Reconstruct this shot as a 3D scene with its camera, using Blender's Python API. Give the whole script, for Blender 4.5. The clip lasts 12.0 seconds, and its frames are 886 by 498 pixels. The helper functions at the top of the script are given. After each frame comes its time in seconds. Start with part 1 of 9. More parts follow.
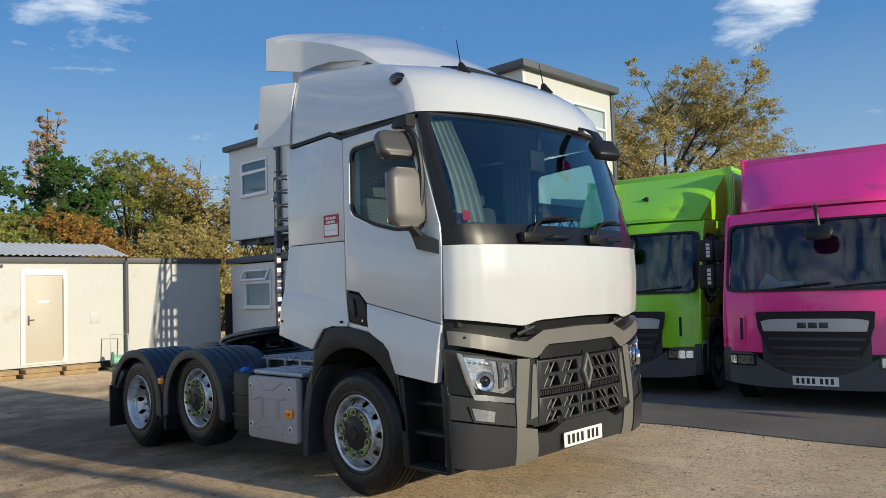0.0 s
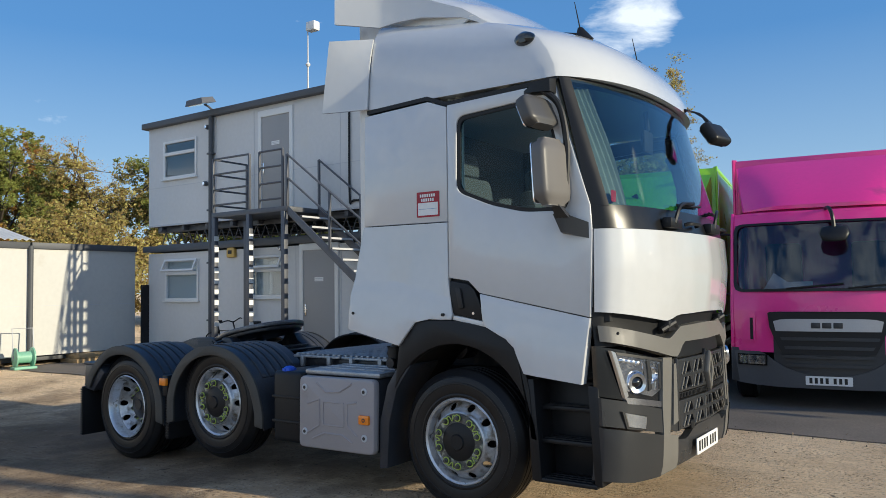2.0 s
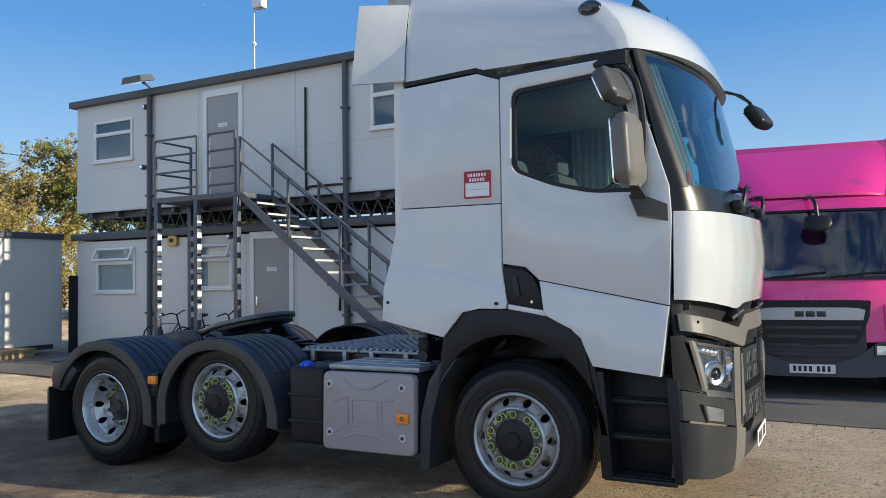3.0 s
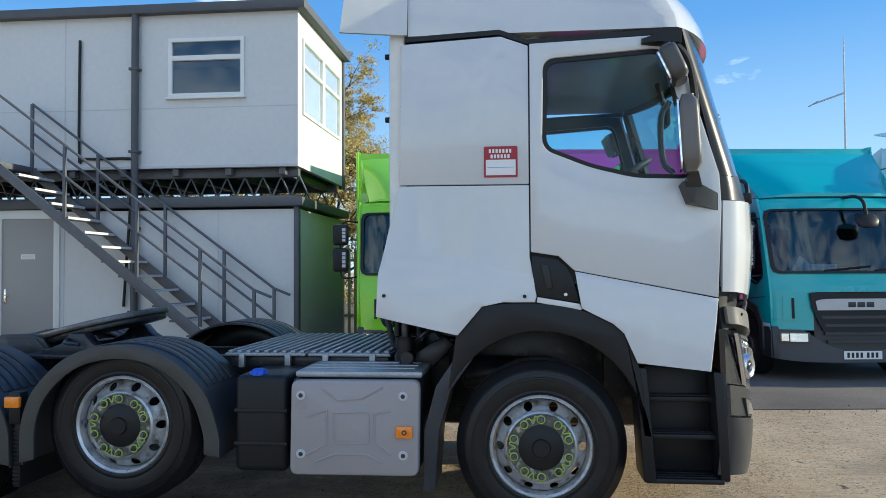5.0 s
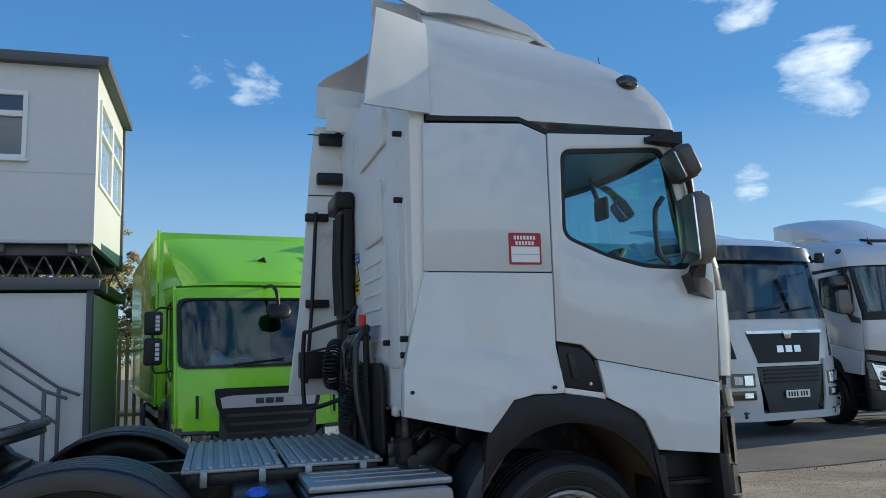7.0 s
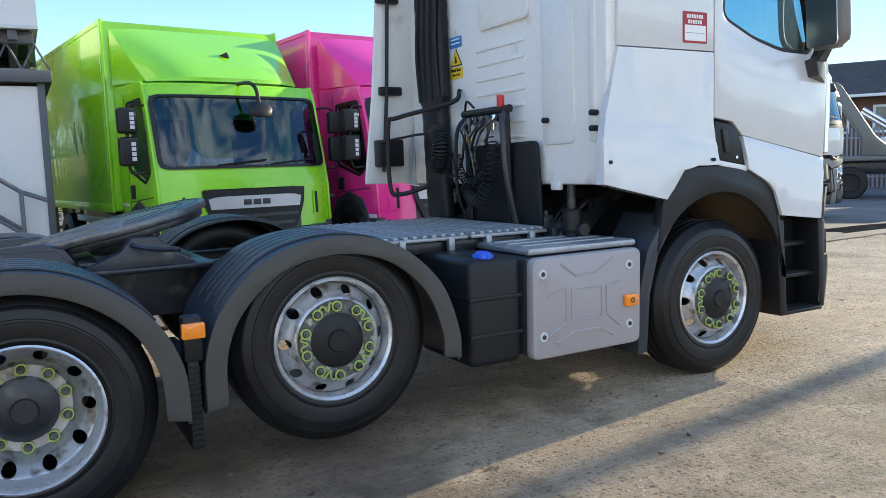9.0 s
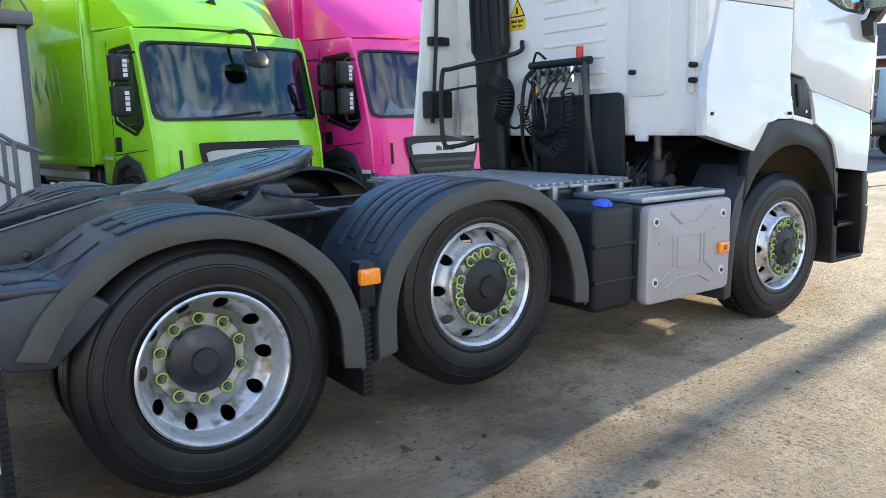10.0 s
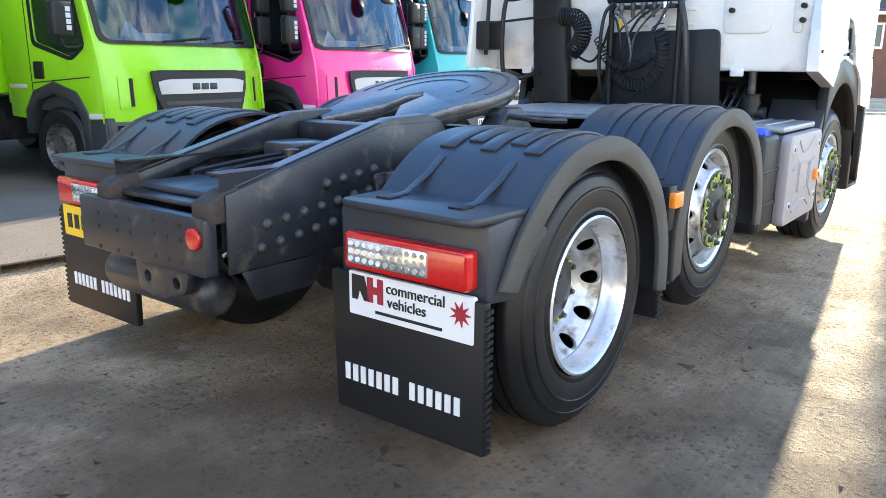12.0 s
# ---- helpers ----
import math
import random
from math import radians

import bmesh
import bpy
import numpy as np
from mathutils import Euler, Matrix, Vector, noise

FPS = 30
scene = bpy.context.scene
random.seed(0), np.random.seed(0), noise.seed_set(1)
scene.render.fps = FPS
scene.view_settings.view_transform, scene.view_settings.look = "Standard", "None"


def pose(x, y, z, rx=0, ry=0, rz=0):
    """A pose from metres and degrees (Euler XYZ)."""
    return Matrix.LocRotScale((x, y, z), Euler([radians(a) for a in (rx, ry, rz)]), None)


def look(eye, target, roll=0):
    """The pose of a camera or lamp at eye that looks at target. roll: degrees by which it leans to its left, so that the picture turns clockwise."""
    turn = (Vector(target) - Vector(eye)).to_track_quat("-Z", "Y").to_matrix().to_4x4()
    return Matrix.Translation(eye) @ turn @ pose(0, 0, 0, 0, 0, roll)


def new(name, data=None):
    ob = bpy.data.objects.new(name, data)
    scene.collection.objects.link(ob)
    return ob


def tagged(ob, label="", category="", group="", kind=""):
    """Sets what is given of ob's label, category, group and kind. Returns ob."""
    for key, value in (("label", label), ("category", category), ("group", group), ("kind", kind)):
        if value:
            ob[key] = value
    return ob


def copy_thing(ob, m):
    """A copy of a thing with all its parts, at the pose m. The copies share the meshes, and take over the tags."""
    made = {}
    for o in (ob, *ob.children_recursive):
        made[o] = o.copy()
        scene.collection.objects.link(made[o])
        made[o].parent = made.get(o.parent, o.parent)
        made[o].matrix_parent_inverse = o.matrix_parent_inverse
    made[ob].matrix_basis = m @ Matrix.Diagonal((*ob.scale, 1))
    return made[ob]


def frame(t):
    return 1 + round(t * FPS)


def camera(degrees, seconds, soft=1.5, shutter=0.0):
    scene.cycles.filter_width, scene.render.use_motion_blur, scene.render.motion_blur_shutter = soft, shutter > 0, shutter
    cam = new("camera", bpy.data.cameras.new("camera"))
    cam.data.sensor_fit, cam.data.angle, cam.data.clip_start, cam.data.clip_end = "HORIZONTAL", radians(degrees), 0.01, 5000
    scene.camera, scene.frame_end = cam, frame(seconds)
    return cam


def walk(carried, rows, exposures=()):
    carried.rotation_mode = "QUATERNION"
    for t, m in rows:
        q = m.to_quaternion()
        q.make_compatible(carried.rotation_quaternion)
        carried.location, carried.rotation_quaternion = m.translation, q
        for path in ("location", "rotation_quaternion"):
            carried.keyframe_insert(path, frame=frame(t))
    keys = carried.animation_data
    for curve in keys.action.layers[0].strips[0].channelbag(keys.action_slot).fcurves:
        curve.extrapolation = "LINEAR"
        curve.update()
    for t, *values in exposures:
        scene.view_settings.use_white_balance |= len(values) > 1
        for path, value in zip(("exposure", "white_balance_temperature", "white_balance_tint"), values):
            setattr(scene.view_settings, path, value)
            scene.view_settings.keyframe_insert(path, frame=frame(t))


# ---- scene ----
# ---- camera and walk ----
cam = camera(60.0, 12.0, 0.85)
PATH = [
    (0, (4.877, -3.937, 1.618), (3.486, -2.504, 1.728), -1.9),
    (0.5, (4.452, -4.122, 1.613), (3.115, -2.638, 1.727), -1.7),
    (1, (3.986, -4.297, 1.611), (2.713, -2.759, 1.724), -1.3),
    (1.5, (3.514, -4.424, 1.588), (2.307, -2.834, 1.698), -1.0),
    (2, (3.005, -4.525, 1.588), (1.874, -2.879, 1.688), -0.8),
    (2.5, (2.495, -4.615, 1.586), (1.452, -2.911, 1.675), -0.8),
    (2.7, (2.286, -4.641, 1.57), (1.283, -2.913, 1.654), -0.8),
    (4.3, (0.603, -4.684, 1.564), (0.084, -2.753, 1.607), -0.8),
    (4.5, (0.386, -4.659, 1.569), (-0.046, -2.707, 1.611), -0.6),
    (5, (-0.105, -4.562, 1.556), (-0.309, -2.573, 1.609), -0.3),
    (5.5, (-0.575, -4.453, 1.589), (-0.545, -2.455, 1.684), -0.0),
    (6, (-1.026, -4.359, 1.645), (-0.783, -2.383, 1.838), -0.4),
    (6.5, (-1.461, -4.204, 1.678), (-1.05, -2.272, 1.996), -1.3),
    (7, (-1.943, -4.107, 1.623), (-1.377, -2.206, 1.884), -1.6),
    (7.2, (-2.105, -4.026, 1.596), (-1.478, -2.137, 1.799), -1.8),
    (8.8, (-3.675, -3.503, 1.425), (-2.754, -1.737, 1.24), -1.9),
    (9, (-3.89, -3.415, 1.408), (-2.931, -1.673, 1.194), -1.9),
    (9.5, (-4.393, -3.157, 1.39), (-3.338, -1.481, 1.112), -1.6),
    (10, (-4.873, -2.827, 1.369), (-3.726, -1.22, 1.049), -1.2),
    (10.5, (-5.387, -2.517, 1.361), (-4.147, -0.988, 1.007), -0.4),
    (11, (-5.787, -2.127, 1.328), (-4.459, -0.682, 0.941), 0.1),
    (11.5, (-6.201, -1.702, 1.325), (-4.768, -0.373, 0.9), 0.5),
    (12, (-6.462, -1.253, 1.292), (-4.926, -0.06, 0.827), 0.5),
]
EXPOSURES = [(0.0, 0.25, 6450, 4), (1.5, 0.36, 6400, 4), (2.5, 0.48, 6300, 4), (4.5, 0.86, 6200, 1), (5.5, 0.88, 6150, 0), (6.0, 0.64, 6150, 0), (6.5, 0.38, 6150, 0), (7.0, 0.42, 6150, 0), (8.8, 1.44, 6550, 3), (9.5, 1.74, 6850, 4), (10.5, 2.08, 7000, 5), (12.0, 2.52, 7300, 6)]
walk(cam, [(t, look(eye, target, roll)) for t, eye, target, roll in PATH], EXPOSURES)

# ---- world and light ----
SUN_AZ, SUN_EL = 8.0, 15.5      # degrees from +x towards +y, and above the horizon
SUN_DIR = Vector((math.cos(radians(SUN_AZ)) * math.cos(radians(SUN_EL)), math.sin(radians(SUN_AZ)) * math.cos(radians(SUN_EL)), math.sin(radians(SUN_EL))))
world = bpy.data.worlds.new("sky")
scene.world = world
world.use_nodes = True
wn, wl = world.node_tree.nodes, world.node_tree.links
sky = wn.new("ShaderNodeTexSky")
sky.sky_type, sky.sun_disc = "NISHITA", False
sky.sun_elevation, sky.sun_rotation = radians(SUN_EL), radians(90 - SUN_AZ)
sky.air_density, sky.dust_density, sky.ozone_density = 1.1, 0.0, 4.5
coord = wn.new("ShaderNodeTexCoord")
stretch = wn.new("ShaderNodeMapping")
stretch.inputs["Scale"].default_value = (1.6, 1.6, 4.2)
stretch.inputs["Location"].default_value = (0.35, 0.1, 0.2)
puff = wn.new("ShaderNodeTexNoise")
puff.inputs["Scale"].default_value, puff.inputs["Detail"].default_value, puff.inputs["Roughness"].default_value = 5.5, 10.0, 0.60
puff.inputs["Distortion"].default_value = 0.35
cover = wn.new("ShaderNodeMapRange")
cover.inputs["From Min"].default_value, cover.inputs["From Max"].default_value = 0.55, 0.78
cover.inputs["To Max"].default_value = 0.78
cloud = wn.new("ShaderNodeMix")
cloud.data_type = "RGBA"
cloud.inputs["B"].default_value = (6.0, 6.1, 6.4, 1)
wl.new(coord.outputs["Generated"], stretch.inputs["Vector"])
wl.new(stretch.outputs["Vector"], puff.inputs["Vector"])
# unseen cloud added towards -y, as fill light for the truck's shaded side
drift = wn.new("ShaderNodeSeparateXYZ")
wl.new(coord.outputs["Generated"], drift.inputs["Vector"])
more = wn.new("ShaderNodeMath")
more.operation = "MULTIPLY_ADD"
more.inputs[1].default_value = -0.17
wl.new(drift.outputs["Y"], more.inputs[0])
wl.new(puff.outputs["Fac"], more.inputs[2])
# a few banks of broken cloud: azimuth, elevation, reach in degrees, strength
total = more.outputs[0]
for az, el, wide, thick in ((110.5, 17.5, 5.0, 0.135), (106, 9.5, 4.0, 0.12), (91.5, 20.8, 3.2, 0.14), (87, 19.4, 3.2, 0.14), (74.5, 12.8, 2.6, 0.15), (51, 22.8, 3.0, 0.17), (46, 17.2, 4.2, 0.17), (51, 10.9, 2.0, 0.15), (43.5, 7, 4.0, 0.14), (109, 19.5, 3.0, 0.10), (160, 19, 6.0, 0.09)):
    e, a = radians(el), radians(az)
    aim = wn.new("ShaderNodeVectorMath")
    aim.operation = "DOT_PRODUCT"
    aim.inputs[1].default_value = (math.cos(e) * math.cos(a), math.cos(e) * math.sin(a), math.sin(e))
    wl.new(coord.outputs["Generated"], aim.inputs[0])
    bank = wn.new("ShaderNodeMapRange")
    bank.interpolation_type = "SMOOTHSTEP"
    bank.inputs["From Min"].default_value, bank.inputs["From Max"].default_value = math.cos(radians(wide)), 1.0
    bank.inputs["To Max"].default_value = thick * 1.45
    wl.new(aim.outputs["Value"], bank.inputs["Value"])
    plus = wn.new("ShaderNodeMath")
    wl.new(total, plus.inputs[0])
    wl.new(bank.outputs["Result"], plus.inputs[1])
    total = plus.outputs[0]
wl.new(total, cover.inputs["Value"])
wl.new(cover.outputs["Result"], cloud.inputs["Factor"])
# clear autumn air: the sky's blue evened towards a plain gradient
rise = wn.new("ShaderNodeSeparateXYZ")
wl.new(coord.outputs["Generated"], rise.inputs["Vector"])
deep = wn.new("ShaderNodeValToRGB")
deep.color_ramp.elements[0].position, deep.color_ramp.elements[0].color = 0.0, (0.46, 0.61, 0.76, 1)
deep.color_ramp.elements[1].position, deep.color_ramp.elements[1].color = 0.75, (0.04, 0.145, 0.43, 1)
mid_sky = deep.color_ramp.elements.new(0.30)
mid_sky.color = (0.095, 0.26, 0.58, 1)
wl.new(rise.outputs["Z"], deep.inputs["Fac"])
scale_up = wn.new("ShaderNodeVectorMath")
scale_up.operation = "SCALE"
scale_up.inputs["Scale"].default_value = 5.3
wl.new(deep.outputs["Color"], scale_up.inputs[0])
even = wn.new("ShaderNodeMix")
even.data_type = "RGBA"
even.inputs["Factor"].default_value = 0.85
wl.new(sky.outputs["Color"], even.inputs["A"])
wl.new(scale_up.outputs["Vector"], even.inputs["B"])
wl.new(even.outputs["Result"], cloud.inputs["A"])
wl.new(cloud.outputs["Result"], wn["Background"].inputs["Color"])
wn["Background"].inputs["Strength"].default_value = 0.15
sun_data = bpy.data.lights.new("sun", "SUN")
sun_data.energy, sun_data.angle, sun_data.color = 3.75, radians(0.6), (1.0, 0.86, 0.66)
sun = new("sun", sun_data)
sun.rotation_euler = (-SUN_DIR).to_track_quat("-Z", "Y").to_euler()

# ---- materials ----
def mat(name, color, rough=0.6, metal=0.0, vary=0.12, scale=3.0, grain=60.0, bump=0.0, dirt=None, dirt_at=0.62, coat=0.0, piece=0.0, spec=0.5, stretch=None):
    """A surface with broad and fine variation, optional dirt patches, relief and clear coat."""
    m = bpy.data.materials.new(name)
    m.use_nodes = True
    n, l = m.node_tree.nodes, m.node_tree.links
    p = n["Principled BSDF"]
    tc = n.new("ShaderNodeTexCoord")
    src = tc.outputs["Object"]
    if stretch:
        mp = n.new("ShaderNodeMapping")
        mp.inputs["Scale"].default_value = stretch
        l.new(src, mp.inputs["Vector"])
        src = mp.outputs["Vector"]

    def noise_tex(s, d):
        t = n.new("ShaderNodeTexNoise")
        t.inputs["Scale"].default_value, t.inputs["Detail"].default_value = s, d
        l.new(src, t.inputs["Vector"])
        return t.outputs["Fac"]

    broad, fine = noise_tex(scale, 5), noise_tex(grain, 3)
    mixer = n.new("ShaderNodeMath")
    mixer.operation = "MULTIPLY_ADD"
    mixer.inputs[1].default_value = 0.45
    l.new(fine, mixer.inputs[0])
    half = n.new("ShaderNodeMath")
    half.operation = "MULTIPLY"
    half.inputs[1].default_value = 0.55
    l.new(broad, half.inputs[0])
    l.new(half.outputs[0], mixer.inputs[2])
    ramp = n.new("ShaderNodeMapRange")
    ramp.inputs["From Min"].default_value, ramp.inputs["From Max"].default_value = 0.32, 0.68
    ramp.inputs["To Min"].default_value, ramp.inputs["To Max"].default_value = 1 - vary, 1 + vary
    l.new(mixer.outputs[0], ramp.inputs["Value"])
    value = ramp.outputs["Result"]
    if piece:
        info = n.new("ShaderNodeObjectInfo")
        pr = n.new("ShaderNodeMapRange")
        pr.inputs["To Min"].default_value, pr.inputs["To Max"].default_value = 1 - piece, 1 + piece
        l.new(info.outputs["Random"], pr.inputs["Value"])
        mm = n.new("ShaderNodeMath")
        mm.operation = "MULTIPLY"
        l.new(value, mm.inputs[0])
        l.new(pr.outputs["Result"], mm.inputs[1])
        value = mm.outputs[0]
    tone = n.new("ShaderNodeVectorMath")
    tone.operation = "SCALE"
    tone.inputs[0].default_value = color
    l.new(value, tone.inputs["Scale"])
    out = tone.outputs["Vector"]
    if dirt:
        patch = n.new("ShaderNodeMapRange")
        patch.inputs["From Min"].default_value, patch.inputs["From Max"].default_value = dirt_at, dirt_at + 0.16
        l.new(noise_tex(scale * 1.7 + 0.3, 8), patch.inputs["Value"])
        mx = n.new("ShaderNodeMix")
        mx.data_type = "RGBA"
        mx.inputs["B"].default_value = (*dirt, 1)
        l.new(patch.outputs["Result"], mx.inputs["Factor"])
        l.new(out, mx.inputs["A"])
        out = mx.outputs["Result"]
    l.new(out, p.inputs["Base Color"])
    rr = n.new("ShaderNodeMapRange")
    rr.inputs["To Min"].default_value, rr.inputs["To Max"].default_value = max(rough - 0.1, 0.02), min(rough + 0.1, 1)
    l.new(broad, rr.inputs["Value"])
    l.new(rr.outputs["Result"], p.inputs["Roughness"])
    p.inputs["Metallic"].default_value, p.inputs["Coat Weight"].default_value = metal, coat
    p.inputs["Coat Roughness"].default_value = 0.06
    p.inputs["Specular IOR Level"].default_value = spec
    if bump:
        b = n.new("ShaderNodeBump")
        b.inputs["Strength"].default_value, b.inputs["Distance"].default_value = min(1.0, bump), 0.004
        l.new(mixer.outputs[0], b.inputs["Height"])
        l.new(b.outputs["Normal"], p.inputs["Normal"])
    return m


def glass(name, tint, rough=0.01, clear=0.95):
    """A tinted pane: clear, with a mirror-like sheen that grows at a slant."""
    m = bpy.data.materials.new(name)
    m.use_nodes = True
    n, l = m.node_tree.nodes, m.node_tree.links
    n.remove(n["Principled BSDF"])
    sheen = n.new("ShaderNodeBsdfGlossy")
    sheen.inputs["Color"].default_value = (0.95, 0.97, 1.0, 1)
    sheen.inputs["Roughness"].default_value = rough
    see = n.new("ShaderNodeBsdfTransparent")
    see.inputs["Color"].default_value = (*tint, 1)
    mix = n.new("ShaderNodeMixShader")
    gloss = n.new("ShaderNodeLayerWeight")
    steep = n.new("ShaderNodeMath")
    steep.operation = "POWER"
    steep.inputs[1].default_value = 4.0
    l.new(gloss.outputs["Facing"], steep.inputs[0])
    add = n.new("ShaderNodeMath")
    add.operation = "MULTIPLY_ADD"
    add.use_clamp = True
    add.inputs[1].default_value = 0.75
    add.inputs[2].default_value = 1 - clear
    l.new(steep.outputs[0], add.inputs[0])
    l.new(add.outputs[0], mix.inputs[0])
    l.new(see.outputs[0], mix.inputs[1])
    l.new(sheen.outputs[0], mix.inputs[2])
    l.new(mix.outputs[0], n["Material Output"].inputs["Surface"])
    return m


WHITE = mat("white_paint", (0.61, 0.622, 0.63), 0.22, coat=1.0, vary=0.025, scale=1.5, grain=14, dirt=(0.585, 0.60, 0.62), dirt_at=0.70)
WHITE_OLD = mat("dull_white_paint", (0.76, 0.75, 0.71), 0.45, vary=0.05, scale=2, grain=20, dirt=(0.5, 0.46, 0.40), dirt_at=0.6)
BLACK_PL = mat("black_plastic", (0.0125, 0.013, 0.0145), 0.44, vary=0.2, grain=120, bump=0.15, spec=0.32)
RUBBER = mat("tyre_rubber", (0.0105, 0.0105, 0.0115), 0.40, vary=0.3, scale=5, grain=90, bump=0.25, dirt=(0.026, 0.023, 0.02), dirt_at=0.6, spec=0.35)
GUARD = mat("mudguard_plastic", (0.037, 0.041, 0.050), 0.38, vary=0.25, scale=4, grain=110, bump=0.15, dirt=(0.05, 0.046, 0.04), dirt_at=0.62, spec=0.4)
GUARD_TRIM = mat("dusty_grey_edge_plastic", (0.058, 0.054, 0.047), 0.6, vary=0.2, scale=6, grain=90)
CHASSIS = mat("dark_chassis_paint", (0.021, 0.023, 0.028), 0.34, vary=0.45, scale=6, grain=70, bump=0.3, dirt=(0.095, 0.08, 0.065), dirt_at=0.57)
GREASE = mat("greasy_steel_plate", (0.15, 0.15, 0.155), 0.34, metal=0.6, vary=0.4, scale=9, grain=60, bump=0.6)
GREY_PL = mat("grey_bumper_plastic", (0.165, 0.158, 0.143), 0.36, vary=0.07, scale=2, grain=150, bump=0.06)
GREY_DK = mat("dark_grey_bumper_plastic", (0.034, 0.035, 0.037), 0.30, vary=0.1, scale=2, grain=150, bump=0.06)
MAUVE = mat("mauve_grey_moulded_panel", (0.36, 0.33, 0.33), 0.5, vary=0.05, scale=3, grain=90, bump=0.05, dirt=(0.27, 0.24, 0.22), dirt_at=0.66)
MIRROR_GREY = mat("grey_mirror_plastic", (0.145, 0.135, 0.125), 0.42, vary=0.08, scale=3, grain=150, bump=0.06)
MIRROR_DK = mat("dark_grey_mirror_plastic", (0.070, 0.068, 0.066), 0.42, vary=0.08, scale=3, grain=150, bump=0.06)
RIM_STEEL = mat("bright_rim_edge", (0.66, 0.67, 0.69), 0.30, metal=0.6, vary=0.15, scale=10, grain=60, dirt=(0.3, 0.27, 0.22), dirt_at=0.6)
DULL_STEEL = mat("dull_hub_steel", (0.13, 0.13, 0.125), 0.45, metal=0.5, vary=0.35, scale=14, grain=60, dirt=(0.03, 0.028, 0.025), dirt_at=0.5)
STEEL = mat("bright_wheel_steel", (0.53, 0.54, 0.55), 0.34, metal=0.7, vary=0.2, scale=8, grain=50, dirt=(0.20, 0.17, 0.13), dirt_at=0.52)
ALU = mat("worn_aluminium_tread", (0.36, 0.37, 0.38), 0.42, metal=0.55, vary=0.25, scale=8, grain=60, bump=0.2)
CHROME = mat("polished_metal", (0.75, 0.76, 0.78), 0.16, metal=1.0, vary=0.04)
MIRROR = mat("mirror_face", (0.85, 0.86, 0.88), 0.03, metal=1.0, vary=0.01)
LIME_PL = mat("lime_green_plastic", (0.40, 0.50, 0.11), 0.5, vary=0.2, scale=20)
AMBER = mat("amber_lens", (0.95, 0.27, 0.02), 0.2, vary=0.1, scale=40, coat=0.5)
RED_LENS = mat("red_lens", (0.55, 0.012, 0.012), 0.15, vary=0.1, scale=60, coat=0.6)
CLEAR_LENS = mat("clear_lens", (0.82, 0.85, 0.88), 0.09, metal=0.95, vary=0.12, scale=16, grain=34, bump=0.35, coat=0.8)
LAMP_DARK = mat("dark_lamp_housing", (0.007, 0.008, 0.009), 0.10, vary=0.2, coat=0.9)
BLUE_PL = mat("blue_cap_plastic", (0.02, 0.10, 0.62), 0.4, vary=0.1)
RED_PR = mat("dark_red_print", (0.36, 0.02, 0.035), 0.5, vary=0.06)
RED_BR = mat("red_plastic", (0.60, 0.03, 0.03), 0.45, vary=0.1)
WHITE_PR = mat("white_print", (0.82, 0.82, 0.80), 0.5, vary=0.03)
GREY_PR = mat("pale_grey_print", (0.55, 0.56, 0.58), 0.5, vary=0.04)
BLACK_PR = mat("black_print", (0.015, 0.015, 0.016), 0.5, vary=0.05)
YELLOW_PR = mat("yellow_print", (0.80, 0.55, 0.03), 0.5, vary=0.05)
BLUE_PR = mat("blue_print", (0.03, 0.20, 0.50), 0.5, vary=0.05)
PILLAR = mat("black_pillar_trim", (0.008, 0.008, 0.009), 0.30, vary=0.1, spec=0.35)
WINDSCREEN = glass("tinted_windscreen_glass", (0.60, 0.73, 0.76), clear=0.93)
SIDE_GLASS = glass("tinted_side_glass", (0.74, 0.90, 0.95), clear=0.985)
DAF_GLASS = glass("dark_windscreen_glass", (0.50, 0.60, 0.66), clear=0.95)
CAB_GREY = mat("cab_interior_grey", (0.035, 0.036, 0.038), 0.8, vary=0.1, grain=120)
CAB_DARK = mat("cab_interior_dark", (0.016, 0.017, 0.019), 0.7, vary=0.15, grain=120)
SEAT_CLOTH = mat("seat_fabric", (0.06, 0.058, 0.056), 0.95, vary=0.15, scale=8, grain=200, bump=0.2)
CURTAIN = mat("pale_curtain_fabric", (0.62, 0.60, 0.52), 0.95, vary=0.1, scale=8, grain=160)
STREAKS = mat("grey_green_reflection_streaks", (0.30, 0.32, 0.28), 0.95, vary=0.2, scale=8, grain=160)
NUT_PLATE = mat("mottled_greasy_nut_plate", (0.10, 0.10, 0.095), 0.45, metal=0.3, vary=0.4, scale=16, grain=70, dirt=(0.42, 0.44, 0.36), dirt_at=0.52)
RUSTY = mat("rusted_steel_edge", (0.055, 0.040, 0.032), 0.75, metal=0.2, vary=0.4, scale=12, grain=60, bump=0.4, dirt=(0.03, 0.03, 0.032), dirt_at=0.55)
DOME = mat("dusty_grey_bolt_head", (0.06, 0.06, 0.06), 0.5, metal=0.3, vary=0.3, scale=20, grain=80)


# ---- mesh tools ----
def link_mesh(name, bm, material, parent=None, label="", angle=38):
    bmesh.ops.recalc_face_normals(bm, faces=bm.faces)
    me = bpy.data.meshes.new(name)
    bm.to_mesh(me)
    bm.free()
    me.materials.append(material)
    me.shade_smooth()
    me.set_sharp_from_angle(angle=radians(angle))
    ob = new(name, me)
    if parent:
        ob.parent = parent
    if label:
        tagged(ob, label)
    return ob


def part(name, bm, material, parent, label="", angle=38):
    return link_mesh(name, bm, material, parent, label, angle)


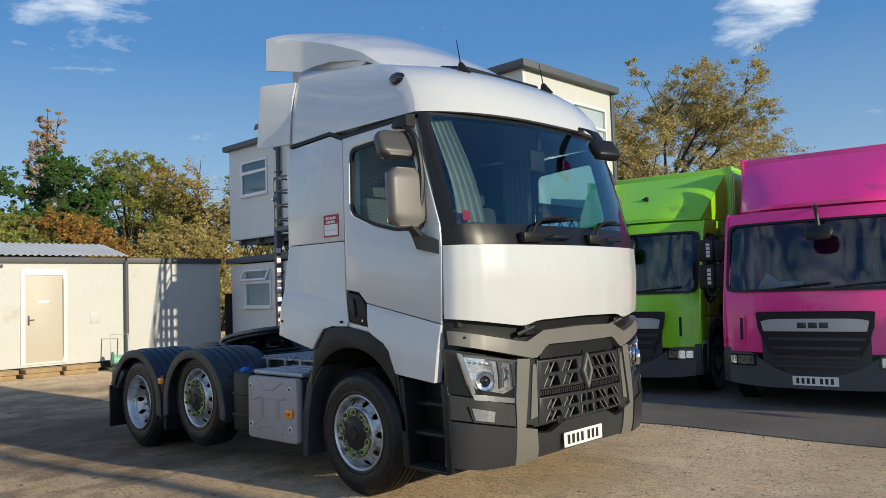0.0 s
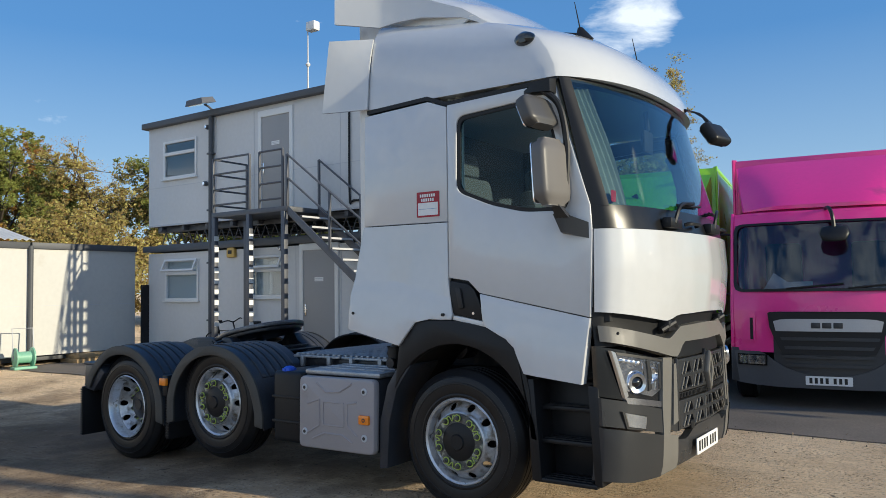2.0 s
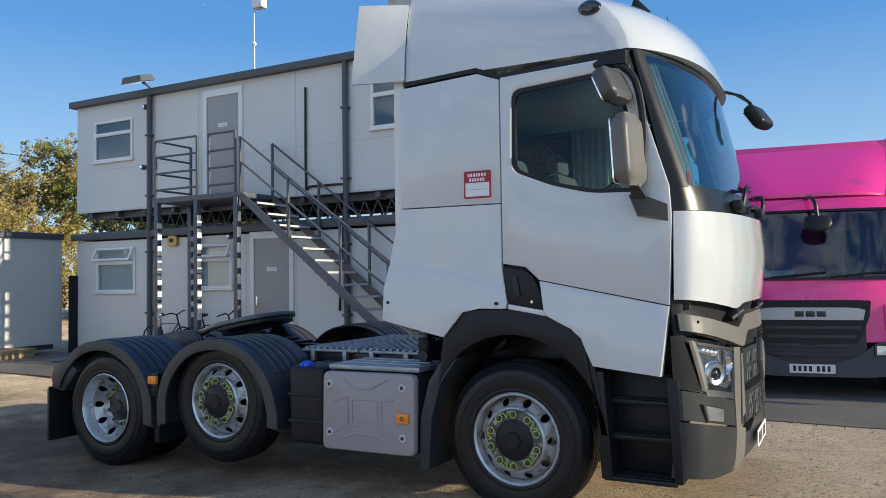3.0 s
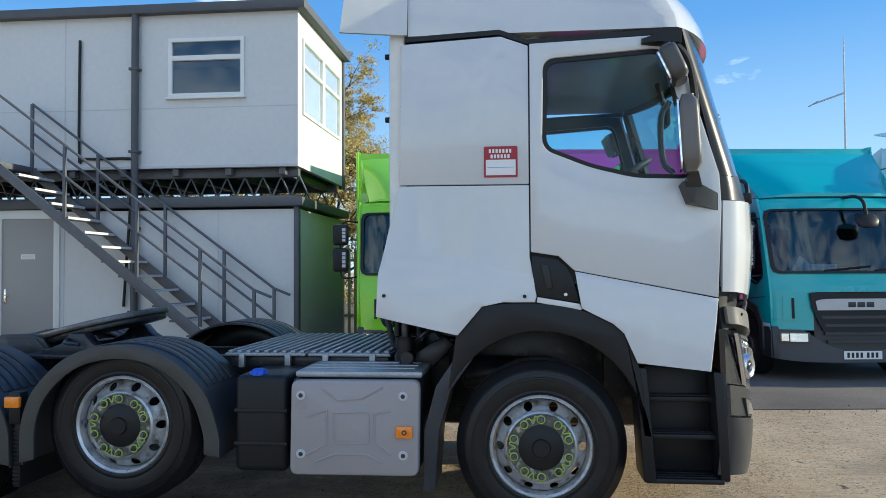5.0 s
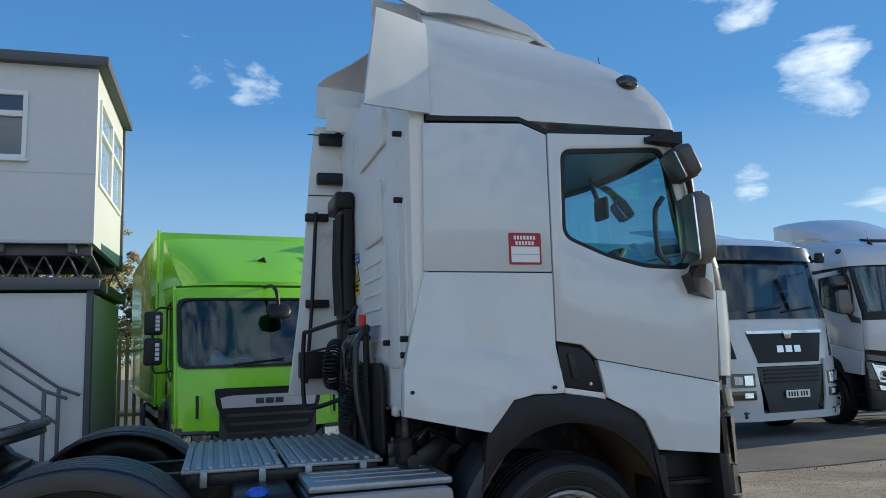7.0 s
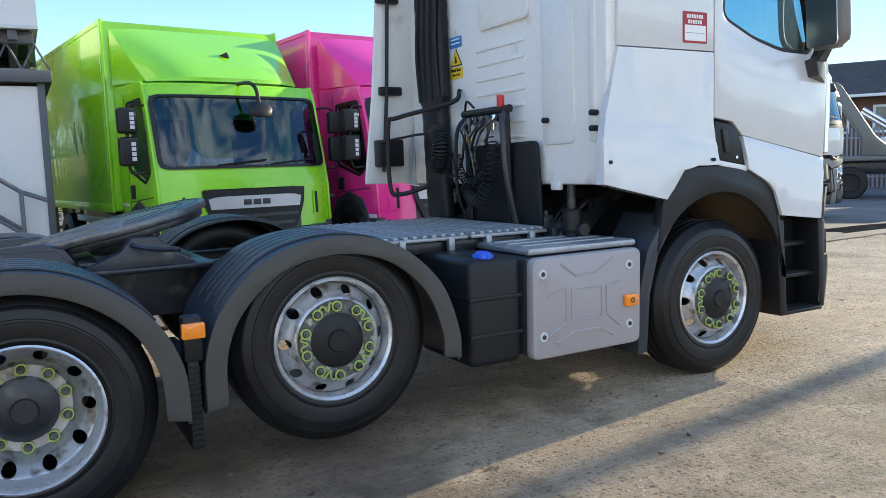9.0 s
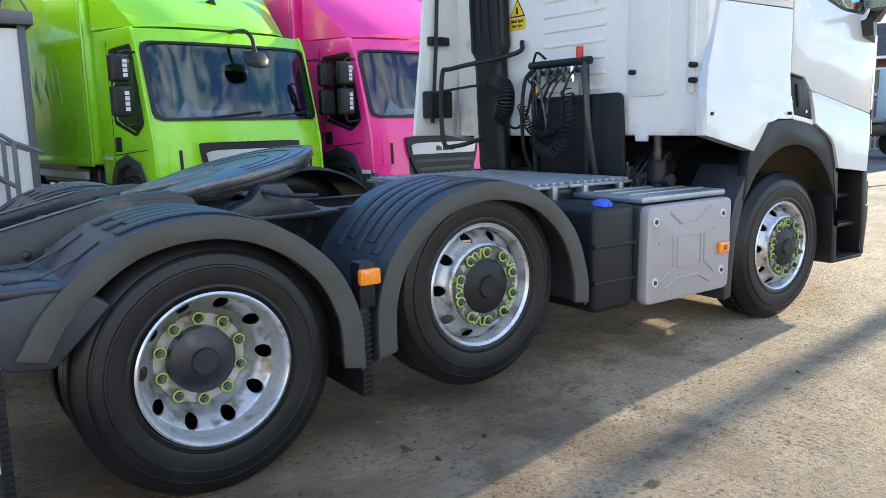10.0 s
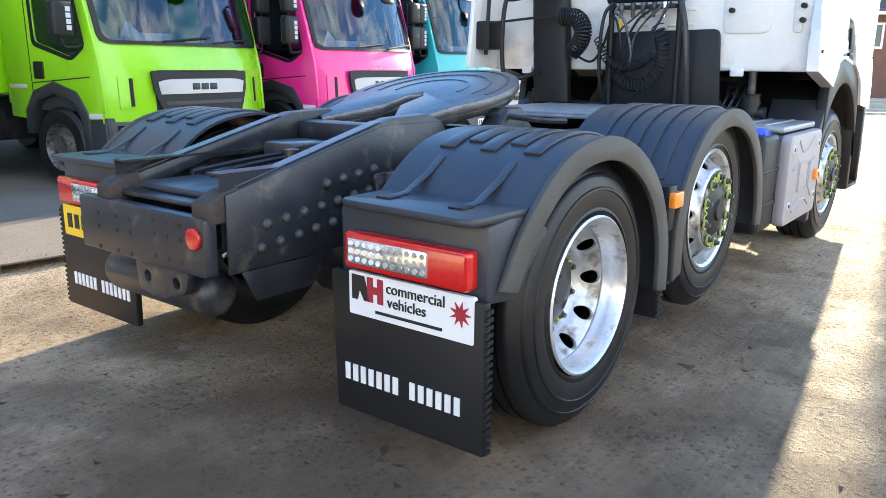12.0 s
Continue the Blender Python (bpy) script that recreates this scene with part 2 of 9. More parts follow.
def thing(name, m, label, category, group="", kind=""):
    ob = new(name)
    ob.matrix_basis = m
    ob.empty_display_size = 0.2
    return tagged(ob, label, category, group, kind)


def solid(name, bm, material, label, category, group="", kind="", angle=38):
    return tagged(link_mesh(name, bm, material, None, "", angle), label, category, group, kind)


def join(*bms):
    out = bms[0]
    for b in bms[1:]:
        tmp = bpy.data.meshes.new("tmp")
        b.to_mesh(tmp)
        b.free()
        out.from_mesh(tmp)
        bpy.data.meshes.remove(tmp)
    return out


def moved(bm, m):
    bmesh.ops.transform(bm, matrix=m, verts=bm.verts)
    return bm


def bevel_sharp(bm, width, seg=2, limit=50):
    if width <= 0:
        return bm
    sharp = [e for e in bm.edges if len(e.link_faces) == 2 and e.calc_face_angle(0) > radians(limit)]
    bmesh.ops.bevel(bm, geom=sharp, offset=width, segments=seg, profile=0.5, affect="EDGES", clamp_overlap=True)
    return bm


def box(x0, x1, y0, y1, z0, z1, bev=0.0, seg=2):
    bm = bmesh.new()
    bmesh.ops.create_cube(bm, size=1)
    for v in bm.verts:
        v.co = (x0 + (v.co.x + 0.5) * (x1 - x0), y0 + (v.co.y + 0.5) * (y1 - y0), z0 + (v.co.z + 0.5) * (z1 - z0))
    return bevel_sharp(bm, bev, seg)


def at_axis(axis, a, b, h):
    """A point whose height along the axis is h, and a, b on the two others in order."""
    return {"x": (h, a, b), "y": (a, h, b), "z": (a, b, h)}[axis]


def plate(outline, axis, h0, h1, bev=0.0, holes=(), seg=2):
    """A flat outline, with holes, given thickness along an axis."""
    bm = bmesh.new()
    edges = []
    for loop in (outline, *holes):
        vs = [bm.verts.new(at_axis(axis, a, b, h0)) for a, b in loop]
        edges += [bm.edges.new((vs[i], vs[(i + 1) % len(vs)])) for i in range(len(vs))]
    if holes:
        bmesh.ops.triangle_fill(bm, edges=edges, use_beauty=True)
    else:
        bm.faces.new(bm.verts)
    grown = bmesh.ops.extrude_face_region(bm, geom=list(bm.faces))
    shift = Vector(at_axis(axis, 0, 0, h1 - h0))
    bmesh.ops.translate(bm, vec=shift, verts=[g for g in grown["geom"] if isinstance(g, bmesh.types.BMVert)])
    bmesh.ops.recalc_face_normals(bm, faces=bm.faces)
    return bevel_sharp(bm, bev, seg)


def rounded(points, r, n=4):
    """A 2D outline with its corners rounded."""
    out = []
    for i, p in enumerate(points):
        p = Vector(p)
        a, b = Vector(points[i - 1]) - p, Vector(points[(i + 1) % len(points)]) - p
        k = min(r, a.length * 0.45, b.length * 0.45)
        s, e = p + a.normalized() * k, p + b.normalized() * k
        out += [tuple(s * (1 - t) ** 2 + p * 2 * t * (1 - t) + e * t * t) for t in (j / n for j in range(n + 1))]
    return out


def rect(a0, a1, b0, b1, r=0.0, n=4):
    pts = [(a0, b0), (a1, b0), (a1, b1), (a0, b1)]
    return rounded(pts, r, n) if r else pts


def ring_pts(r, n, a0=0.0, c=(0, 0)):
    return [(c[0] + r * math.cos(a0 + 2 * math.pi * i / n), c[1] + r * math.sin(a0 + 2 * math.pi * i / n)) for i in range(n)]


def lathe(profile, axis, n=32, center=(0, 0, 0), close=False):
    """A profile of (radius, height) turned round an axis; axis 'y' runs to +y."""
    bm = bmesh.new()
    rings = []
    for r, h in profile:
        rings.append([bm.verts.new(Vector(at_axis(axis, r * math.cos(2 * math.pi * i / n), r * math.sin(2 * math.pi * i / n), h)) + Vector(center)) for i in range(n)])
    for a, b in zip(rings, rings[1:] + ([rings[0]] if close else [])):
        for i in range(n):
            bm.faces.new((a[i], a[(i + 1) % n], b[(i + 1) % n], b[i]))
    bmesh.ops.remove_doubles(bm, verts=bm.verts, dist=1e-5)
    return bm


def cyl(axis, center, r, h0, h1, n=20, bev=0.0):
    return bevel_sharp(lathe([(0, h0), (r, h0), (r, h1), (0, h1)], axis, n, center), bev)


def tube(points, r, n=8, taper=None):
    """A round bar along points."""
    bm = bmesh.new()
    pts = [Vector(p) for p in points]
    rings, up = [], None
    for i, p in enumerate(pts):
        way = (pts[min(i + 1, len(pts) - 1)] - pts[max(i - 1, 0)]).normalized()
        if up is None:
            up = way.orthogonal().normalized()
        up = (up - way * up.dot(way)).normalized()
        side = way.cross(up)
        rad = r if taper is None else r + (taper - r) * i / (len(pts) - 1)
        rings.append([bm.verts.new(p + (up * math.cos(2 * math.pi * k / n) + side * math.sin(2 * math.pi * k / n)) * rad) for k in range(n)])
    for a, b in zip(rings, rings[1:]):
        for k in range(n):
            bm.faces.new((a[k], a[(k + 1) % n], b[(k + 1) % n], b[k]))
    bm.faces.new(rings[0])
    bm.faces.new(rings[-1])
    return bm


def bend(points, n=6):
    """A smooth line through control points."""
    p = [Vector(q) for q in points]
    p = [p[0] * 2 - p[1], *p, p[-1] * 2 - p[-2]]
    out = []
    for i in range(1, len(p) - 2):
        for j in range(n):
            t = j / n
            out.append(0.5 * (2 * p[i] + (p[i + 1] - p[i - 1]) * t + (2 * p[i - 1] - 5 * p[i] + 4 * p[i + 1] - p[i + 2]) * t * t + (3 * p[i] - p[i - 1] - 3 * p[i + 1] + p[i + 2]) * t ** 3))
    return out + [p[-2]]


def loft(rings, cap=True, closed=True):
    bm = bmesh.new()
    vs = [[bm.verts.new(p) for p in ring] for ring in rings]
    for a, b in zip(vs, vs[1:]):
        for i in range(len(a) - (0 if closed else 1)):
            bm.faces.new((a[i], a[(i + 1) % len(a)], b[(i + 1) % len(a)], b[i]))
    if cap:
        bm.faces.new(vs[0])
        bm.faces.new(vs[-1])
    return bm


def sheet(fn, nu, nv, thick=0.0):
    """A surface fn(u, v), u and v from 0 to 1, given thickness."""
    bm = bmesh.new()
    vs = [[bm.verts.new(fn(i / nu, j / nv)) for j in range(nv + 1)] for i in range(nu + 1)]
    for i in range(nu):
        for j in range(nv):
            bm.faces.new((vs[i][j], vs[i + 1][j], vs[i + 1][j + 1], vs[i][j + 1]))
    if thick:
        bmesh.ops.recalc_face_normals(bm, faces=bm.faces)
        bmesh.ops.solidify(bm, geom=list(bm.faces), thickness=thick)
    return bm


def strip(points, width, axis, h0, h1, bev=0.0):
    """A band of that width along a 2D line, given thickness along an axis."""
    pts = [Vector(p) for p in points]
    left, right = [], []
    for i, p in enumerate(pts):
        way = (pts[min(i + 1, len(pts) - 1)] - pts[max(i - 1, 0)]).normalized()
        nrm = Vector((-way.y, way.x)) * width / 2
        left.append(tuple(p + nrm))
        right.append(tuple(p - nrm))
    return plate(left + right[::-1], axis, h0, h1, bev)


def lettering(text, size, m, thick=0.002):
    """Letters as a mesh, lying in the local xy plane before the pose m."""
    cu = bpy.data.curves.new("lettering", "FONT")
    cu.body, cu.size, cu.extrude, cu.align_x, cu.resolution_u = text, size, thick, "CENTER", 3
    ob = bpy.data.objects.new("lettering", cu)
    me = bpy.data.meshes.new_from_object(ob)
    bm = bmesh.new()
    bm.from_mesh(me)
    bpy.data.objects.remove(ob)
    bpy.data.meshes.remove(me)
    return moved(bm, m)


def lerp_table(table, x):
    """Linear lookup in rows of (x, value)."""
    if x <= table[0][0]:
        return table[0][1]
    for (a, va), (b, vb) in zip(table, table[1:]):
        if x <= b:
            return va + (vb - va) * (x - a) / (b - a)
    return table[-1][1]

# ---- the tractor unit ----
# Near side at y = 0, far side at y = 2.5, front axle at x = 0, front towards +x.
WIDE, MID = 2.5, 1.25
NOSE = [(0.30, 1.33), (0.42, 1.37), (0.62, 1.385), (1.10, 1.37), (1.30, 1.355), (1.40, 1.385), (1.70, 1.42), (1.95, 1.395), (2.08, 1.355), (2.95, 1.135), (3.05, 1.10)]
EDGE = [(0.30, 1.05), (0.60, 1.08), (1.20, 1.06), (1.42, 1.03), (1.95, 1.04), (2.08, 1.035), (2.95, 0.84), (3.05, 0.81)]
WRAP = [(0.0, 1.0), (0.28, 0.94), (0.52, 0.84), (0.68, 0.74), (0.84, 0.56), (0.92, 0.41), (0.955, 0.31), (0.976, 0.24), (0.99, 0.15), (1.0, 0.0)]


def nose(y, z, out=0.0):
    """x of the cab's front at that y and z."""
    s = min(1.0, abs(y - MID) / MID)
    a, b = lerp_table(EDGE, z), lerp_table(NOSE, z)
    wrap = lerp_table(WRAP, s)
    k = lerp_table([(0.3, 0.8), (1.33, 0.8), (1.42, 1.0), (2.05, 1.0), (2.95, 0.2)], z)
    e = 3.0 - 0.6 * max(0.0, min(1.0, (z - 1.32) / 0.10))
    return a + (b - a) * (k * wrap + (1 - k) * (1 - s ** e)) + out


def front_patch(y0, y1, z0, z1, out=0.0, thick=0.03, nu=16, nv=6, low=None, high=None):
    """A piece of the curved front; low and high may give its edges as functions of y."""
    def at(u, v):
        y = y0 + (y1 - y0) * (u - math.sin(2 * math.pi * u) / (2 * math.pi) * 0.8)
        a, b = (low(y) if low else z0), (high(y) if high else z1)
        z = a + (b - a) * v
        return nose(y, z, out), y, z
    return sheet(at, nu, nv, thick)


def far(bm):
    """The same piece on the other side of the truck."""
    return moved(bm, Matrix.Translation((0, WIDE, 0)) @ Matrix.Diagonal((1, -1, 1, 1)))


def build_wheel_parts(truck, x, y, z, deep, flip=False, R=0.505):
    """A wheel on the near side: tyre, rim, nuts and hub; deep for the dished wheel of a twin pair."""
    W = 0.29
    place = Matrix.Translation((x, y, z)) @ (Matrix.Diagonal((1, -1, 1, 1)) if flip else Matrix.Identity(4))
    wheel = part("wheel", lathe([(0.05, 0.30), (0.16, 0.30), (0.16, 0.36), (0.05, 0.36)], "y", 20), CHASSIS, truck)
    wheel.matrix_basis = place

    def tyre_bm(y0):
        prof = [(0.29, 0.02), (0.305, 0.005), (0.318, 0.001), (0.322, -0.006), (0.330, -0.006), (0.334, -0.003), (0.36, -0.009), (0.398, -0.009), (0.401, -0.013), (0.409, -0.012), (0.412, -0.007), (0.43, -0.004), (0.448, 0.003), (0.451, -0.001), (0.459, 0.004), (0.463, 0.013), (R - 0.01, 0.034), (R, 0.05)]
        for g in (0.085, 0.145, 0.205):
            prof += [(R, g - 0.008), (R - 0.012, g - 0.006), (R - 0.012, g + 0.006), (R, g + 0.008)]
        prof += [(R, W - 0.05), (R - 0.01, W - 0.034), (0.46, W - 0.012), (0.43, W + 0.004), (0.36, W + 0.008), (0.305, W - 0.005), (0.29, W - 0.02)]
        return moved(lathe(prof, "y", 72), Matrix.Translation((0, y0, 0)))

    part("tyre", tyre_bm(0.03), RUBBER, wheel)
    if deep:
        part("tyre", tyre_bm(0.36), RUBBER, wheel)
        # the dished disc, far back in the barrel
        cone = [(0.275, 0.115), (0.262, 0.128), (0.225, 0.172), (0.205, 0.205), (0.185, 0.225), (0.10, 0.23)]
        barrel = [(0.298, 0.03), (0.306, 0.022), (0.298, 0.016), (0.286, 0.03), (0.283, 0.075), (0.272, 0.098), (0.268, 0.110), (0.276, 0.125), (0.285, 0.13), (0.298, 0.03)]
        hole_r, hole_at = 0.028, 0.243
        hub_y, nut_y = 0.150, 0.214
    else:
        cone = [(0.272, 0.10), (0.262, 0.082), (0.222, 0.036), (0.212, 0.016), (0.200, 0.010), (0.19, 0.02), (0.10, 0.02)]
        barrel = [(0.298, 0.05), (0.306, 0.036), (0.298, 0.028), (0.285, 0.04), (0.278, 0.09), (0.270, 0.14), (0.276, 0.15), (0.298, 0.05)]
        hole_r, hole_at = 0.026, 0.243
        hub_y, nut_y = -0.02, 0.004
    part("rim", lathe(barrel, "y", 64), RIM_STEEL, wheel, "bright steel rim edge with scuffs")
    # disc with ten hand holes
    table = sorted(cone)
    step = 2 * math.pi / 10
    r0, r1 = 0.2135, 0.272
    bm = bmesh.new()
    square = [(-1 + 0.25 * k, -1) for k in range(8)] + [(1, -1 + 0.25 * k) for k in range(8)] + [(1 - 0.25 * k, 1) for k in range(8)] + [(-1, 1 - 0.25 * k) for k in range(8)]
    for i in range(10):
        rings = []
        for f in (-1.0, 0.0, 0.2, 0.6, 1.0):
            ring = []
            for u, v in square:
                q = math.atan2(v, u)
                outer = r1 if v > 0 else r0
                edge = (step / 2 * u, hole_at + (outer - hole_at) * abs(v))
                hole = (hole_r * math.cos(q) / hole_at, hole_at + hole_r * 0.94 * math.sin(q))
                g = max(f, 0.0)
                aa = step * i + hole[0] + (edge[0] - hole[0]) * g
                rr = hole[1] + (edge[1] - hole[1]) * g
                back = 0.012 if f < 0 else (-0.002 if f == 0.2 else 0.0)
                ring.append(bm.verts.new((rr * math.cos(aa), lerp_table(table, rr) + back, rr * math.sin(aa))))
            rings.append(ring)
        for a, b in zip(rings, rings[1:]):
            for k in range(32):
                bm.faces.new((a[k], a[(k + 1) % 32], b[(k + 1) % 32], b[k]))
    bmesh.ops.remove_doubles(bm, verts=bm.verts, dist=2e-4)
    bmesh.ops.recalc_face_normals(bm, faces=bm.faces)
    bm = join(bm, lathe([(r, h) for r, h in table if r < r0] + [(0.2145, lerp_table(table, 0.2145))], "y", 48))
    part("wheel_disc", bm, STEEL, wheel, "dusty steel disc with round hand holes")
    if not deep:
        part("nut_plate", lathe([(0.10, 0.010), (0.188, 0.010), (0.194, 0.018), (0.10, 0.018)], "y", 40), NUT_PLATE, wheel, "mottled greasy steel nut plate")
    for i in range(10):
        a = step * (i + 0.5)
        c = (0.168 * math.cos(a), 0, 0.168 * math.sin(a))
        nut = part("wheel_nut", join(cyl("y", c, 0.017, nut_y - 0.022, nut_y + 0.01, 6, 0.002), cyl("y", c, 0.011, nut_y - 0.034, nut_y - 0.02, 8)), DULL_STEEL, wheel)
        tag = lathe([(0.019, 0), (0.026, 0), (0.026, -0.008), (0.019, -0.008), (0.019, 0)], "y", 16)
        mark = part("nut_indicator", moved(tag, Matrix.Translation((c[0], nut_y - 0.004, c[2]))), LIME_PL, nut, "lime green plastic nut indicator")
        if not deep and i % 2 == 0:
            # the springy link to the next nut
            b = a + step
            wave = [(0.168 + dr, a + (b - a) * f) for f, dr in ((0.14, 0.012), (0.30, 0.020), (0.40, -0.006), (0.50, -0.016), (0.58, 0.012), (0.70, 0.020), (0.86, 0.010))]
            part("link", tube(bend([(r * math.cos(q), nut_y - 0.008, r * math.sin(q)) for r, q in wave], 4), 0.0042, 5), LIME_PL, nut)
    if deep:
        part("hub_drum", lathe([(0.0, hub_y + 0.02), (0.10, hub_y + 0.02), (0.125, hub_y + 0.035), (0.135, hub_y + 0.06), (0.14, hub_y + 0.13)], "y", 28), CHASSIS, wheel)
    hub = [(0.0, hub_y), (0.050, hub_y), (0.056, hub_y + 0.012), (0.106, hub_y + 0.018), (0.134, hub_y + 0.030), (0.138, hub_y + 0.13), (0.14, hub_y + 0.14)]
    part("hub", lathe(hub, "y", 28), BLACK_PL if not deep else CHASSIS, wheel, "dark greasy hub cap")
    return wheel


def build_guard(truck, cx, cz, arc, name, tail=False):
    """A mudguard over a wheel: shell, lip, ribs."""
    y0, y1 = -0.03, 0.60
    line = bend([(x, z, 0) for x, z in arc], 5)
    pts = [(p.x, p.y) for p in line]
    n = len(pts) - 1

    def shell(u, v):
        k = min(int(u * n), n - 1)
        f = u * n - k
        x, z = pts[k][0] + (pts[k + 1][0] - pts[k][0]) * f, pts[k][1] + (pts[k + 1][1] - pts[k][1]) * f
        return x, y0 + 0.01 + (y1 - y0 - 0.01) * v, z - 0.012 * (1 - min(1, v * 6)) ** 2
    guard = part(name, sheet(shell, n * 2, 8, 0.014), GUARD, truck, "dark ribbed plastic mudguard")
    inner = [(x + (cx - x) * 0.15, z + (cz - z) * 0.15) for x, z in pts]
    lip = plate(pts + inner[::-1], "y", y0 - 0.012, y0 + 0.012, 0.006)
    part("lip", lip, GUARD_TRIM, guard, "dusty grey mudguard lip")
    lo, hi = int(n * (0.30 if tail else 0.24)), int(n * 0.78)
    for k, y in enumerate((0.10, 0.19, 0.28, 0.37, 0.46)):
        mid = [(pts[i][0], pts[i][1] + 0.005) for i in range(lo + (k % 2), hi)]
        part("rib", strip(mid, 0.011, "y", y - 0.034, y + 0.034, 0.004), GUARD, guard)
    return guard


truck = thing("tractor_unit", pose(0, 0, 0), "white three-axle sleeper-cab tractor unit with grey bumper, parked on concrete", "truck")

# -- side panels and doors, both sides
DOOR = [(-0.052, 2.895), (0.80, 2.925), (0.885, 2.60), (1.035, 2.10), (1.045, 1.92), (1.02, 1.385), (0.20, 1.545), (0.11, 1.63), (-0.052, 1.655)]
DOOR_LOW = [(0.205, 1.5395), (1.018, 1.380), (0.965, 0.965), (0.555, 1.01), (0.48, 1.18), (0.42, 1.235), (0.24, 1.325)]
WINDOW = rounded([(0.03, 2.80), (0.73, 2.845), (0.90, 2.16), (0.86, 2.075), (0.56, 2.085), (0.30, 2.15), (0.02, 2.265)], 0.07, 5)
GLASS_IN = rounded([(0.055, 2.775), (0.715, 2.82), (0.875, 2.165), (0.85, 2.10), (0.565, 2.11), (0.31, 2.172), (0.045, 2.28)], 0.06, 5)
SIDE_HIGH = [(-0.82, 2.915), (-0.22, 2.945), (-0.059, 2.885), (-0.059, 2.0575), (-0.835, 2.0615)]
SIDE_LOW = [(-0.835, 2.0545), (-0.059, 2.0505), (-0.059, 1.63), (-0.02, 1.395), (-0.03, 1.36), (-0.22, 1.36), (-0.34, 1.335), (-0.485, 1.165), (-0.975, 1.275), (-0.965, 1.52)]
HANDLE = [(-0.045, 1.635), (0.10, 1.612), (0.155, 1.57), (0.195, 1.49), (0.232, 1.355), (-0.015, 1.395), (-0.052, 1.44)]


def bowed(outline, crease):
    """A side panel that leans outwards below a swept crease."""
    bm = bmesh.new()
    face = bm.faces.new([bm.verts.new((x, 0, z)) for x, z in outline])
    lo, hi = min(x for x, z in outline), max(x for x, z in outline)
    for k in range(1, 14):
        x = lo + (hi - lo) * k / 14
        bmesh.ops.bisect_plane(bm, geom=list(bm.verts) + list(bm.edges) + list(bm.faces), plane_co=(x, 0, 0), plane_no=(1, 0, 0))
    for drop in (0.0, 0.012, 0.05, 0.12, 0.22):
        for (xa, za), (xb, zb) in zip(crease, crease[1:]):
            inside = [f for f in bm.faces if xa - 0.04 <= f.calc_center_median().x <= xb + 0.04]
            geom = list({v for f in inside for v in f.verts}) + list({e for f in inside for e in f.edges}) + inside
            bmesh.ops.bisect_plane(bm, geom=geom, plane_co=(xa, 0, za - drop), plane_no=(-(zb - za), 0, xb - xa))
    grown = bmesh.ops.extrude_face_region(bm, geom=list(bm.faces))
    for v in grown["geom"]:
        if isinstance(v, bmesh.types.BMVert):
            v.co.y = 0.04
    for v in bm.verts:
        if v.co.y < 0.02:
            d = lerp_table(crease, v.co.x) - v.co.z
            v.co.y = -0.009 - (0.16 * min(d, 0.05) + 0.10 * max(0.0, min(d - 0.05, 0.25)) if d > 0 else 0.0)
    return bevel_sharp(bm, 0.006)


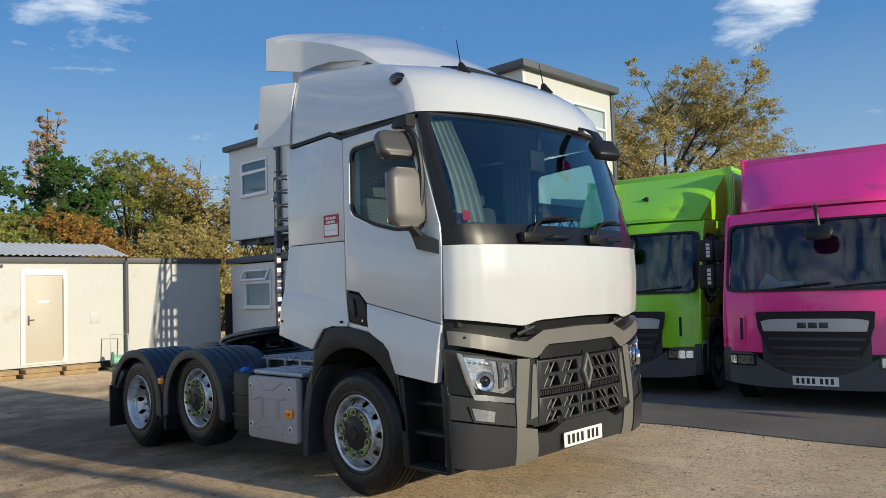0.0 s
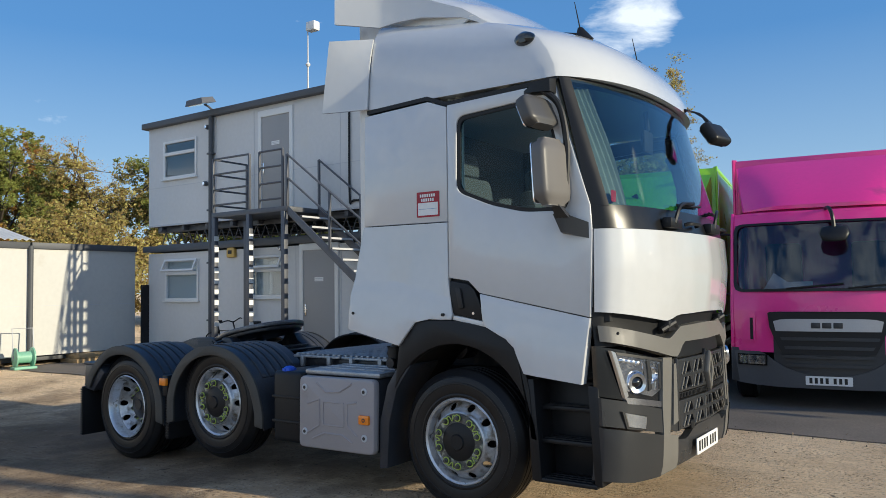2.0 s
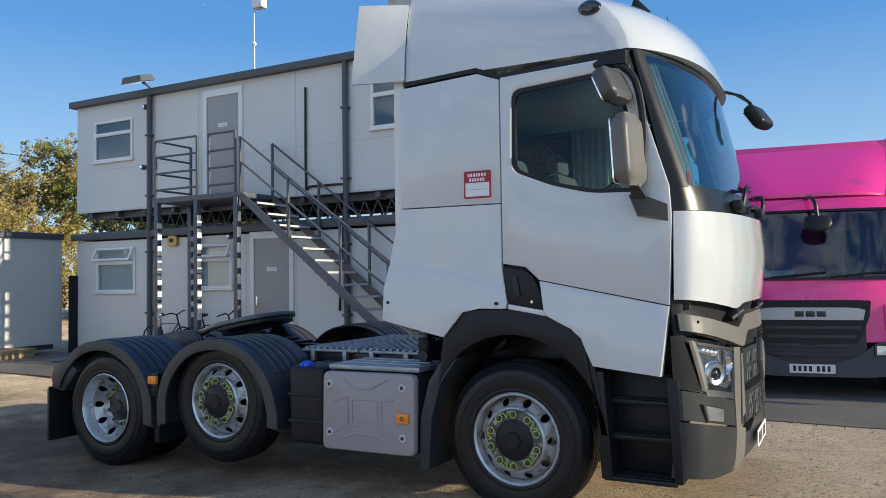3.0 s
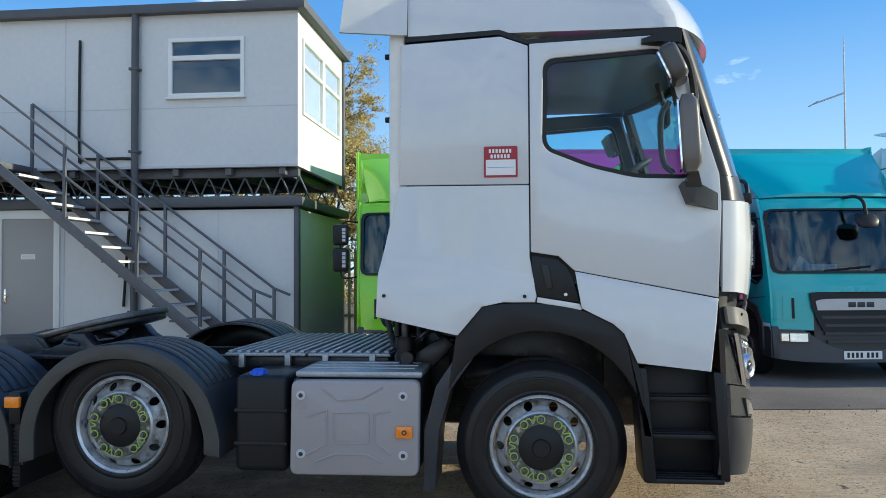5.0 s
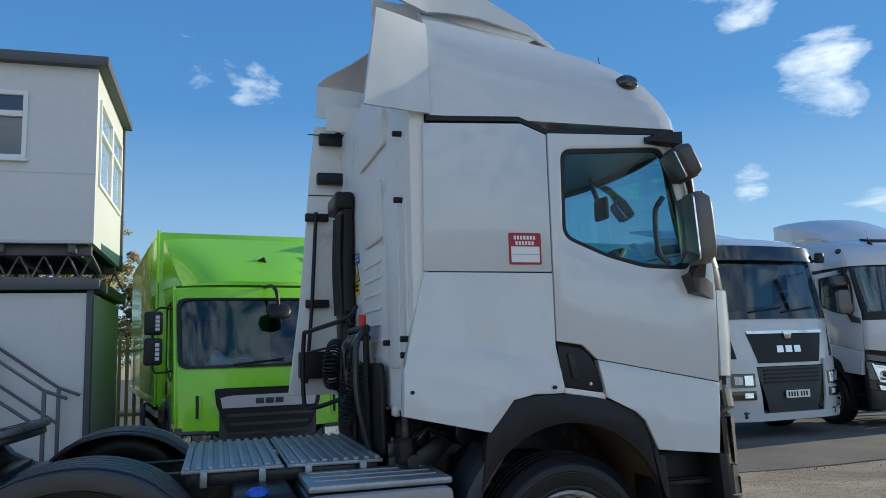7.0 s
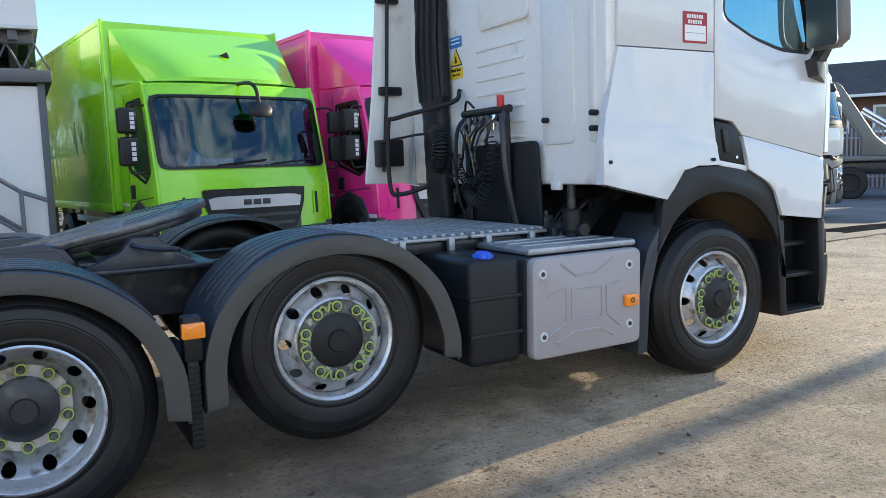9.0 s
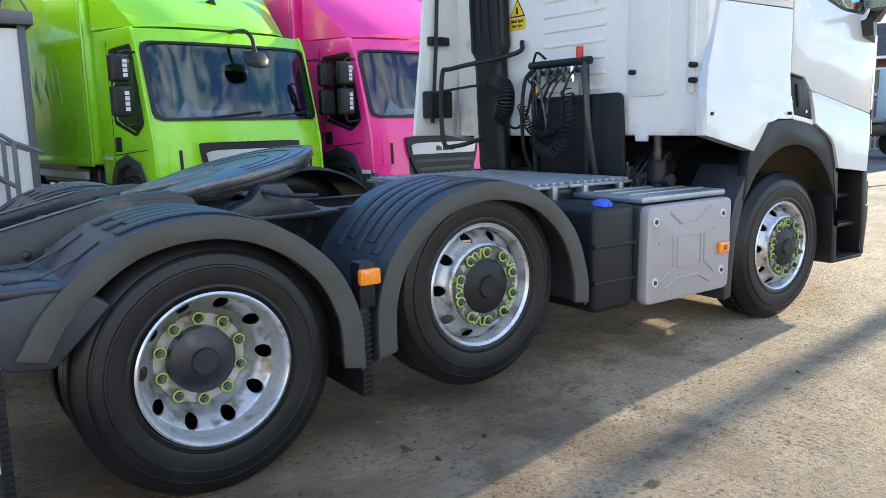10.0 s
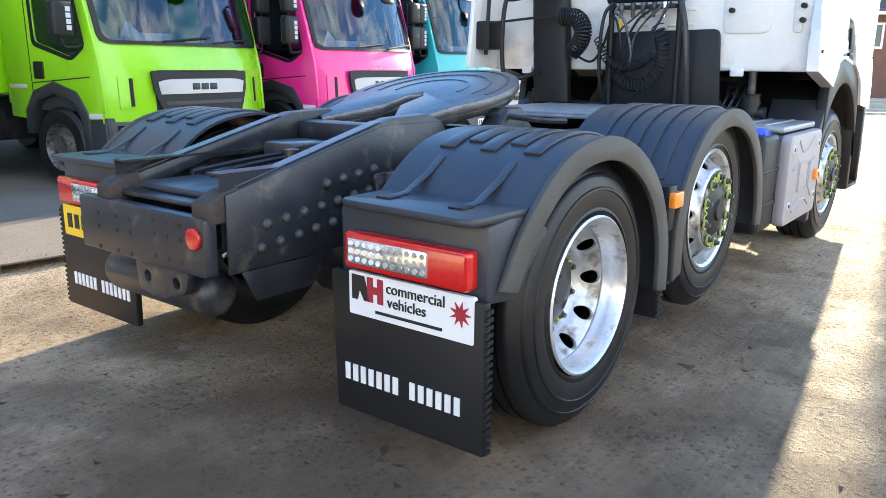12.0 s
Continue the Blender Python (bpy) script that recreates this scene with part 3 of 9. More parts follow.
for side in (0, 1):
    put = far if side else (lambda b: b)
    door = part("door", put(plate(DOOR, "y", -0.008, 0.04, 0.008, [WINDOW])), WHITE, truck, "white cab door with a side window")
    part("window_frame", put(plate(WINDOW, "y", 0.004, 0.03, 0.0, [GLASS_IN])), BLACK_PL, door, "black rubber window surround")
    pane = part("window_glass", put(plate([(x, z) for x, z in GLASS_IN], "y", 0.012, 0.018)), SIDE_GLASS, door, "tinted side window")
    pane.visible_shadow = False
    part("door_step_panel", put(bowed(DOOR_LOW, [(0.20, 1.545), (1.02, 1.385)])), WHITE, door)
    hnd = part("handle_recess", put(plate(HANDLE, "y", -0.006, 0.03, 0.006)), BLACK_PL, door, "black recessed door handle")
    part("handle_grip", put(plate([(0.005, 1.585), (0.05, 1.58), (0.075, 1.44), (0.035, 1.435)], "y", -0.022, -0.004, 0.006)), BLACK_PR, hnd)
    part("keyhole", put(cyl("y", (0.15, 0, 1.405), 0.010, -0.012, 0, 12)), CHROME, hnd)
    part("side_panel", put(plate(SIDE_HIGH, "y", -0.006, 0.04, 0.008)), WHITE, truck)
    low = part("side_locker", put(bowed(SIDE_LOW, [(-0.98, 1.665), (-0.5, 1.635), (-0.06, 1.52), (0.0, 1.50)])), WHITE, truck, "white lower side panel with a swept crease")
    for bx, bz in ((-0.925, 1.40), (-0.09, 1.395)):
        part("fixing", put(cyl("y", (bx, 0, bz), 0.011, -0.046, -0.004, 12)), BLACK_PL, low)
    part("sill_trim", put(plate([(-0.015, 1.39), (0.232, 1.35), (0.245, 1.312), (-0.02, 1.358)], "y", -0.012, 0.03, 0.004)), WHITE_OLD, truck)
    frame_in = [(-0.80, 2.93), (-0.22, 2.94), (0.78, 2.91), (0.87, 2.60), (1.0, 2.10), (1.0, 1.40), (0.25, 1.50), (0.0, 1.40), (-0.22, 1.38), (-0.36, 1.36), (-0.48, 1.20), (-0.90, 1.29), (-0.90, 1.55), (-0.80, 2.0)]
    part("cab_frame", put(plate(frame_in, "y", 0.044, 0.056, 0, [WINDOW])), BLACK_PL, truck)
    # black waist line under the roof
    part("roof_seam", put(strip([(-0.80, 2.945), (-0.23, 2.972), (-0.06, 2.908), (0.82, 2.948)], 0.03, "y", 0.0, 0.035)), BLACK_PL, truck)
    # wheel arch
    arch_out = bend([(-0.50, 1.15, 0), (-0.36, 1.325, 0), (-0.22, 1.352, 0), (0.0, 1.352, 0), (0.25, 1.31, 0), (0.42, 1.235, 0), (0.50, 1.16, 0), (0.58, 0.92, 0), (0.60, 0.60, 0)], 4)
    arch_in = [(0.625 * math.cos(a), 0.50 + 0.69 * math.sin(a)) for a in [radians(8 + i * (150 - 8) / 18) for i in range(19)]]
    arch = plate([(p.x, p.y) for p in arch_out] + arch_in, "y", -0.022, 0.05, 0.008)
    part("wheel_arch", put(arch), BLACK_PL, truck, "matt black wheel arch trim")
    liner = [(0.65 * math.cos(a), 0.50 + 0.71 * math.sin(a)) for a in [radians(5 + i * 175 / 24) for i in range(25)]]
    part("arch_liner", put(sheet(lambda u, v: (liner[min(24, round(u * 24))][0], 0.04 + 0.6 * v, liner[min(24, round(u * 24))][1]), 24, 4, 0.012)), BLACK_PL, truck)
    flap = [(-0.47, 1.08), (-0.40, 1.02), (-0.53, 0.84), (-0.60, 0.60), (-0.625, 0.25), (-0.70, 0.24), (-0.69, 0.60), (-0.62, 0.86)]
    part("mud_flap", put(plate(flap, "y", -0.012, 0.36, 0.008)), GUARD, truck, "black plastic wheel flap")

# -- roof cap
ROOF = [(2.965, 0.0, 0.875), (3.05, 0.010, 0.86), (3.16, 0.030, 0.805), (3.27, 0.065, 0.72), (3.37, 0.115, 0.58), (3.45, 0.18, 0.40), (3.51, 0.28, 0.16), (3.55, 0.42, -0.14), (3.57, 0.62, -0.42)]


def roof_ring(z, inset, corner):
    """One level of the roof; its sides stand upright at the rear and draw in towards the front."""
    r = 0.07

    def edge(x):
        return inset * (0.45 + 0.55 * max(0.0, min(1.0, (x + 0.78) / 1.2)))

    side = [-0.78 + (corner - r + 0.78) * i / 8 for i in range(9)]
    y0 = edge(corner - r)
    pts = [(x, edge(x), z) for x in side]
    for i in range(1, 32):
        t = 0.5 - 0.5 * math.cos(math.pi * i / 32)
        s = abs(2 * t - 1)
        pts.append((corner - r + (0.29 + r) * (1 - s ** 2.7) ** 0.82, y0 + (WIDE - 2 * y0) * t, z))
    pts += [(x, WIDE - edge(x), z) for x in reversed(side)]
    up = max(0.0, (z - 3.1) / 0.45) * 0.12
    return [(x, y, zz + up * max(0.0, min(1.0, (0.45 - x) / 1.2))) for x, y, zz in pts]


roof = part("roof", loft([roof_ring(*r) for r in ROOF]), WHITE, truck, "white rounded high roof", 50)
lamp = part("roof_lamp", moved(lathe([(0.0, -0.035), (0.035, -0.03), (0.055, -0.01), (0.06, 0.02), (0.0, 0.03)], "y", 20), Matrix.Translation((0.553, 0.058, 3.275)) @ Matrix.Diagonal((1.3, 1.1, 0.9, 1))), LAMP_DARK, roof, "small black side marker lamp")
part("roof_hatch", moved(box(-0.16, 0.16, -0.50, 0.50, 0, 0.05, 0.022, 3), Matrix.Translation((0.50, MID, 3.475)) @ Matrix.Rotation(radians(14), 4, "Y")), BLACK_PL, roof, "black roof hatch visor")
for y, x, z in ((0.635, 0.74, 3.38), (1.70, 0.78, 3.38)):
    base = part("aerial_base", loft([[(x + a * 0.075 * (1 - k * 0.75) - 0.03 * k, y + b * 0.035 * (1 - k * 0.6), z + k * 0.10) for a, b in ring_pts(1, 14)] for k in (0, 0.3, 0.7, 1.0)]), BLACK_PL, roof, "black shark-fin aerial base")
    part("aerial", tube([(x - 0.03, y, z + 0.09), (x - 0.07, y, z + 0.30)], 0.006, 6, 0.003), BLACK_PL, base)

# -- adjustable roof deflector and side wings
# stations from rear to tip: x, side y, lower edge, shoulder, crown height, forward bow
DEFL = [(-1.10, -0.035, 3.695, 4.03, 4.12, 0.45), (-0.92, 0.04, 3.665, 3.99, 4.10, 0.37), (-0.75, 0.105, 3.635, 3.95, 4.07, 0.30), (-0.62, 0.13, 3.655, 3.915, 4.04, 0.25), (-0.40, 0.165, 3.66, 3.85, 3.96, 0.20), (-0.05, 0.21, 3.60, 3.705, 3.755, 0.20), (0.20, 0.245, 3.49, 3.535, 3.515, 0.24)]


def deflector(u, v):
    """The deflector's shell, its sides rolled down and drawn in towards the tip."""
    k = min(int(u * (len(DEFL) - 1)), len(DEFL) - 2)
    f = u * (len(DEFL) - 1) - k
    x, ys, lo, sh, cr, bow = [p + (q - p) * f for p, q in zip(DEFL[k], DEFL[k + 1])]
    w = min(v, 1 - v) * 2
    if w < 0.2:
        t = w / 0.2
        y, z, s = ys + 0.004 * t, lo + (sh - 0.035 - lo) * t, 1.0
    else:
        t = (w - 0.2) / 0.8
        corner = min(1.0, t * 9)
        y = ys + 0.004 + (MID - ys - 0.004) * (t * 0.98 + 0.02 * corner) + (0.02 * math.sin(corner * math.pi / 2) if t < 0.12 else 0.02 * (1 - t))
        y = min(y, MID)
        s = 1 - t
        z = sh - 0.035 * (1 - math.sin(corner * math.pi / 2)) + (cr - sh) * (1 - s ** 2.2)
    return x + bow * (1 - s ** 2.4), (y if v <= 0.5 else WIDE - y), z


part("roof_deflector", sheet(deflector, 24, 80, 0.02), WHITE, truck, "white roof air deflector", 50)
part("deflector_base", plate([(-0.62, 3.48), (-0.62, 3.74), (-0.4, 3.70), (0.10, 3.58), (-0.2, 3.46)], "y", 0.26, WIDE - 0.26, 0.03), WHITE_OLD, truck, "dull white deflector base")
for y in (0.22, WIDE - 0.25):
    part("deflector_side", plate([(-1.06, 3.50), (-1.06, 3.74), (-0.4, 3.70), (0.05, 3.60), (-0.2, 3.48)], "y", y, y + 0.03, 0.008), WHITE_OLD, truck)
part("deflector_stay", tube([(-0.95, 0.35, 3.70), (-0.60, 0.60, 3.62)], 0.014, 8), BLACK_PL, truck)
for side in (0, 1):
    put = far if side else (lambda b: b)
    def wing_at(u, v):
        """From the roof's side out to the trailing edge."""
        z = 2.965 + 0.565 * v
        fy = lerp_table([(2.965, -0.002), (3.15, 0.012), (3.27, 0.024), (3.40, 0.040), (3.53, 0.074)], z)
        x = -0.784 + (-0.398 + 0.075 * v) * u
        return x, fy * (1 - u) ** 1.25 - 0.080 * u ** 1.12, z + 0.01 * u
    wing = sheet(wing_at, 12, 12, 0.022)
    part("side_wing", put(wing), WHITE, truck, "white side air deflector beside the roof", 60)

# -- rear wall of the cab with pressed panels
back = part("rear_wall", plate(rect(0.02, WIDE - 0.02, 1.27, 3.50, 0.06), "x", -0.90, -0.80, 0.02), WHITE_OLD, truck, "dull white ribbed cab rear wall")
for z0, z1, ya, yb in ((2.35, 2.75, 0.75, 1.35), (2.95, 3.3, 0.6, 1.5)):
    part("pressing", plate(rect(ya, yb, z0, z1, 0.05), "x", -0.925, -0.895, 0.012), WHITE_OLD, back)
for k in range(7):
    part("pressing", plate(rect(0.82, 1.42, 1.58 + k * 0.105, 1.605 + k * 0.105, 0.012), "x", -0.909, -0.895, 0.006), WHITE_OLD, back)
for ya, yb in ((0.30, 0.62), (0.10, 0.16)):
    part("pressing", plate(rect(ya, yb, 1.52, 2.5, 0.06), "x", -0.914, -0.895, 0.012), WHITE_OLD, back)
for yy, zz in ((0.56, 1.675), (0.10, 1.69), (0.10, 1.60), (0.2, 2.5), (0.2, 2.9)):
    part("stop", cyl("x", (0, yy, zz), 0.018, -0.955, -0.90, 12, 0.004), BLACK_PL, back)
for yy in (0.50, 1.45, 2.2):
    part("bracket", box(-0.915, -0.88, yy - 0.045, yy + 0.045, 1.235, 1.29, 0.008), WHITE_OLD, back)
sign = part("blue_notice", plate(rect(1.62, 1.79, 2.295, 2.375, 0.006), "x", -0.906, -0.902), BLUE_PR, back, "small blue notice sticker")
for k in range(2):
    part("print_bar", box(-0.909, -0.906, 1.64, 1.77, 2.35 - 0.03 * k, 2.36 - 0.03 * k), WHITE_PR, sign)
part("warning_triangle", plate([(1.635, 2.167), (1.775, 2.167), (1.705, 2.275)], "x", -0.906, -0.902), YELLOW_PR, back, "yellow and black warning triangle")
part("triangle_frame", plate([(1.62, 2.158), (1.79, 2.158), (1.705, 2.29)], "x", -0.9035, -0.9005, 0, ()), BLACK_PR, back)
part("triangle_symbol", plate([(1.69, 2.18), (1.72, 2.18), (1.71, 2.23), (1.70, 2.23)], "x", -0.909, -0.906), BLACK_PR, back)
warn = part("blind_spot_notice", plate(rect(1.615, 1.795, 2.065, 2.15, 0.006), "x", -0.906, -0.902), YELLOW_PR, back, "yellow blind spot take care sticker")
turn_back = Matrix(((0, 0, -1, 0), (-1, 0, 0, 0), (0, 1, 0, 0), (0, 0, 0, 1)))
part("print", lettering("Blind Spot", 0.034, Matrix.Translation((-0.908, 1.705, 2.118)) @ turn_back), BLACK_PR, warn)
part("print", lettering("Take Care", 0.028, Matrix.Translation((-0.908, 1.705, 2.085)) @ turn_back), BLACK_PR, warn)

# -- tall fairing behind the cab on the far side, with its stays
fairing = part("side_fairing", plate([(-0.82, 3.60), (-1.13, 3.60), (-1.17, 3.25), (-1.21, 2.7), (-1.27, 2.0), (-1.34, 1.45), (-1.36, 1.28), (-0.92, 1.28), (-0.86, 1.9)], "y", 2.46, 2.50, 0.012), WHITE_OLD, truck, "white side fairing with black stays")
for z, x in ((3.66, -0.98), (3.47, -1.07), (3.12, -1.09)):
    part("stay", box(x - 0.03, x + (0.30 if z < 3.6 else 0.12), 2.38, 2.46, z - 0.05, z + 0.05, 0.015), BLACK_PL, fairing)
for z in (2.98, 3.52):
    part("fairing_seam", box(-1.19, -0.86, 2.453, 2.462, z - 0.004, z + 0.004), GREY_DK, fairing)
part("stay_arm", tube([(-0.98, 2.42, 3.50), (-0.76, 2.30, 3.62)], 0.014, 6), BLACK_PL, fairing)
for z in (2.78, 2.04):
    part("clip", box(-1.22, -1.02, 2.41, 2.46, z - 0.035, z + 0.035, 0.01), BLACK_PL, fairing)
part("stay_rod", tube([(-1.13, 2.40, 2.82), (-1.17, 2.40, 2.0), (-1.22, 2.40, 1.38)], 0.016, 8), BLACK_PL, fairing)
part("clamp_box", box(-1.28, -1.06, 2.33, 2.46, 1.42, 1.64, 0.015), BLACK_PL, fairing)

# -- air intake stack
STACK = [(1.02, 1.92), (1.6, 1.95), (2.2, 1.98), (2.86, 2.0)]
intake = part("air_intake", loft([[(-0.955 + 0.062 * math.copysign(abs(math.cos(q)) ** 0.6, math.cos(q)) - 0.004 * (i % 2), lerp_table(STACK, z) + (0.16 + 0.05 * (z > 1.9)) * math.copysign(abs(math.sin(q)) ** 0.7, math.sin(q)), z) for q in [2 * math.pi * k / 24 for k in range(24)]] for i, z in enumerate([1.02 + 1.84 * j / 30 for j in range(31)])]), BLACK_PL, truck, "black moulded air intake stack")
part("intake_head", box(-1.06, -0.91, 1.76, 2.22, 2.74, 2.88, 0.03), BLACK_PL, intake)
for k in range(4):
    part("intake_fin", tube(bend([(-1.012, 1.80 + 0.10 * k, 1.92), (-1.022, 1.82 + 0.10 * k, 2.3), (-1.018, 1.80 + 0.09 * k, 2.70)], 6), 0.016, 6), BLACK_PL, intake)

# -- grab rail, valve carrier and coiled air lines
part("grab_rail", tube(bend([(-0.93, 1.62, 1.97), (-1.0, 1.62, 1.88), (-1.22, 2.1, 1.80), (-1.26, 2.2, 1.74), (-1.26, 2.2, 1.25), (-1.20, 2.1, 1.20), (-1.0, 2.0, 1.26)], 6), 0.018, 8), BLACK_PL, truck)
carrier = part("line_carrier", join(tube([(-0.98, 0.90, 1.0), (-1.0, 0.90, 1.76)], 0.022, 8), tube([(-0.98, 1.42, 1.0), (-1.0, 1.42, 1.76)], 0.022, 8), tube([(-1.0, 0.86, 1.775), (-1.0, 1.45, 1.775)], 0.028, 10), box(-1.03, -0.96, 0.92, 1.40, 1.70, 1.73, 0.008)), BLACK_PL, truck, "black carrier with coiled air lines and cables")
part("back_plate", plate(rounded([(0.58, 0.99), (1.47, 0.99), (1.47, 1.545), (0.62, 1.555)], 0.05), "x", -0.965, -0.935, 0.01), BLACK_PL, carrier, "black plastic back plate")


def coil(way, wide, turns, r=0.0065, n=11):
    """A coiled line whose turns run along a smooth way."""
    mid = bend(way, 14)
    pts = []
    count = turns * n
    for i in range(count + 1):
        f = i / count * (len(mid) - 1)
        k = min(int(f), len(mid) - 2)
        p = mid[k].lerp(mid[k + 1], f - k)
        t = (mid[k + 1] - mid[k]).normalized()
        u = t.cross(Vector((1, 0, 0))).normalized()
        w = t.cross(u)
        q = 2 * math.pi * i / n
        pts.append(p + (u * math.cos(q) + w * math.sin(q)) * wide)
    return tube(pts, r, 5)


part("coiled_line", coil([(-1.05, 1.50, 1.50), (-1.06, 1.42, 1.36), (-1.07, 1.30, 1.29), (-1.06, 1.17, 1.31), (-1.04, 1.07, 1.38)], 0.030, 24, 0.005), BLACK_PL, carrier, "black coiled air line")
part("coiled_line", coil([(-1.04, 1.04, 1.58), (-1.07, 0.98, 1.42), (-1.10, 0.99, 1.27), (-1.10, 1.11, 1.17), (-1.08, 1.25, 1.18), (-1.05, 1.36, 1.26)], 0.044, 24, 0.005), BLACK_PL, carrier, "black coiled air line")
part("coiled_line", coil([(-1.06, 1.80, 1.665), (-1.09, 1.66, 1.645), (-1.12, 1.59, 1.56), (-1.12, 1.61, 1.47), (-1.10, 1.69, 1.40)], 0.062, 22, 0.0085, 13), BLACK_PL, carrier, "black coiled electric cable")
part("hose", tube(bend([(-1.10, 1.69, 1.40), (-1.06, 1.55, 1.33), (-1.02, 1.48, 1.42), (-1.02, 1.42, 1.60)], 6), 0.010, 6), BLACK_PL, carrier)
part("hose", tube([(-1.27, 2.33, 1.62), (-1.12, 2.0, 1.66), (-1.06, 1.80, 1.665)], 0.010, 6), BLACK_PL, carrier)
part("hose", tube(bend([(-1.0, 0.90, 1.77), (-1.06, 0.86, 1.70), (-1.08, 0.82, 1.55), (-1.07, 0.80, 1.30), (-1.0, 0.80, 1.0)], 6), 0.021, 8), GREY_DK, carrier, "thick dull hose")
part("hose", tube(bend([(-1.02, 1.40, 1.75), (-1.06, 1.45, 1.66), (-1.07, 1.47, 1.40), (-1.05, 1.46, 1.15), (-0.98, 1.44, 1.0)], 6), 0.014, 8), BLACK_PL, carrier)
for k, (ya, yb, za) in enumerate(((1.02, 1.20, 1.50), (1.08, 1.27, 1.46), (1.14, 1.31, 1.55), (1.34, 1.22, 1.40), (1.38, 1.30, 1.44), (0.96, 1.05, 1.55))):
    part("hose", tube(bend([(-1.02, ya, 1.74), (-1.07, ya + 0.02, 1.68), (-1.08, (ya + yb) / 2, 1.62), (-1.07, yb, za), (-1.04, yb + 0.03, za - 0.12)], 5), 0.008 + 0.002 * (k % 2), 6), (DULL_STEEL, BLACK_PL, GREY_DK)[k % 3], carrier)
part("hose", tube(bend([(-1.02, 1.40, 1.80), (-1.04, 1.34, 1.86), (-1.03, 1.26, 1.81)], 5), 0.009, 6), BLACK_PL, carrier)
for k, y in enumerate((1.00, 1.08, 1.16, 1.24, 1.33)):
    part("coupling", join(cyl("z", (-1.03, y, 0), 0.020, 1.69, 1.745, 10, 0.004), cyl("z", (-1.03, y, 0), 0.013, 1.64, 1.70, 8)), (CHROME, GREY_DK, DULL_STEEL, GREY_DK, DULL_STEEL)[k], carrier)
part("coupling", cyl("z", (-1.01, 0.95, 0), 0.026, 1.79, 1.87, 12, 0.005), RED_BR, carrier, "red air coupling")
part("coupling", cyl("z", (-1.04, 1.33, 0), 0.018, 1.56, 1.63, 12, 0.004), YELLOW_PR, carrier, "yellow air coupling")
part("label", box(-0.972, -0.967, 1.0, 1.14, 1.56, 1.66), GREY_PR, carrier)

# -- cab mounts and machinery seen below the rear of the cab
for y in (0.40, 2.10):
    damper = part("cab_damper", join(cyl("z", (-0.86, y, 0), 0.045, 0.92, 1.12, 14, 0.006), cyl("z", (-0.86, y, 0), 0.028, 1.10, 1.27, 12)), CHASSIS, truck, "dark cab suspension damper")
    part("spring", lathe([(0.062, 0.97), (0.070, 1.00), (0.060, 1.03), (0.070, 1.06), (0.060, 1.09), (0.068, 1.12)], "z", 16, (-0.86, y, 0)), RUBBER, damper)
    part("mount_arm", plate([(-0.95, 0.90), (-0.70, 0.90), (-0.55, 1.06), (-0.62, 1.12), (-0.82, 1.0), (-0.95, 1.0)], "y", y + 0.08, y + 0.13, 0.01), CHASSIS, truck)
part("mount_beam", tube([(-0.84, 0.30, 0.99), (-0.84, 2.20, 0.99)], 0.040, 12), CHASSIS, truck)
engine = part("engine", join(box(-0.62, 0.45, 0.78, 1.72, 0.60, 1.24, 0.05), cyl("y", (-0.40, 0, 1.10), 0.09, 0.62, 0.80, 16, 0.01), cyl("x", (0, 0.66, 0.86), 0.11, -0.5, 0.1, 16, 0.02)), CHASSIS, truck, "dark grimy engine below the cab")
for k in range(4):
    part("pipe", tube(bend([(-0.92, 0.62 - 0.05 * k, 0.93), (-0.80 + 0.03 * k, 0.58 - 0.05 * k, 1.10 + 0.02 * k), (-0.60, 0.66 - 0.04 * k, 1.16 - 0.03 * k), (-0.40, 0.74, 1.05)], 5), 0.010 + 0.003 * (k % 2), 6), (CHASSIS, GREY_DK)[k % 2], engine)
for k in range(3):
    part("valve", join(box(-0.93, -0.85, 0.60 + 0.10 * k, 0.66 + 0.10 * k, 0.99, 1.07, 0.008), cyl("z", (-0.89, 0.63 + 0.10 * k, 0), 0.018, 1.06, 1.10, 10)), (DULL_STEEL, GREY_DK, DULL_STEEL)[k], truck)

# -- front: panel, windscreen, cowl, pillars
part("front_panel", front_patch(0.0, WIDE, 1.42, 1.945, 0.014, 0.03, 60, 8, low=lambda y: lerp_table([(0, 1.42), (0.50, 1.35), (0.58, 1.345), (0.70, 1.38), (1.25, 1.39)], min(y, WIDE - y))), WHITE, truck, "white front flap")
part("cowl", front_patch(0.0, WIDE, 1.95, 2.10, -0.01, 0.04, 40, 3), PILLAR, truck, "black windscreen cowl")
scr = part("windscreen", front_patch(0.05, WIDE - 0.05, 2.09, 2.945, -0.012, 0.006, 36, 10), WINDSCREEN, truck, "tinted curved windscreen")
scr.visible_shadow = False
for y0, y1 in ((0.0, 0.068), (WIDE - 0.068, WIDE)):
    part("pillar", front_patch(y0, y1, 2.09, 2.955, -0.004, 0.05, 10, 10), PILLAR, truck, "black windscreen pillar")
part("header_rail", front_patch(0.05, WIDE - 0.05, 2.93, 2.985, -0.02, 0.05, 28, 2), BLACK_PL, truck)
part("gap_panel", front_patch(0.01, WIDE - 0.01, 1.20, 1.45, -0.05, 0.03, 24, 3), BLACK_PL, truck, "black gap below the front flap")
for y0 in (0.56, 1.78):
    hinge = part("flap_hinge", box(1.24, 1.335, y0, y0 + 0.16, 1.27, 1.35, 0.015), BLACK_PL, truck)
    part("hinge_arm", tube([(1.29, y0 - 0.05, 1.28), (1.34, y0 + 0.08, 1.33), (1.31, y0 + 0.2, 1.29)], 0.02, 8), BLACK_PL, hinge)
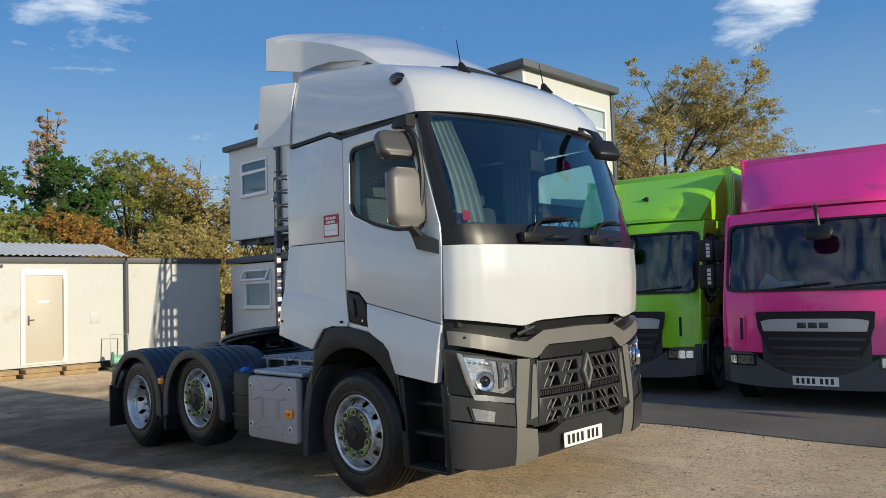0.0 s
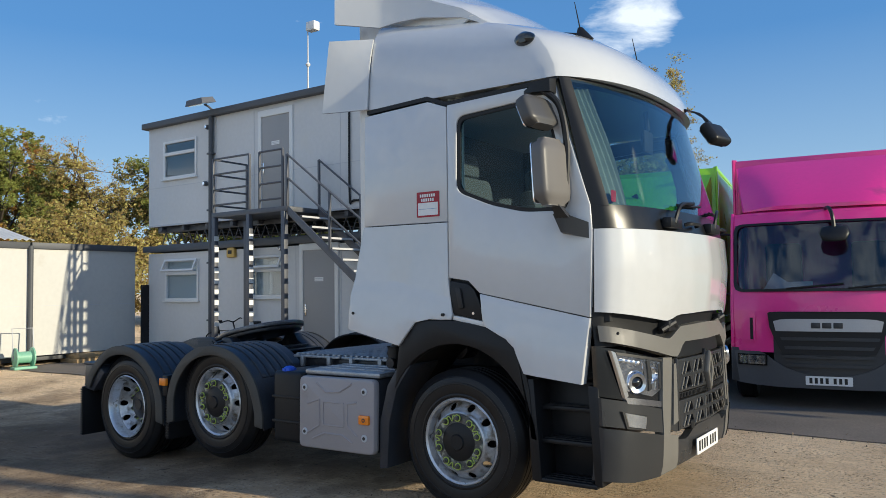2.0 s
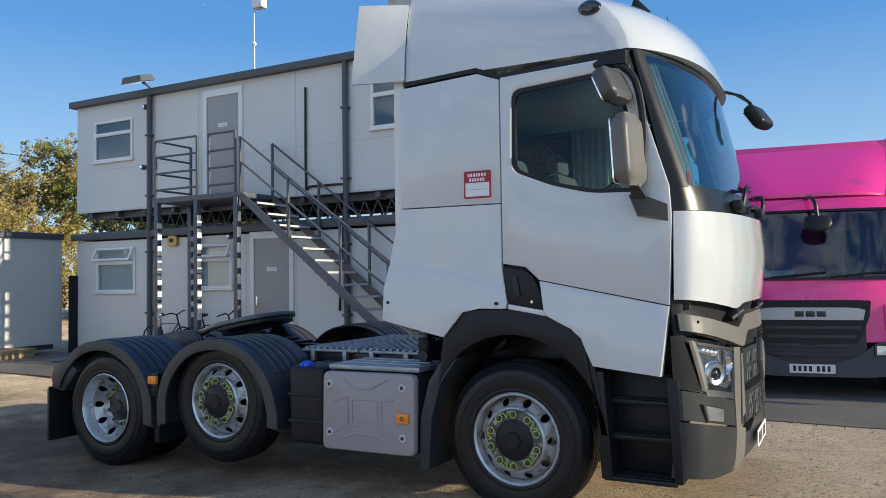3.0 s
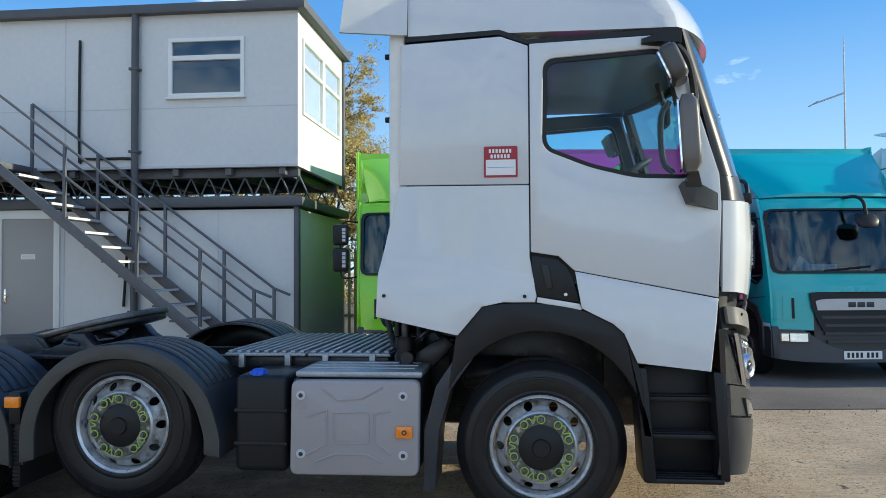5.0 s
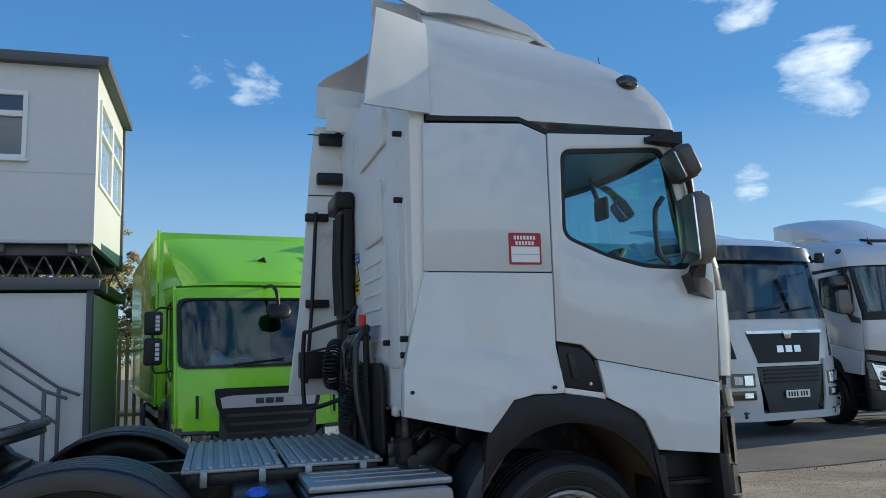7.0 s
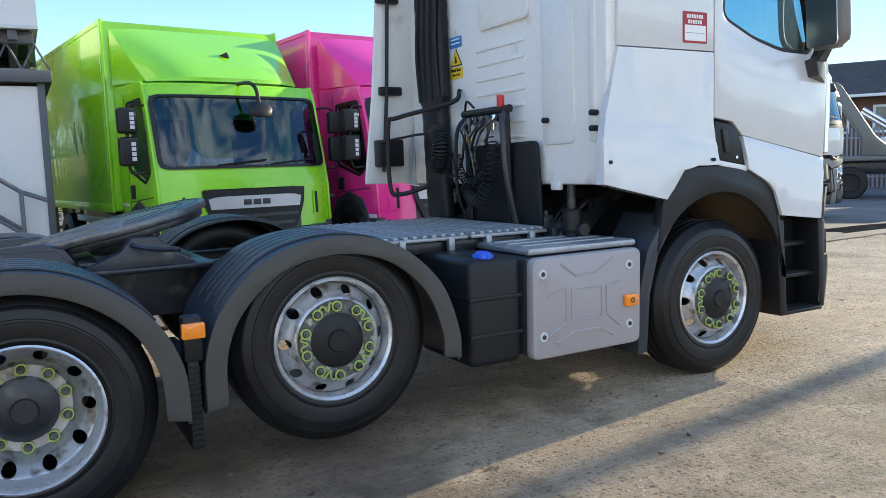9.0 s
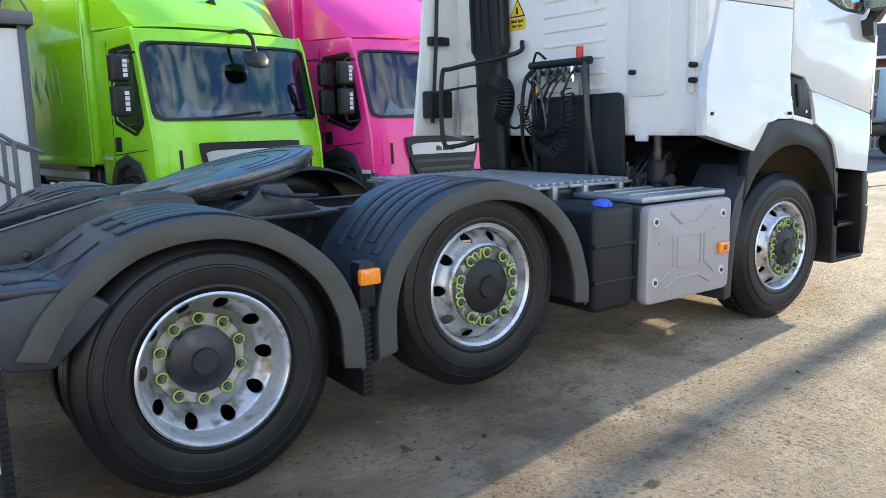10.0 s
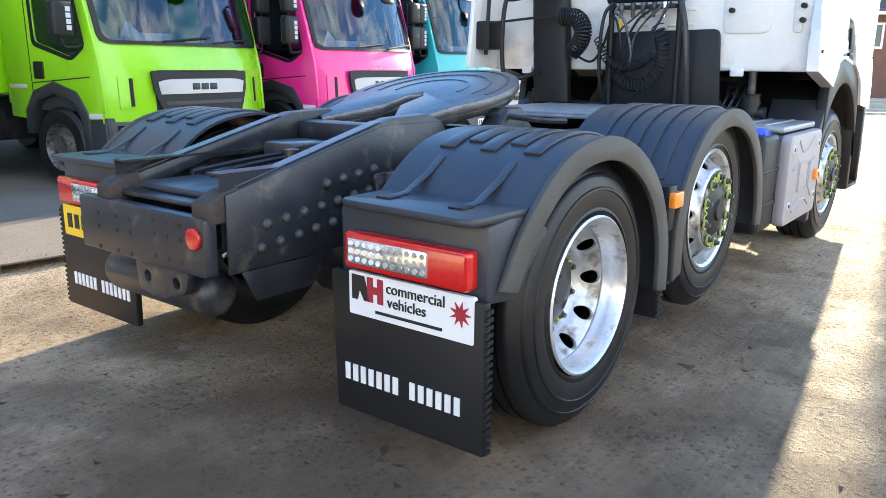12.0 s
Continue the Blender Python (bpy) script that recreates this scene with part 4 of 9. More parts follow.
for y0, y1 in ((0.62, 1.10), (1.42, 1.90)):
    wiper = part("wiper", tube(bend([(nose(y0, 2.03, 0.05), y0, 2.00), (nose(y0 + 0.1, 2.1, 0.07), y0 + 0.12, 2.13), (nose(y1, 2.16, 0.03), y1, 2.17)], 5), 0.014, 6), BLACK_PL, truck, "black windscreen wiper")
    part("blade", tube([(nose(y0 + 0.25, 2.15, 0.012), y0 + 0.2, 2.14), (nose(y1 + 0.25, 2.17, 0.012), y1 + 0.22, 2.165)], 0.011, 6), BLACK_PL, wiper)
    part("pivot_cover", box(nose(y0, 2.0) - 0.02, nose(y0, 2.0) + 0.05, y0 - 0.08, y0 + 0.16, 1.965, 2.04, 0.015), BLACK_PL, wiper)
    part("front_grab", tube(bend([(nose(y0 + .3, 2, 0.01), y0 + 0.22, 2.0), (nose(y0 + .3, 2, 0.05), y0 + 0.26, 2.01), (nose(y0 + .4, 2, 0.05), y0 + 0.42, 2.01), (nose(y0 + .4, 2, 0.01), y0 + 0.46, 2.0)], 4), 0.014, 6), BLACK_PL, truck)
tag = part("windscreen_tag", plate(rect(0.165, 0.245, 2.13, 2.205, 0.006), "x", 1.105, 1.108), RED_BR, scr, "red paper tag inside the windscreen")

# -- front: bumper, lamps, grille
def round_y(y, z):
    """Draw a place on the flat front outline in towards the rounded corner."""
    s = min(1.0, abs(y - MID) / MID)
    a, b = lerp_table(EDGE, z), lerp_table(NOSE, z)
    goal = min(y, WIDE - y) + 1.1 * (a + (b - a) * (1 - s ** 3.0))
    lo, hi = 0.0, MID
    for _ in range(24):
        m = (lo + hi) / 2
        lo, hi = (m, hi) if m + 1.1 * nose(m, z) < goal else (lo, m)
    return lo if y <= MID else WIDE - lo


def front_poly(points, out=0.0, thick=0.03, mirror=False, cuts=3):
    """A flat outline in y and z, bent onto the curved front."""
    pts = [(max(y, -0.004) if y <= 0.01 else round_y(y, z), z) for y, z in points]
    pts = [(WIDE - y, z) for y, z in pts] if mirror else pts
    bm = plate(pts, "x", -thick, 0.0)
    bmesh.ops.triangulate(bm, faces=[f for f in bm.faces if len(f.verts) > 4])
    bmesh.ops.subdivide_edges(bm, edges=list(bm.edges), cuts=cuts, use_grid_fill=True)
    for v in bm.verts:
        v.co.x += nose(v.co.y, v.co.z, out)
    return bm


def across(table):
    """A line over the front, the same on both halves."""
    return lambda y: lerp_table(table, min(y, WIDE - y))


beam = part("bumper_beam", front_patch(0.0, WIDE, 1.1, 1.3, 0.02, 0.07, 80, 4, across([(0, 1.236), (0.60, 1.105), (0.68, 1.10), (0.79, 1.193), (1.25, 1.19)]), across([(0, 1.335), (0.50, 1.235), (0.58, 1.225), (0.765, 1.30), (1.25, 1.31)])), GREY_PL, truck, "grey upper bumper beam")
for y in (0.075, WIDE - 0.075):
    part("fixing", cyl("x", (nose(y, 1.28, 0.02), y, 1.285), 0.009, -0.01, 0.006, 10), BLACK_PL, beam)
for flip in (False, True):
    part("grille_surround", front_poly([(0.485, 1.105), (0.60, 1.098), (0.525, 0.60), (0.635, 0.577), (0.66, 0.355), (0.45, 0.339), (0.448, 0.60), (0.452, 0.80)], 0.008, 0.06, flip), GREY_PL, truck, "grey bumper upright beside the grille")
    part("grille_side_trim", front_poly([(0.60, 1.08), (0.685, 1.088), (0.685, 0.60), (0.635, 0.60), (0.535, 0.63)], -0.006, 0.04, flip), GREY_DK, truck)
    part("trim_ridge", front_poly([(0.625, 1.05), (0.665, 1.055), (0.645, 0.67), (0.575, 0.655)], 0.006, 0.02, flip), GREY_PL, truck)
    part("bumper_corner", front_poly([(-0.004, 0.70), (0.435, 0.611), (0.445, 0.34), (0.20, 0.345), (0.0, 0.372)], 0.016, 0.07, flip), GREY_DK, truck, "dark grey lower bumper corner")
    part("bumper_corner_top", front_poly([(-0.002, 0.885), (0.44, 0.777), (0.44, 0.625), (-0.002, 0.712)], 0.006, 0.06, flip), GREY_DK, truck)
    fog = part("fog_lamp", front_poly([(0.105, 0.80), (0.29, 0.755), (0.275, 0.66), (0.13, 0.69)], 0.012, 0.03, flip), BLACK_PL, truck, "clear fog lamp in a black bezel")
    part("fog_lens", front_poly([(0.122, 0.788), (0.278, 0.748), (0.264, 0.675), (0.140, 0.702)], 0.018, 0.02, flip), CLEAR_LENS, fog)
    head = part("headlamp", front_poly([(0.0, 1.205), (0.483, 1.096), (0.447, 0.786), (0.0, 0.894)], -0.012, 0.03, flip), LAMP_DARK, truck, "headlamp with a dark outer housing and clear lenses")
    def on_lamp(y, z):
        y = round_y(y, z)
        return WIDE - y if flip else y
    turn_out = Matrix.Rotation(radians(-38 if not flip else 38), 4, "Z")
    shell = part("reflector", front_poly([(0.098, 1.150), (0.472, 1.085), (0.446, 0.898), (0.364, 0.866), (0.166, 0.918), (0.118, 1.007)], -0.004, 0.02, flip), CLEAR_LENS, head, "bright headlamp reflector")
    # slanted mirror facets of the main beam
    for k in range(5):
        a = 0.285 + 0.036 * k
        part("facet", front_poly([(a, 1.105 - 0.008 * k), (a + 0.026, 1.100 - 0.008 * k), (a + 0.034, 1.00), (a + 0.030, 0.915), (a + 0.006, 0.905), (a + 0.010, 1.0)], 0.002 + 0.004 * (k % 2), 0.016, flip), (CHROME, GREY_DK, CLEAR_LENS)[k % 3], shell)
    yy = on_lamp(0.222, 0.968)
    lampm = Matrix.Translation((nose(yy, 0.968, 0.004), yy, 0.968)) @ turn_out
    bowl = part("projector", moved(lathe([(0.034, -0.012), (0.040, 0.012), (0.062, 0.018), (0.074, 0.004), (0.076, -0.02)], "x", 28), lampm), CHROME, head, "round projector lamp in a bright bezel")
    part("lens", moved(lathe([(0, 0.016), (0.020, 0.012), (0.034, 0.0), (0.035, -0.01)], "x", 24), lampm), LAMP_DARK, bowl)
    yy = on_lamp(0.345, 1.01)
    lampm = Matrix.Translation((nose(yy, 1.01, 0.0), yy, 1.01)) @ turn_out
    part("projector", moved(lathe([(0, -0.03), (0.03, -0.025), (0.055, 0.0), (0.060, 0.010), (0.064, -0.01)], "x", 24), lampm), CHROME, head)
    part("light_strip", front_poly([(0.135, 0.885), (0.443, 0.826), (0.438, 0.790), (0.150, 0.842)], 0.006, 0.02, flip), CHROME, head, "daytime running light strip")
    part("light_strip", front_poly([(0.062, 1.178), (0.088, 1.166), (0.158, 0.892), (0.136, 0.872)], 0.006, 0.02, flip), CHROME, head)
    part("brow", front_poly([(0.09, 1.168), (0.478, 1.096), (0.474, 1.080), (0.10, 1.148)], 0.006, 0.02, flip), BLACK_PR, head)
    for k in range(4):
        yy = on_lamp(0.135 + 0.036 * k, 1.10)
        part("led", moved(cyl("x", (0, 0, 0), 0.013, -0.01, 0.010, 12, 0.003), Matrix.Translation((nose(yy, 1.10, 0.0), yy, 1.112 - 0.008 * k)) @ turn_out), CHROME, head)
part("plate_holder", front_patch(0.66, WIDE - 0.66, 0.385, 0.575, 0.0, 0.05, 30, 4, across([(0.66, 0.36), (1.25, 0.385)]), across([(0.66, 0.545), (0.80, 0.53), (0.95, 0.60), (1.25, 0.605)])), GREY_DK, truck, "dark grey number plate panel")
grille_back = part("grille", front_patch(0.67, WIDE - 0.67, 0.58, 1.20, -0.07, 0.03, 16, 4), BLACK_PR, truck, "black grille with angular mesh bars")
part("grille_panel", front_patch(0.74, WIDE - 0.74, 1.085, 1.20, -0.02, 0.03, 16, 2), BLACK_PL, grille_back)


def grille_block(z0, z1, hub):
    """A moulded plate with two rows of slanted openings; hub leaves room for the badge."""
    holes, bars = [], []
    half = (z1 - z0) / 2
    for row in range(2):
        lo, hi = z0 + half * row + 0.012, z0 + half * (row + 1) - 0.016
        for side in (-1, 1):
            for a, c in ((0.515, 0.330), (0.300, 0.088 if hub else 0.118)) + (() if hub else ((0.086, 0.012),)):
                lean = 0.055 if a - c > 0.1 else 0.02
                if row == 1 and a > 0.5:
                    a -= 0.02
                quad = [(a, lo), (a - lean, hi), (c + lean * 0.25, hi), (c - (0 if hub and c < 0.1 else lean * 0.3), lo)]
                pts = [(MID + side * p, z) for p, z in quad]
                holes.append(rounded(pts if side < 0 else pts[::-1], 0.010, 2))
                bars.append([(MID + side * (a + 0.005), lo - 0.003), (MID + side * (a - lean + 0.005), hi + 0.003)])
                if a - c > 0.15:
                    m = (a + c) / 2
                    bars.append([(MID + side * (m + 0.035), lo - 0.003), (MID + side * (m - 0.025), hi + 0.003)])
    bm = plate([(0.69, z0 - 0.008), (MID, z0 - 0.008), (WIDE - 0.69, z0 - 0.008), (WIDE - 0.69, z1 + 0.008), (MID, z1 + 0.008), (0.69, z1 + 0.008)], "x", -0.05, 0.0, 0.004, holes)
    for v in bm.verts:
        v.co.x += nose(v.co.y, v.co.z, 0.0)
    part("grille_block", bm, GREY_DK, grille_back, "moulded plate with slanted openings")
    for line in bars:
        bar = strip(line, 0.010, "x", -0.006, 0.010, 0.003)
        for v in bar.verts:
            v.co.x += nose(v.co.y, v.co.z, 0.0)
        part("grille_bar", bar, GREY_PL, grille_back)


grille_block(0.860, 1.065, True)
grille_block(0.612, 0.790, False)
part("mesh_strip", front_patch(0.68, WIDE - 0.68, 0.812, 0.845, -0.006, 0.03, 16, 2), GREY_DK, grille_back)
for k in range(44):
    y = 0.70 + (WIDE - 1.40) * k / 43
    part("mesh_tooth", box(nose(y, 0.83) - 0.01, nose(y, 0.83) + 0.001, y - 0.005, y + 0.005, 0.815, 0.842), BLACK_PR, grille_back)
for y in (0.68, WIDE - 0.68):
    part("grille_end", box(nose(y, 0.85) - 0.06, nose(y, 0.85) + 0.006, y - 0.012, y + 0.012, 0.60, 1.085, 0.006), GREY_DK, grille_back)
badge = plate([(MID, 1.105), (MID + 0.07, 0.955), (MID, 0.805), (MID - 0.07, 0.955)], "x", 1.366, 1.412, 0.012, [[(MID, 1.045), (MID + 0.032, 0.955), (MID, 0.865), (MID - 0.032, 0.955)]])
part("badge", badge, GREY_PL, grille_back, "plain diamond badge")
part("badge_base", plate([(MID, 1.115), (MID + 0.078, 0.955), (MID, 0.795), (MID - 0.078, 0.955)], "x", 1.345, 1.372, 0.006), GREY_DK, grille_back)
part("badge_core", plate([(MID, 1.030), (MID + 0.025, 0.955), (MID, 0.880), (MID - 0.025, 0.955)], "x", 1.365, 1.400, 0.008), GREY_DK, grille_back)
part("tow_cover", box(1.33, 1.372, 0.86, 0.94, 0.585, 0.645, 0.008), BLACK_PL, truck)
part("tow_cover", box(1.33, 1.372, 1.14, 1.24, 0.585, 0.645, 0.008), BLACK_PL, truck)


def number_plate(parent, m, back_mat=WHITE_PR, w=0.52, h=0.111):
    """A registration plate with plain bars; lies in local xz, facing -y."""
    np_ = part("number_plate", moved(plate(rect(-w / 2, w / 2, -h / 2, h / 2, 0.01), "y", -0.006, 0), m), back_mat, parent, "registration plate")
    x = -w / 2 + 0.035
    for wd in (0.034, 0.034, 0.034, 0.034, 0, 0.034, 0.034, 0.034):
        if wd:
            part("print_bar", moved(box(x + 0.007, x + 0.007 + wd, -0.008, -0.006, -0.035, 0.035), m), BLACK_PR, np_)
        x += 0.060 if wd else 0.028
    return np_


number_plate(truck, Matrix.Translation((1.385, 1.17, 0.455)) @ Matrix.Rotation(radians(90), 4, "Z"))
# -- steps below the door, both sides
for side in (0, 1):
    put = far if side else (lambda b: b)
    step = part("step_box", put(plate([(0.60, 0.97), (1.04, 0.95), (1.06, 0.34), (0.62, 0.32)], "y", 0.20, 0.30, 0.01)), BLACK_PL, truck, "black entry steps below the door")
    part("step_cheek", put(plate([(0.55, 0.98), (0.61, 0.98), (0.66, 0.32), (0.585, 0.32)], "y", -0.015, 0.28, 0.012)), BLACK_PL, step)
    part("step_cheek", put(plate([(0.985, 0.96), (1.06, 0.95), (1.075, 0.33), (1.02, 0.33)], "y", -0.005, 0.28, 0.012)), BLACK_PL, step)
    for z, d in ((0.345, 0.0), (0.59, 0.05), (0.80, 0.10)):
        part("tread", put(box(0.60, 1.04, -0.01 + d, 0.24, z - 0.03, z, 0.008)), BLACK_PL, step)
        for k in range(3):
            part("tread_rib", put(box(0.64, 1.0, 0.02 + d + 0.05 * k, 0.035 + d + 0.05 * k, z, z + 0.006)), BLACK_PL, step)

# -- mirrors
for side in (0, 1):
    put = far if side else (lambda b: b)
    arm = part("mirror_arm", put(tube(bend([(0.74, 0.01, 2.885), (0.76, -0.07, 2.86), (0.86, -0.05, 2.74), (0.90, -0.04, 2.45), (0.88, -0.06, 2.15), (0.84, -0.04, 2.02)], 6), 0.022, 8)), BLACK_PL, truck, "black mirror arm")
    part("mirror_foot", put(loft([[(0.80, -0.004, 2.03), (0.81, -0.085, 2.05), (0.885, -0.085, 2.05), (1.03, -0.004, 1.985)], [(0.84, -0.004, 1.925), (0.86, -0.075, 1.93), (0.90, -0.07, 1.92), (1.03, -0.004, 1.885)]])), GREY_DK, arm, "dark grey mirror foot")
    part("mirror_stem", put(loft([[(0.835, -0.155, 2.10), (0.835, -0.10, 2.10), (0.885, -0.10, 2.10), (0.885, -0.155, 2.10)], [(0.83, -0.085, 2.02), (0.83, -0.03, 2.02), (0.92, -0.03, 2.02), (0.92, -0.085, 2.02)]])), GREY_DK, arm)
    part("mirror_bracket", put(loft([[(0.60, -0.01, 2.862), (0.60, -0.05, 2.866), (0.60, -0.05, 2.885), (0.60, -0.01, 2.90)], [(0.70, -0.005, 2.850), (0.70, -0.11, 2.852), (0.70, -0.11, 2.91), (0.70, -0.005, 2.93)], [(0.815, -0.005, 2.845), (0.815, -0.10, 2.845), (0.815, -0.10, 2.925), (0.815, -0.005, 2.945)]])), BLACK_PL, arm, "black upper mirror bracket")

    def housing(x, y, z, hx, hy, hz, turn, lean):
        rings = []
        for k in range(11):
            t = -1 + 2 * k / 10
            t = math.sin(t * math.pi / 2)
            q = max(0.62, (1 - abs(t) ** 9) ** 0.5)
            rings.append([(a * hx * q, b * hy * q, t * hz) for a, b in [(math.copysign(abs(math.cos(w)) ** 0.45, math.cos(w)), math.copysign(abs(math.sin(w)) ** 0.36, math.sin(w))) for w in [2 * math.pi * j / 28 for j in range(28)]]])
        return moved(loft(rings), Matrix.Translation((x, y, z)) @ Matrix.Rotation(radians(turn), 4, "Z") @ Matrix.Rotation(radians(lean), 4, "Y"))
    big = part("mirror_housing", put(housing(0.838, -0.150, 2.305, 0.056, 0.150, 0.215, -9, -3)), MIRROR_GREY, arm, "large grey mirror housing", 60)
    part("mirror_glass", put(moved(plate(rect(-0.125, 0.125, -0.195, 0.195, 0.03), "x", -0.062, -0.052), Matrix.Translation((0.838, -0.150, 2.305)) @ Matrix.Rotation(radians(-9), 4, "Z") @ Matrix.Rotation(radians(-3), 4, "Y"))), MIRROR, big)
    small = part("mirror_housing", put(housing(0.752, -0.160, 2.700, 0.052, 0.150, 0.108, -10, -24)), MIRROR_DK, arm, "small grey wide-angle mirror housing", 60)
    part("mirror_glass", put(moved(plate(rect(-0.112, 0.112, -0.088, 0.088, 0.025), "x", -0.060, -0.050), Matrix.Translation((0.752, -0.160, 2.700)) @ Matrix.Rotation(radians(-10), 4, "Z") @ Matrix.Rotation(radians(-24), 4, "Y"))), MIRROR, small)
fm = part("front_mirror_arm", loft([[(x + a * w, y + b * 0.055, z + c * 0.02) for a, b, c in ((-1, 1, 0.6), (-1, -1, 0.6), (1, -1, -0.6), (1, 1, -0.6))] for x, y, z, w in ((0.96, 1.72, 3.02, 0.05), (1.10, 1.71, 3.015, 0.05), (1.24, 1.68, 2.96, 0.035), (1.32, 1.66, 2.89, 0.022), (1.36, 1.65, 2.82, 0.018))]), BLACK_PL, truck, "flat black arm of the front mirror")
shell = part("front_mirror", moved(box(-0.045, 0.045, -0.13, 0.13, -0.095, 0.095, 0.035, 3), Matrix.Translation((1.385, 1.66, 2.765)) @ Matrix.Rotation(radians(-14), 4, "Z") @ Matrix.Rotation(radians(-34), 4, "Y")), BLACK_PL, fm, "black front mirror", 60)
part("mirror_glass", moved(plate(rect(-0.11, 0.11, -0.075, 0.075, 0.02), "x", -0.050, -0.044), Matrix.Translation((1.385, 1.66, 2.765)) @ Matrix.Rotation(radians(-14), 4, "Z") @ Matrix.Rotation(radians(-34), 4, "Y")), MIRROR, shell)
inner = part("cab_camera_mirror", box(0.95, 0.99, 1.16, 1.36, 2.60, 2.78, 0.02), CAB_DARK, truck, "dark mirror hung inside the windscreen")
part("mirror_stem", tube([(0.96, 1.30, 2.78), (0.93, 1.36, 2.95)], 0.022, 8), CAB_DARK, inner)

# -- inside of the cab
part("cab_floor", box(-0.78, 1.12, 0.06, WIDE - 0.06, 1.36, 1.42), CAB_DARK, truck)
part("cab_lining", box(-0.80, -0.76, 0.05, WIDE - 0.05, 1.42, 3.4), CAB_GREY, truck)
part("headlining", box(-0.78, 0.72, 0.12, WIDE - 0.12, 3.08, 3.12), CAB_GREY, truck)
part("dashboard", plate([(0.62, 1.42), (0.58, 1.85), (0.66, 2.00), (0.85, 2.04), (1.0, 2.06), (1.0, 1.42)], "y", 0.12, WIDE - 0.12, 0.03), CAB_DARK, truck, "dark grey dashboard")
sw = part("steering_wheel", moved(join(lathe([(0.21 + 0.018 * math.cos(q), 0.018 * math.sin(q)) for q in [2 * math.pi * k / 8 for k in range(8)]], "z", 32, (0, 0, 0), True), box(-0.2, 0.2, -0.02, 0.02, -0.015, 0.01, 0.005), cyl("z", (0, 0, 0), 0.07, -0.03, 0.02, 16)), Matrix.Translation((0.56, 0.62, 2.16)) @ Matrix.Rotation(radians(-32), 4, "Y")), CAB_DARK, truck, "black steering wheel")
part("column", tube([(0.56, 0.62, 2.14), (0.76, 0.62, 1.88)], 0.05, 10), CAB_DARK, sw)
for y in (0.62, 1.85):
    seat = part("driver_seat", box(-0.22, 0.30, y - 0.27, y + 0.27, 1.68, 1.84, 0.05), SEAT_CLOTH, truck, "grey cloth cab seat")
    part("backrest", moved(box(-0.09, 0.09, -0.26, 0.26, 0, 0.66, 0.06), Matrix.Translation((-0.20, y, 1.80)) @ Matrix.Rotation(radians(-8), 4, "Y")), SEAT_CLOTH, seat)
    part("headrest", moved(box(-0.06, 0.06, -0.15, 0.15, 0.66, 0.86, 0.05), Matrix.Translation((-0.20, y, 1.80)) @ Matrix.Rotation(radians(-8), 4, "Y")), SEAT_CLOTH, seat)
    part("seat_base", box(-0.15, 0.22, y - 0.2, y + 0.2, 1.42, 1.68, 0.02), CAB_DARK, seat)


def folds(x0, x1, y, z0, z1, turn=False):
    def at(u, v):
        a = x0 + (x1 - x0) * u
        w = 0.018 * math.sin(u * 34) * (0.5 + v * 0.5)
        return (a, y + w, z0 + (z1 - z0) * v) if not turn else (y + w, a, z0 + (z1 - z0) * v)
    return sheet(at, 60, 6, 0.003)


part("curtain", folds(-0.35, 0.02, 0.10, 1.95, 3.0), CURTAIN, truck, "pale drawn-back cab curtain")
part("curtain", folds(-0.35, 0.02, WIDE - 0.10, 1.95, 3.0), CURTAIN, truck)
# no real curtain: a pleated sheet imitating reflected streaks in the windscreen
part("curtain", sheet(lambda u, v: (nose(0.17 + 0.22 * u, 2.12 + 0.80 * v) - 0.13 + 0.016 * math.sin(u * 25 + v * 3) * (0.4 + 0.6 * u), 0.17 + (0.22 - 0.09 * v) * u + 0.03 * math.sin(v * 4), 2.12 + 0.80 * v), 60, 10, 0.003), STREAKS, truck, "grey-green pleated sheet standing in for streaky reflections in the windscreen")
part("seat_belt", tube([(-0.06, 0.10, 2.8), (-0.04, 0.12, 2.3), (-0.1, 0.2, 1.9)], 0.014, 6), CURTAIN, truck)
part("grab_handle", tube(bend([(0.80, 0.10, 2.12), (0.74, 0.12, 2.2), (0.73, 0.12, 2.45), (0.78, 0.10, 2.55)], 5), 0.018, 8), CAB_DARK, truck)

# -- sticker on the side
stk = part("side_sticker", plate(rect(-0.325, -0.125, 2.10, 2.285, 0.008), "y", -0.0105, -0.006), RED_PR, truck, "dark red sticker with a white writing panel")
part("sticker_panel", plate(rect(-0.313, -0.137, 2.113, 2.205), "y", -0.012, -0.0108), WHITE_PR, stk)
for z, a, b in ((2.257, -0.295, -0.155), (2.225, -0.285, -0.165)):
    x = a
    while x < b - 0.01:
        part("print_bar", box(x, x + 0.013, -0.0125, -0.0108, z - 0.011, z + 0.011), WHITE_PR, stk)
        x += 0.020
part("ruled_line", box(-0.305, -0.145, -0.0132, -0.0121, 2.158, 2.160), BLUE_PR, stk)

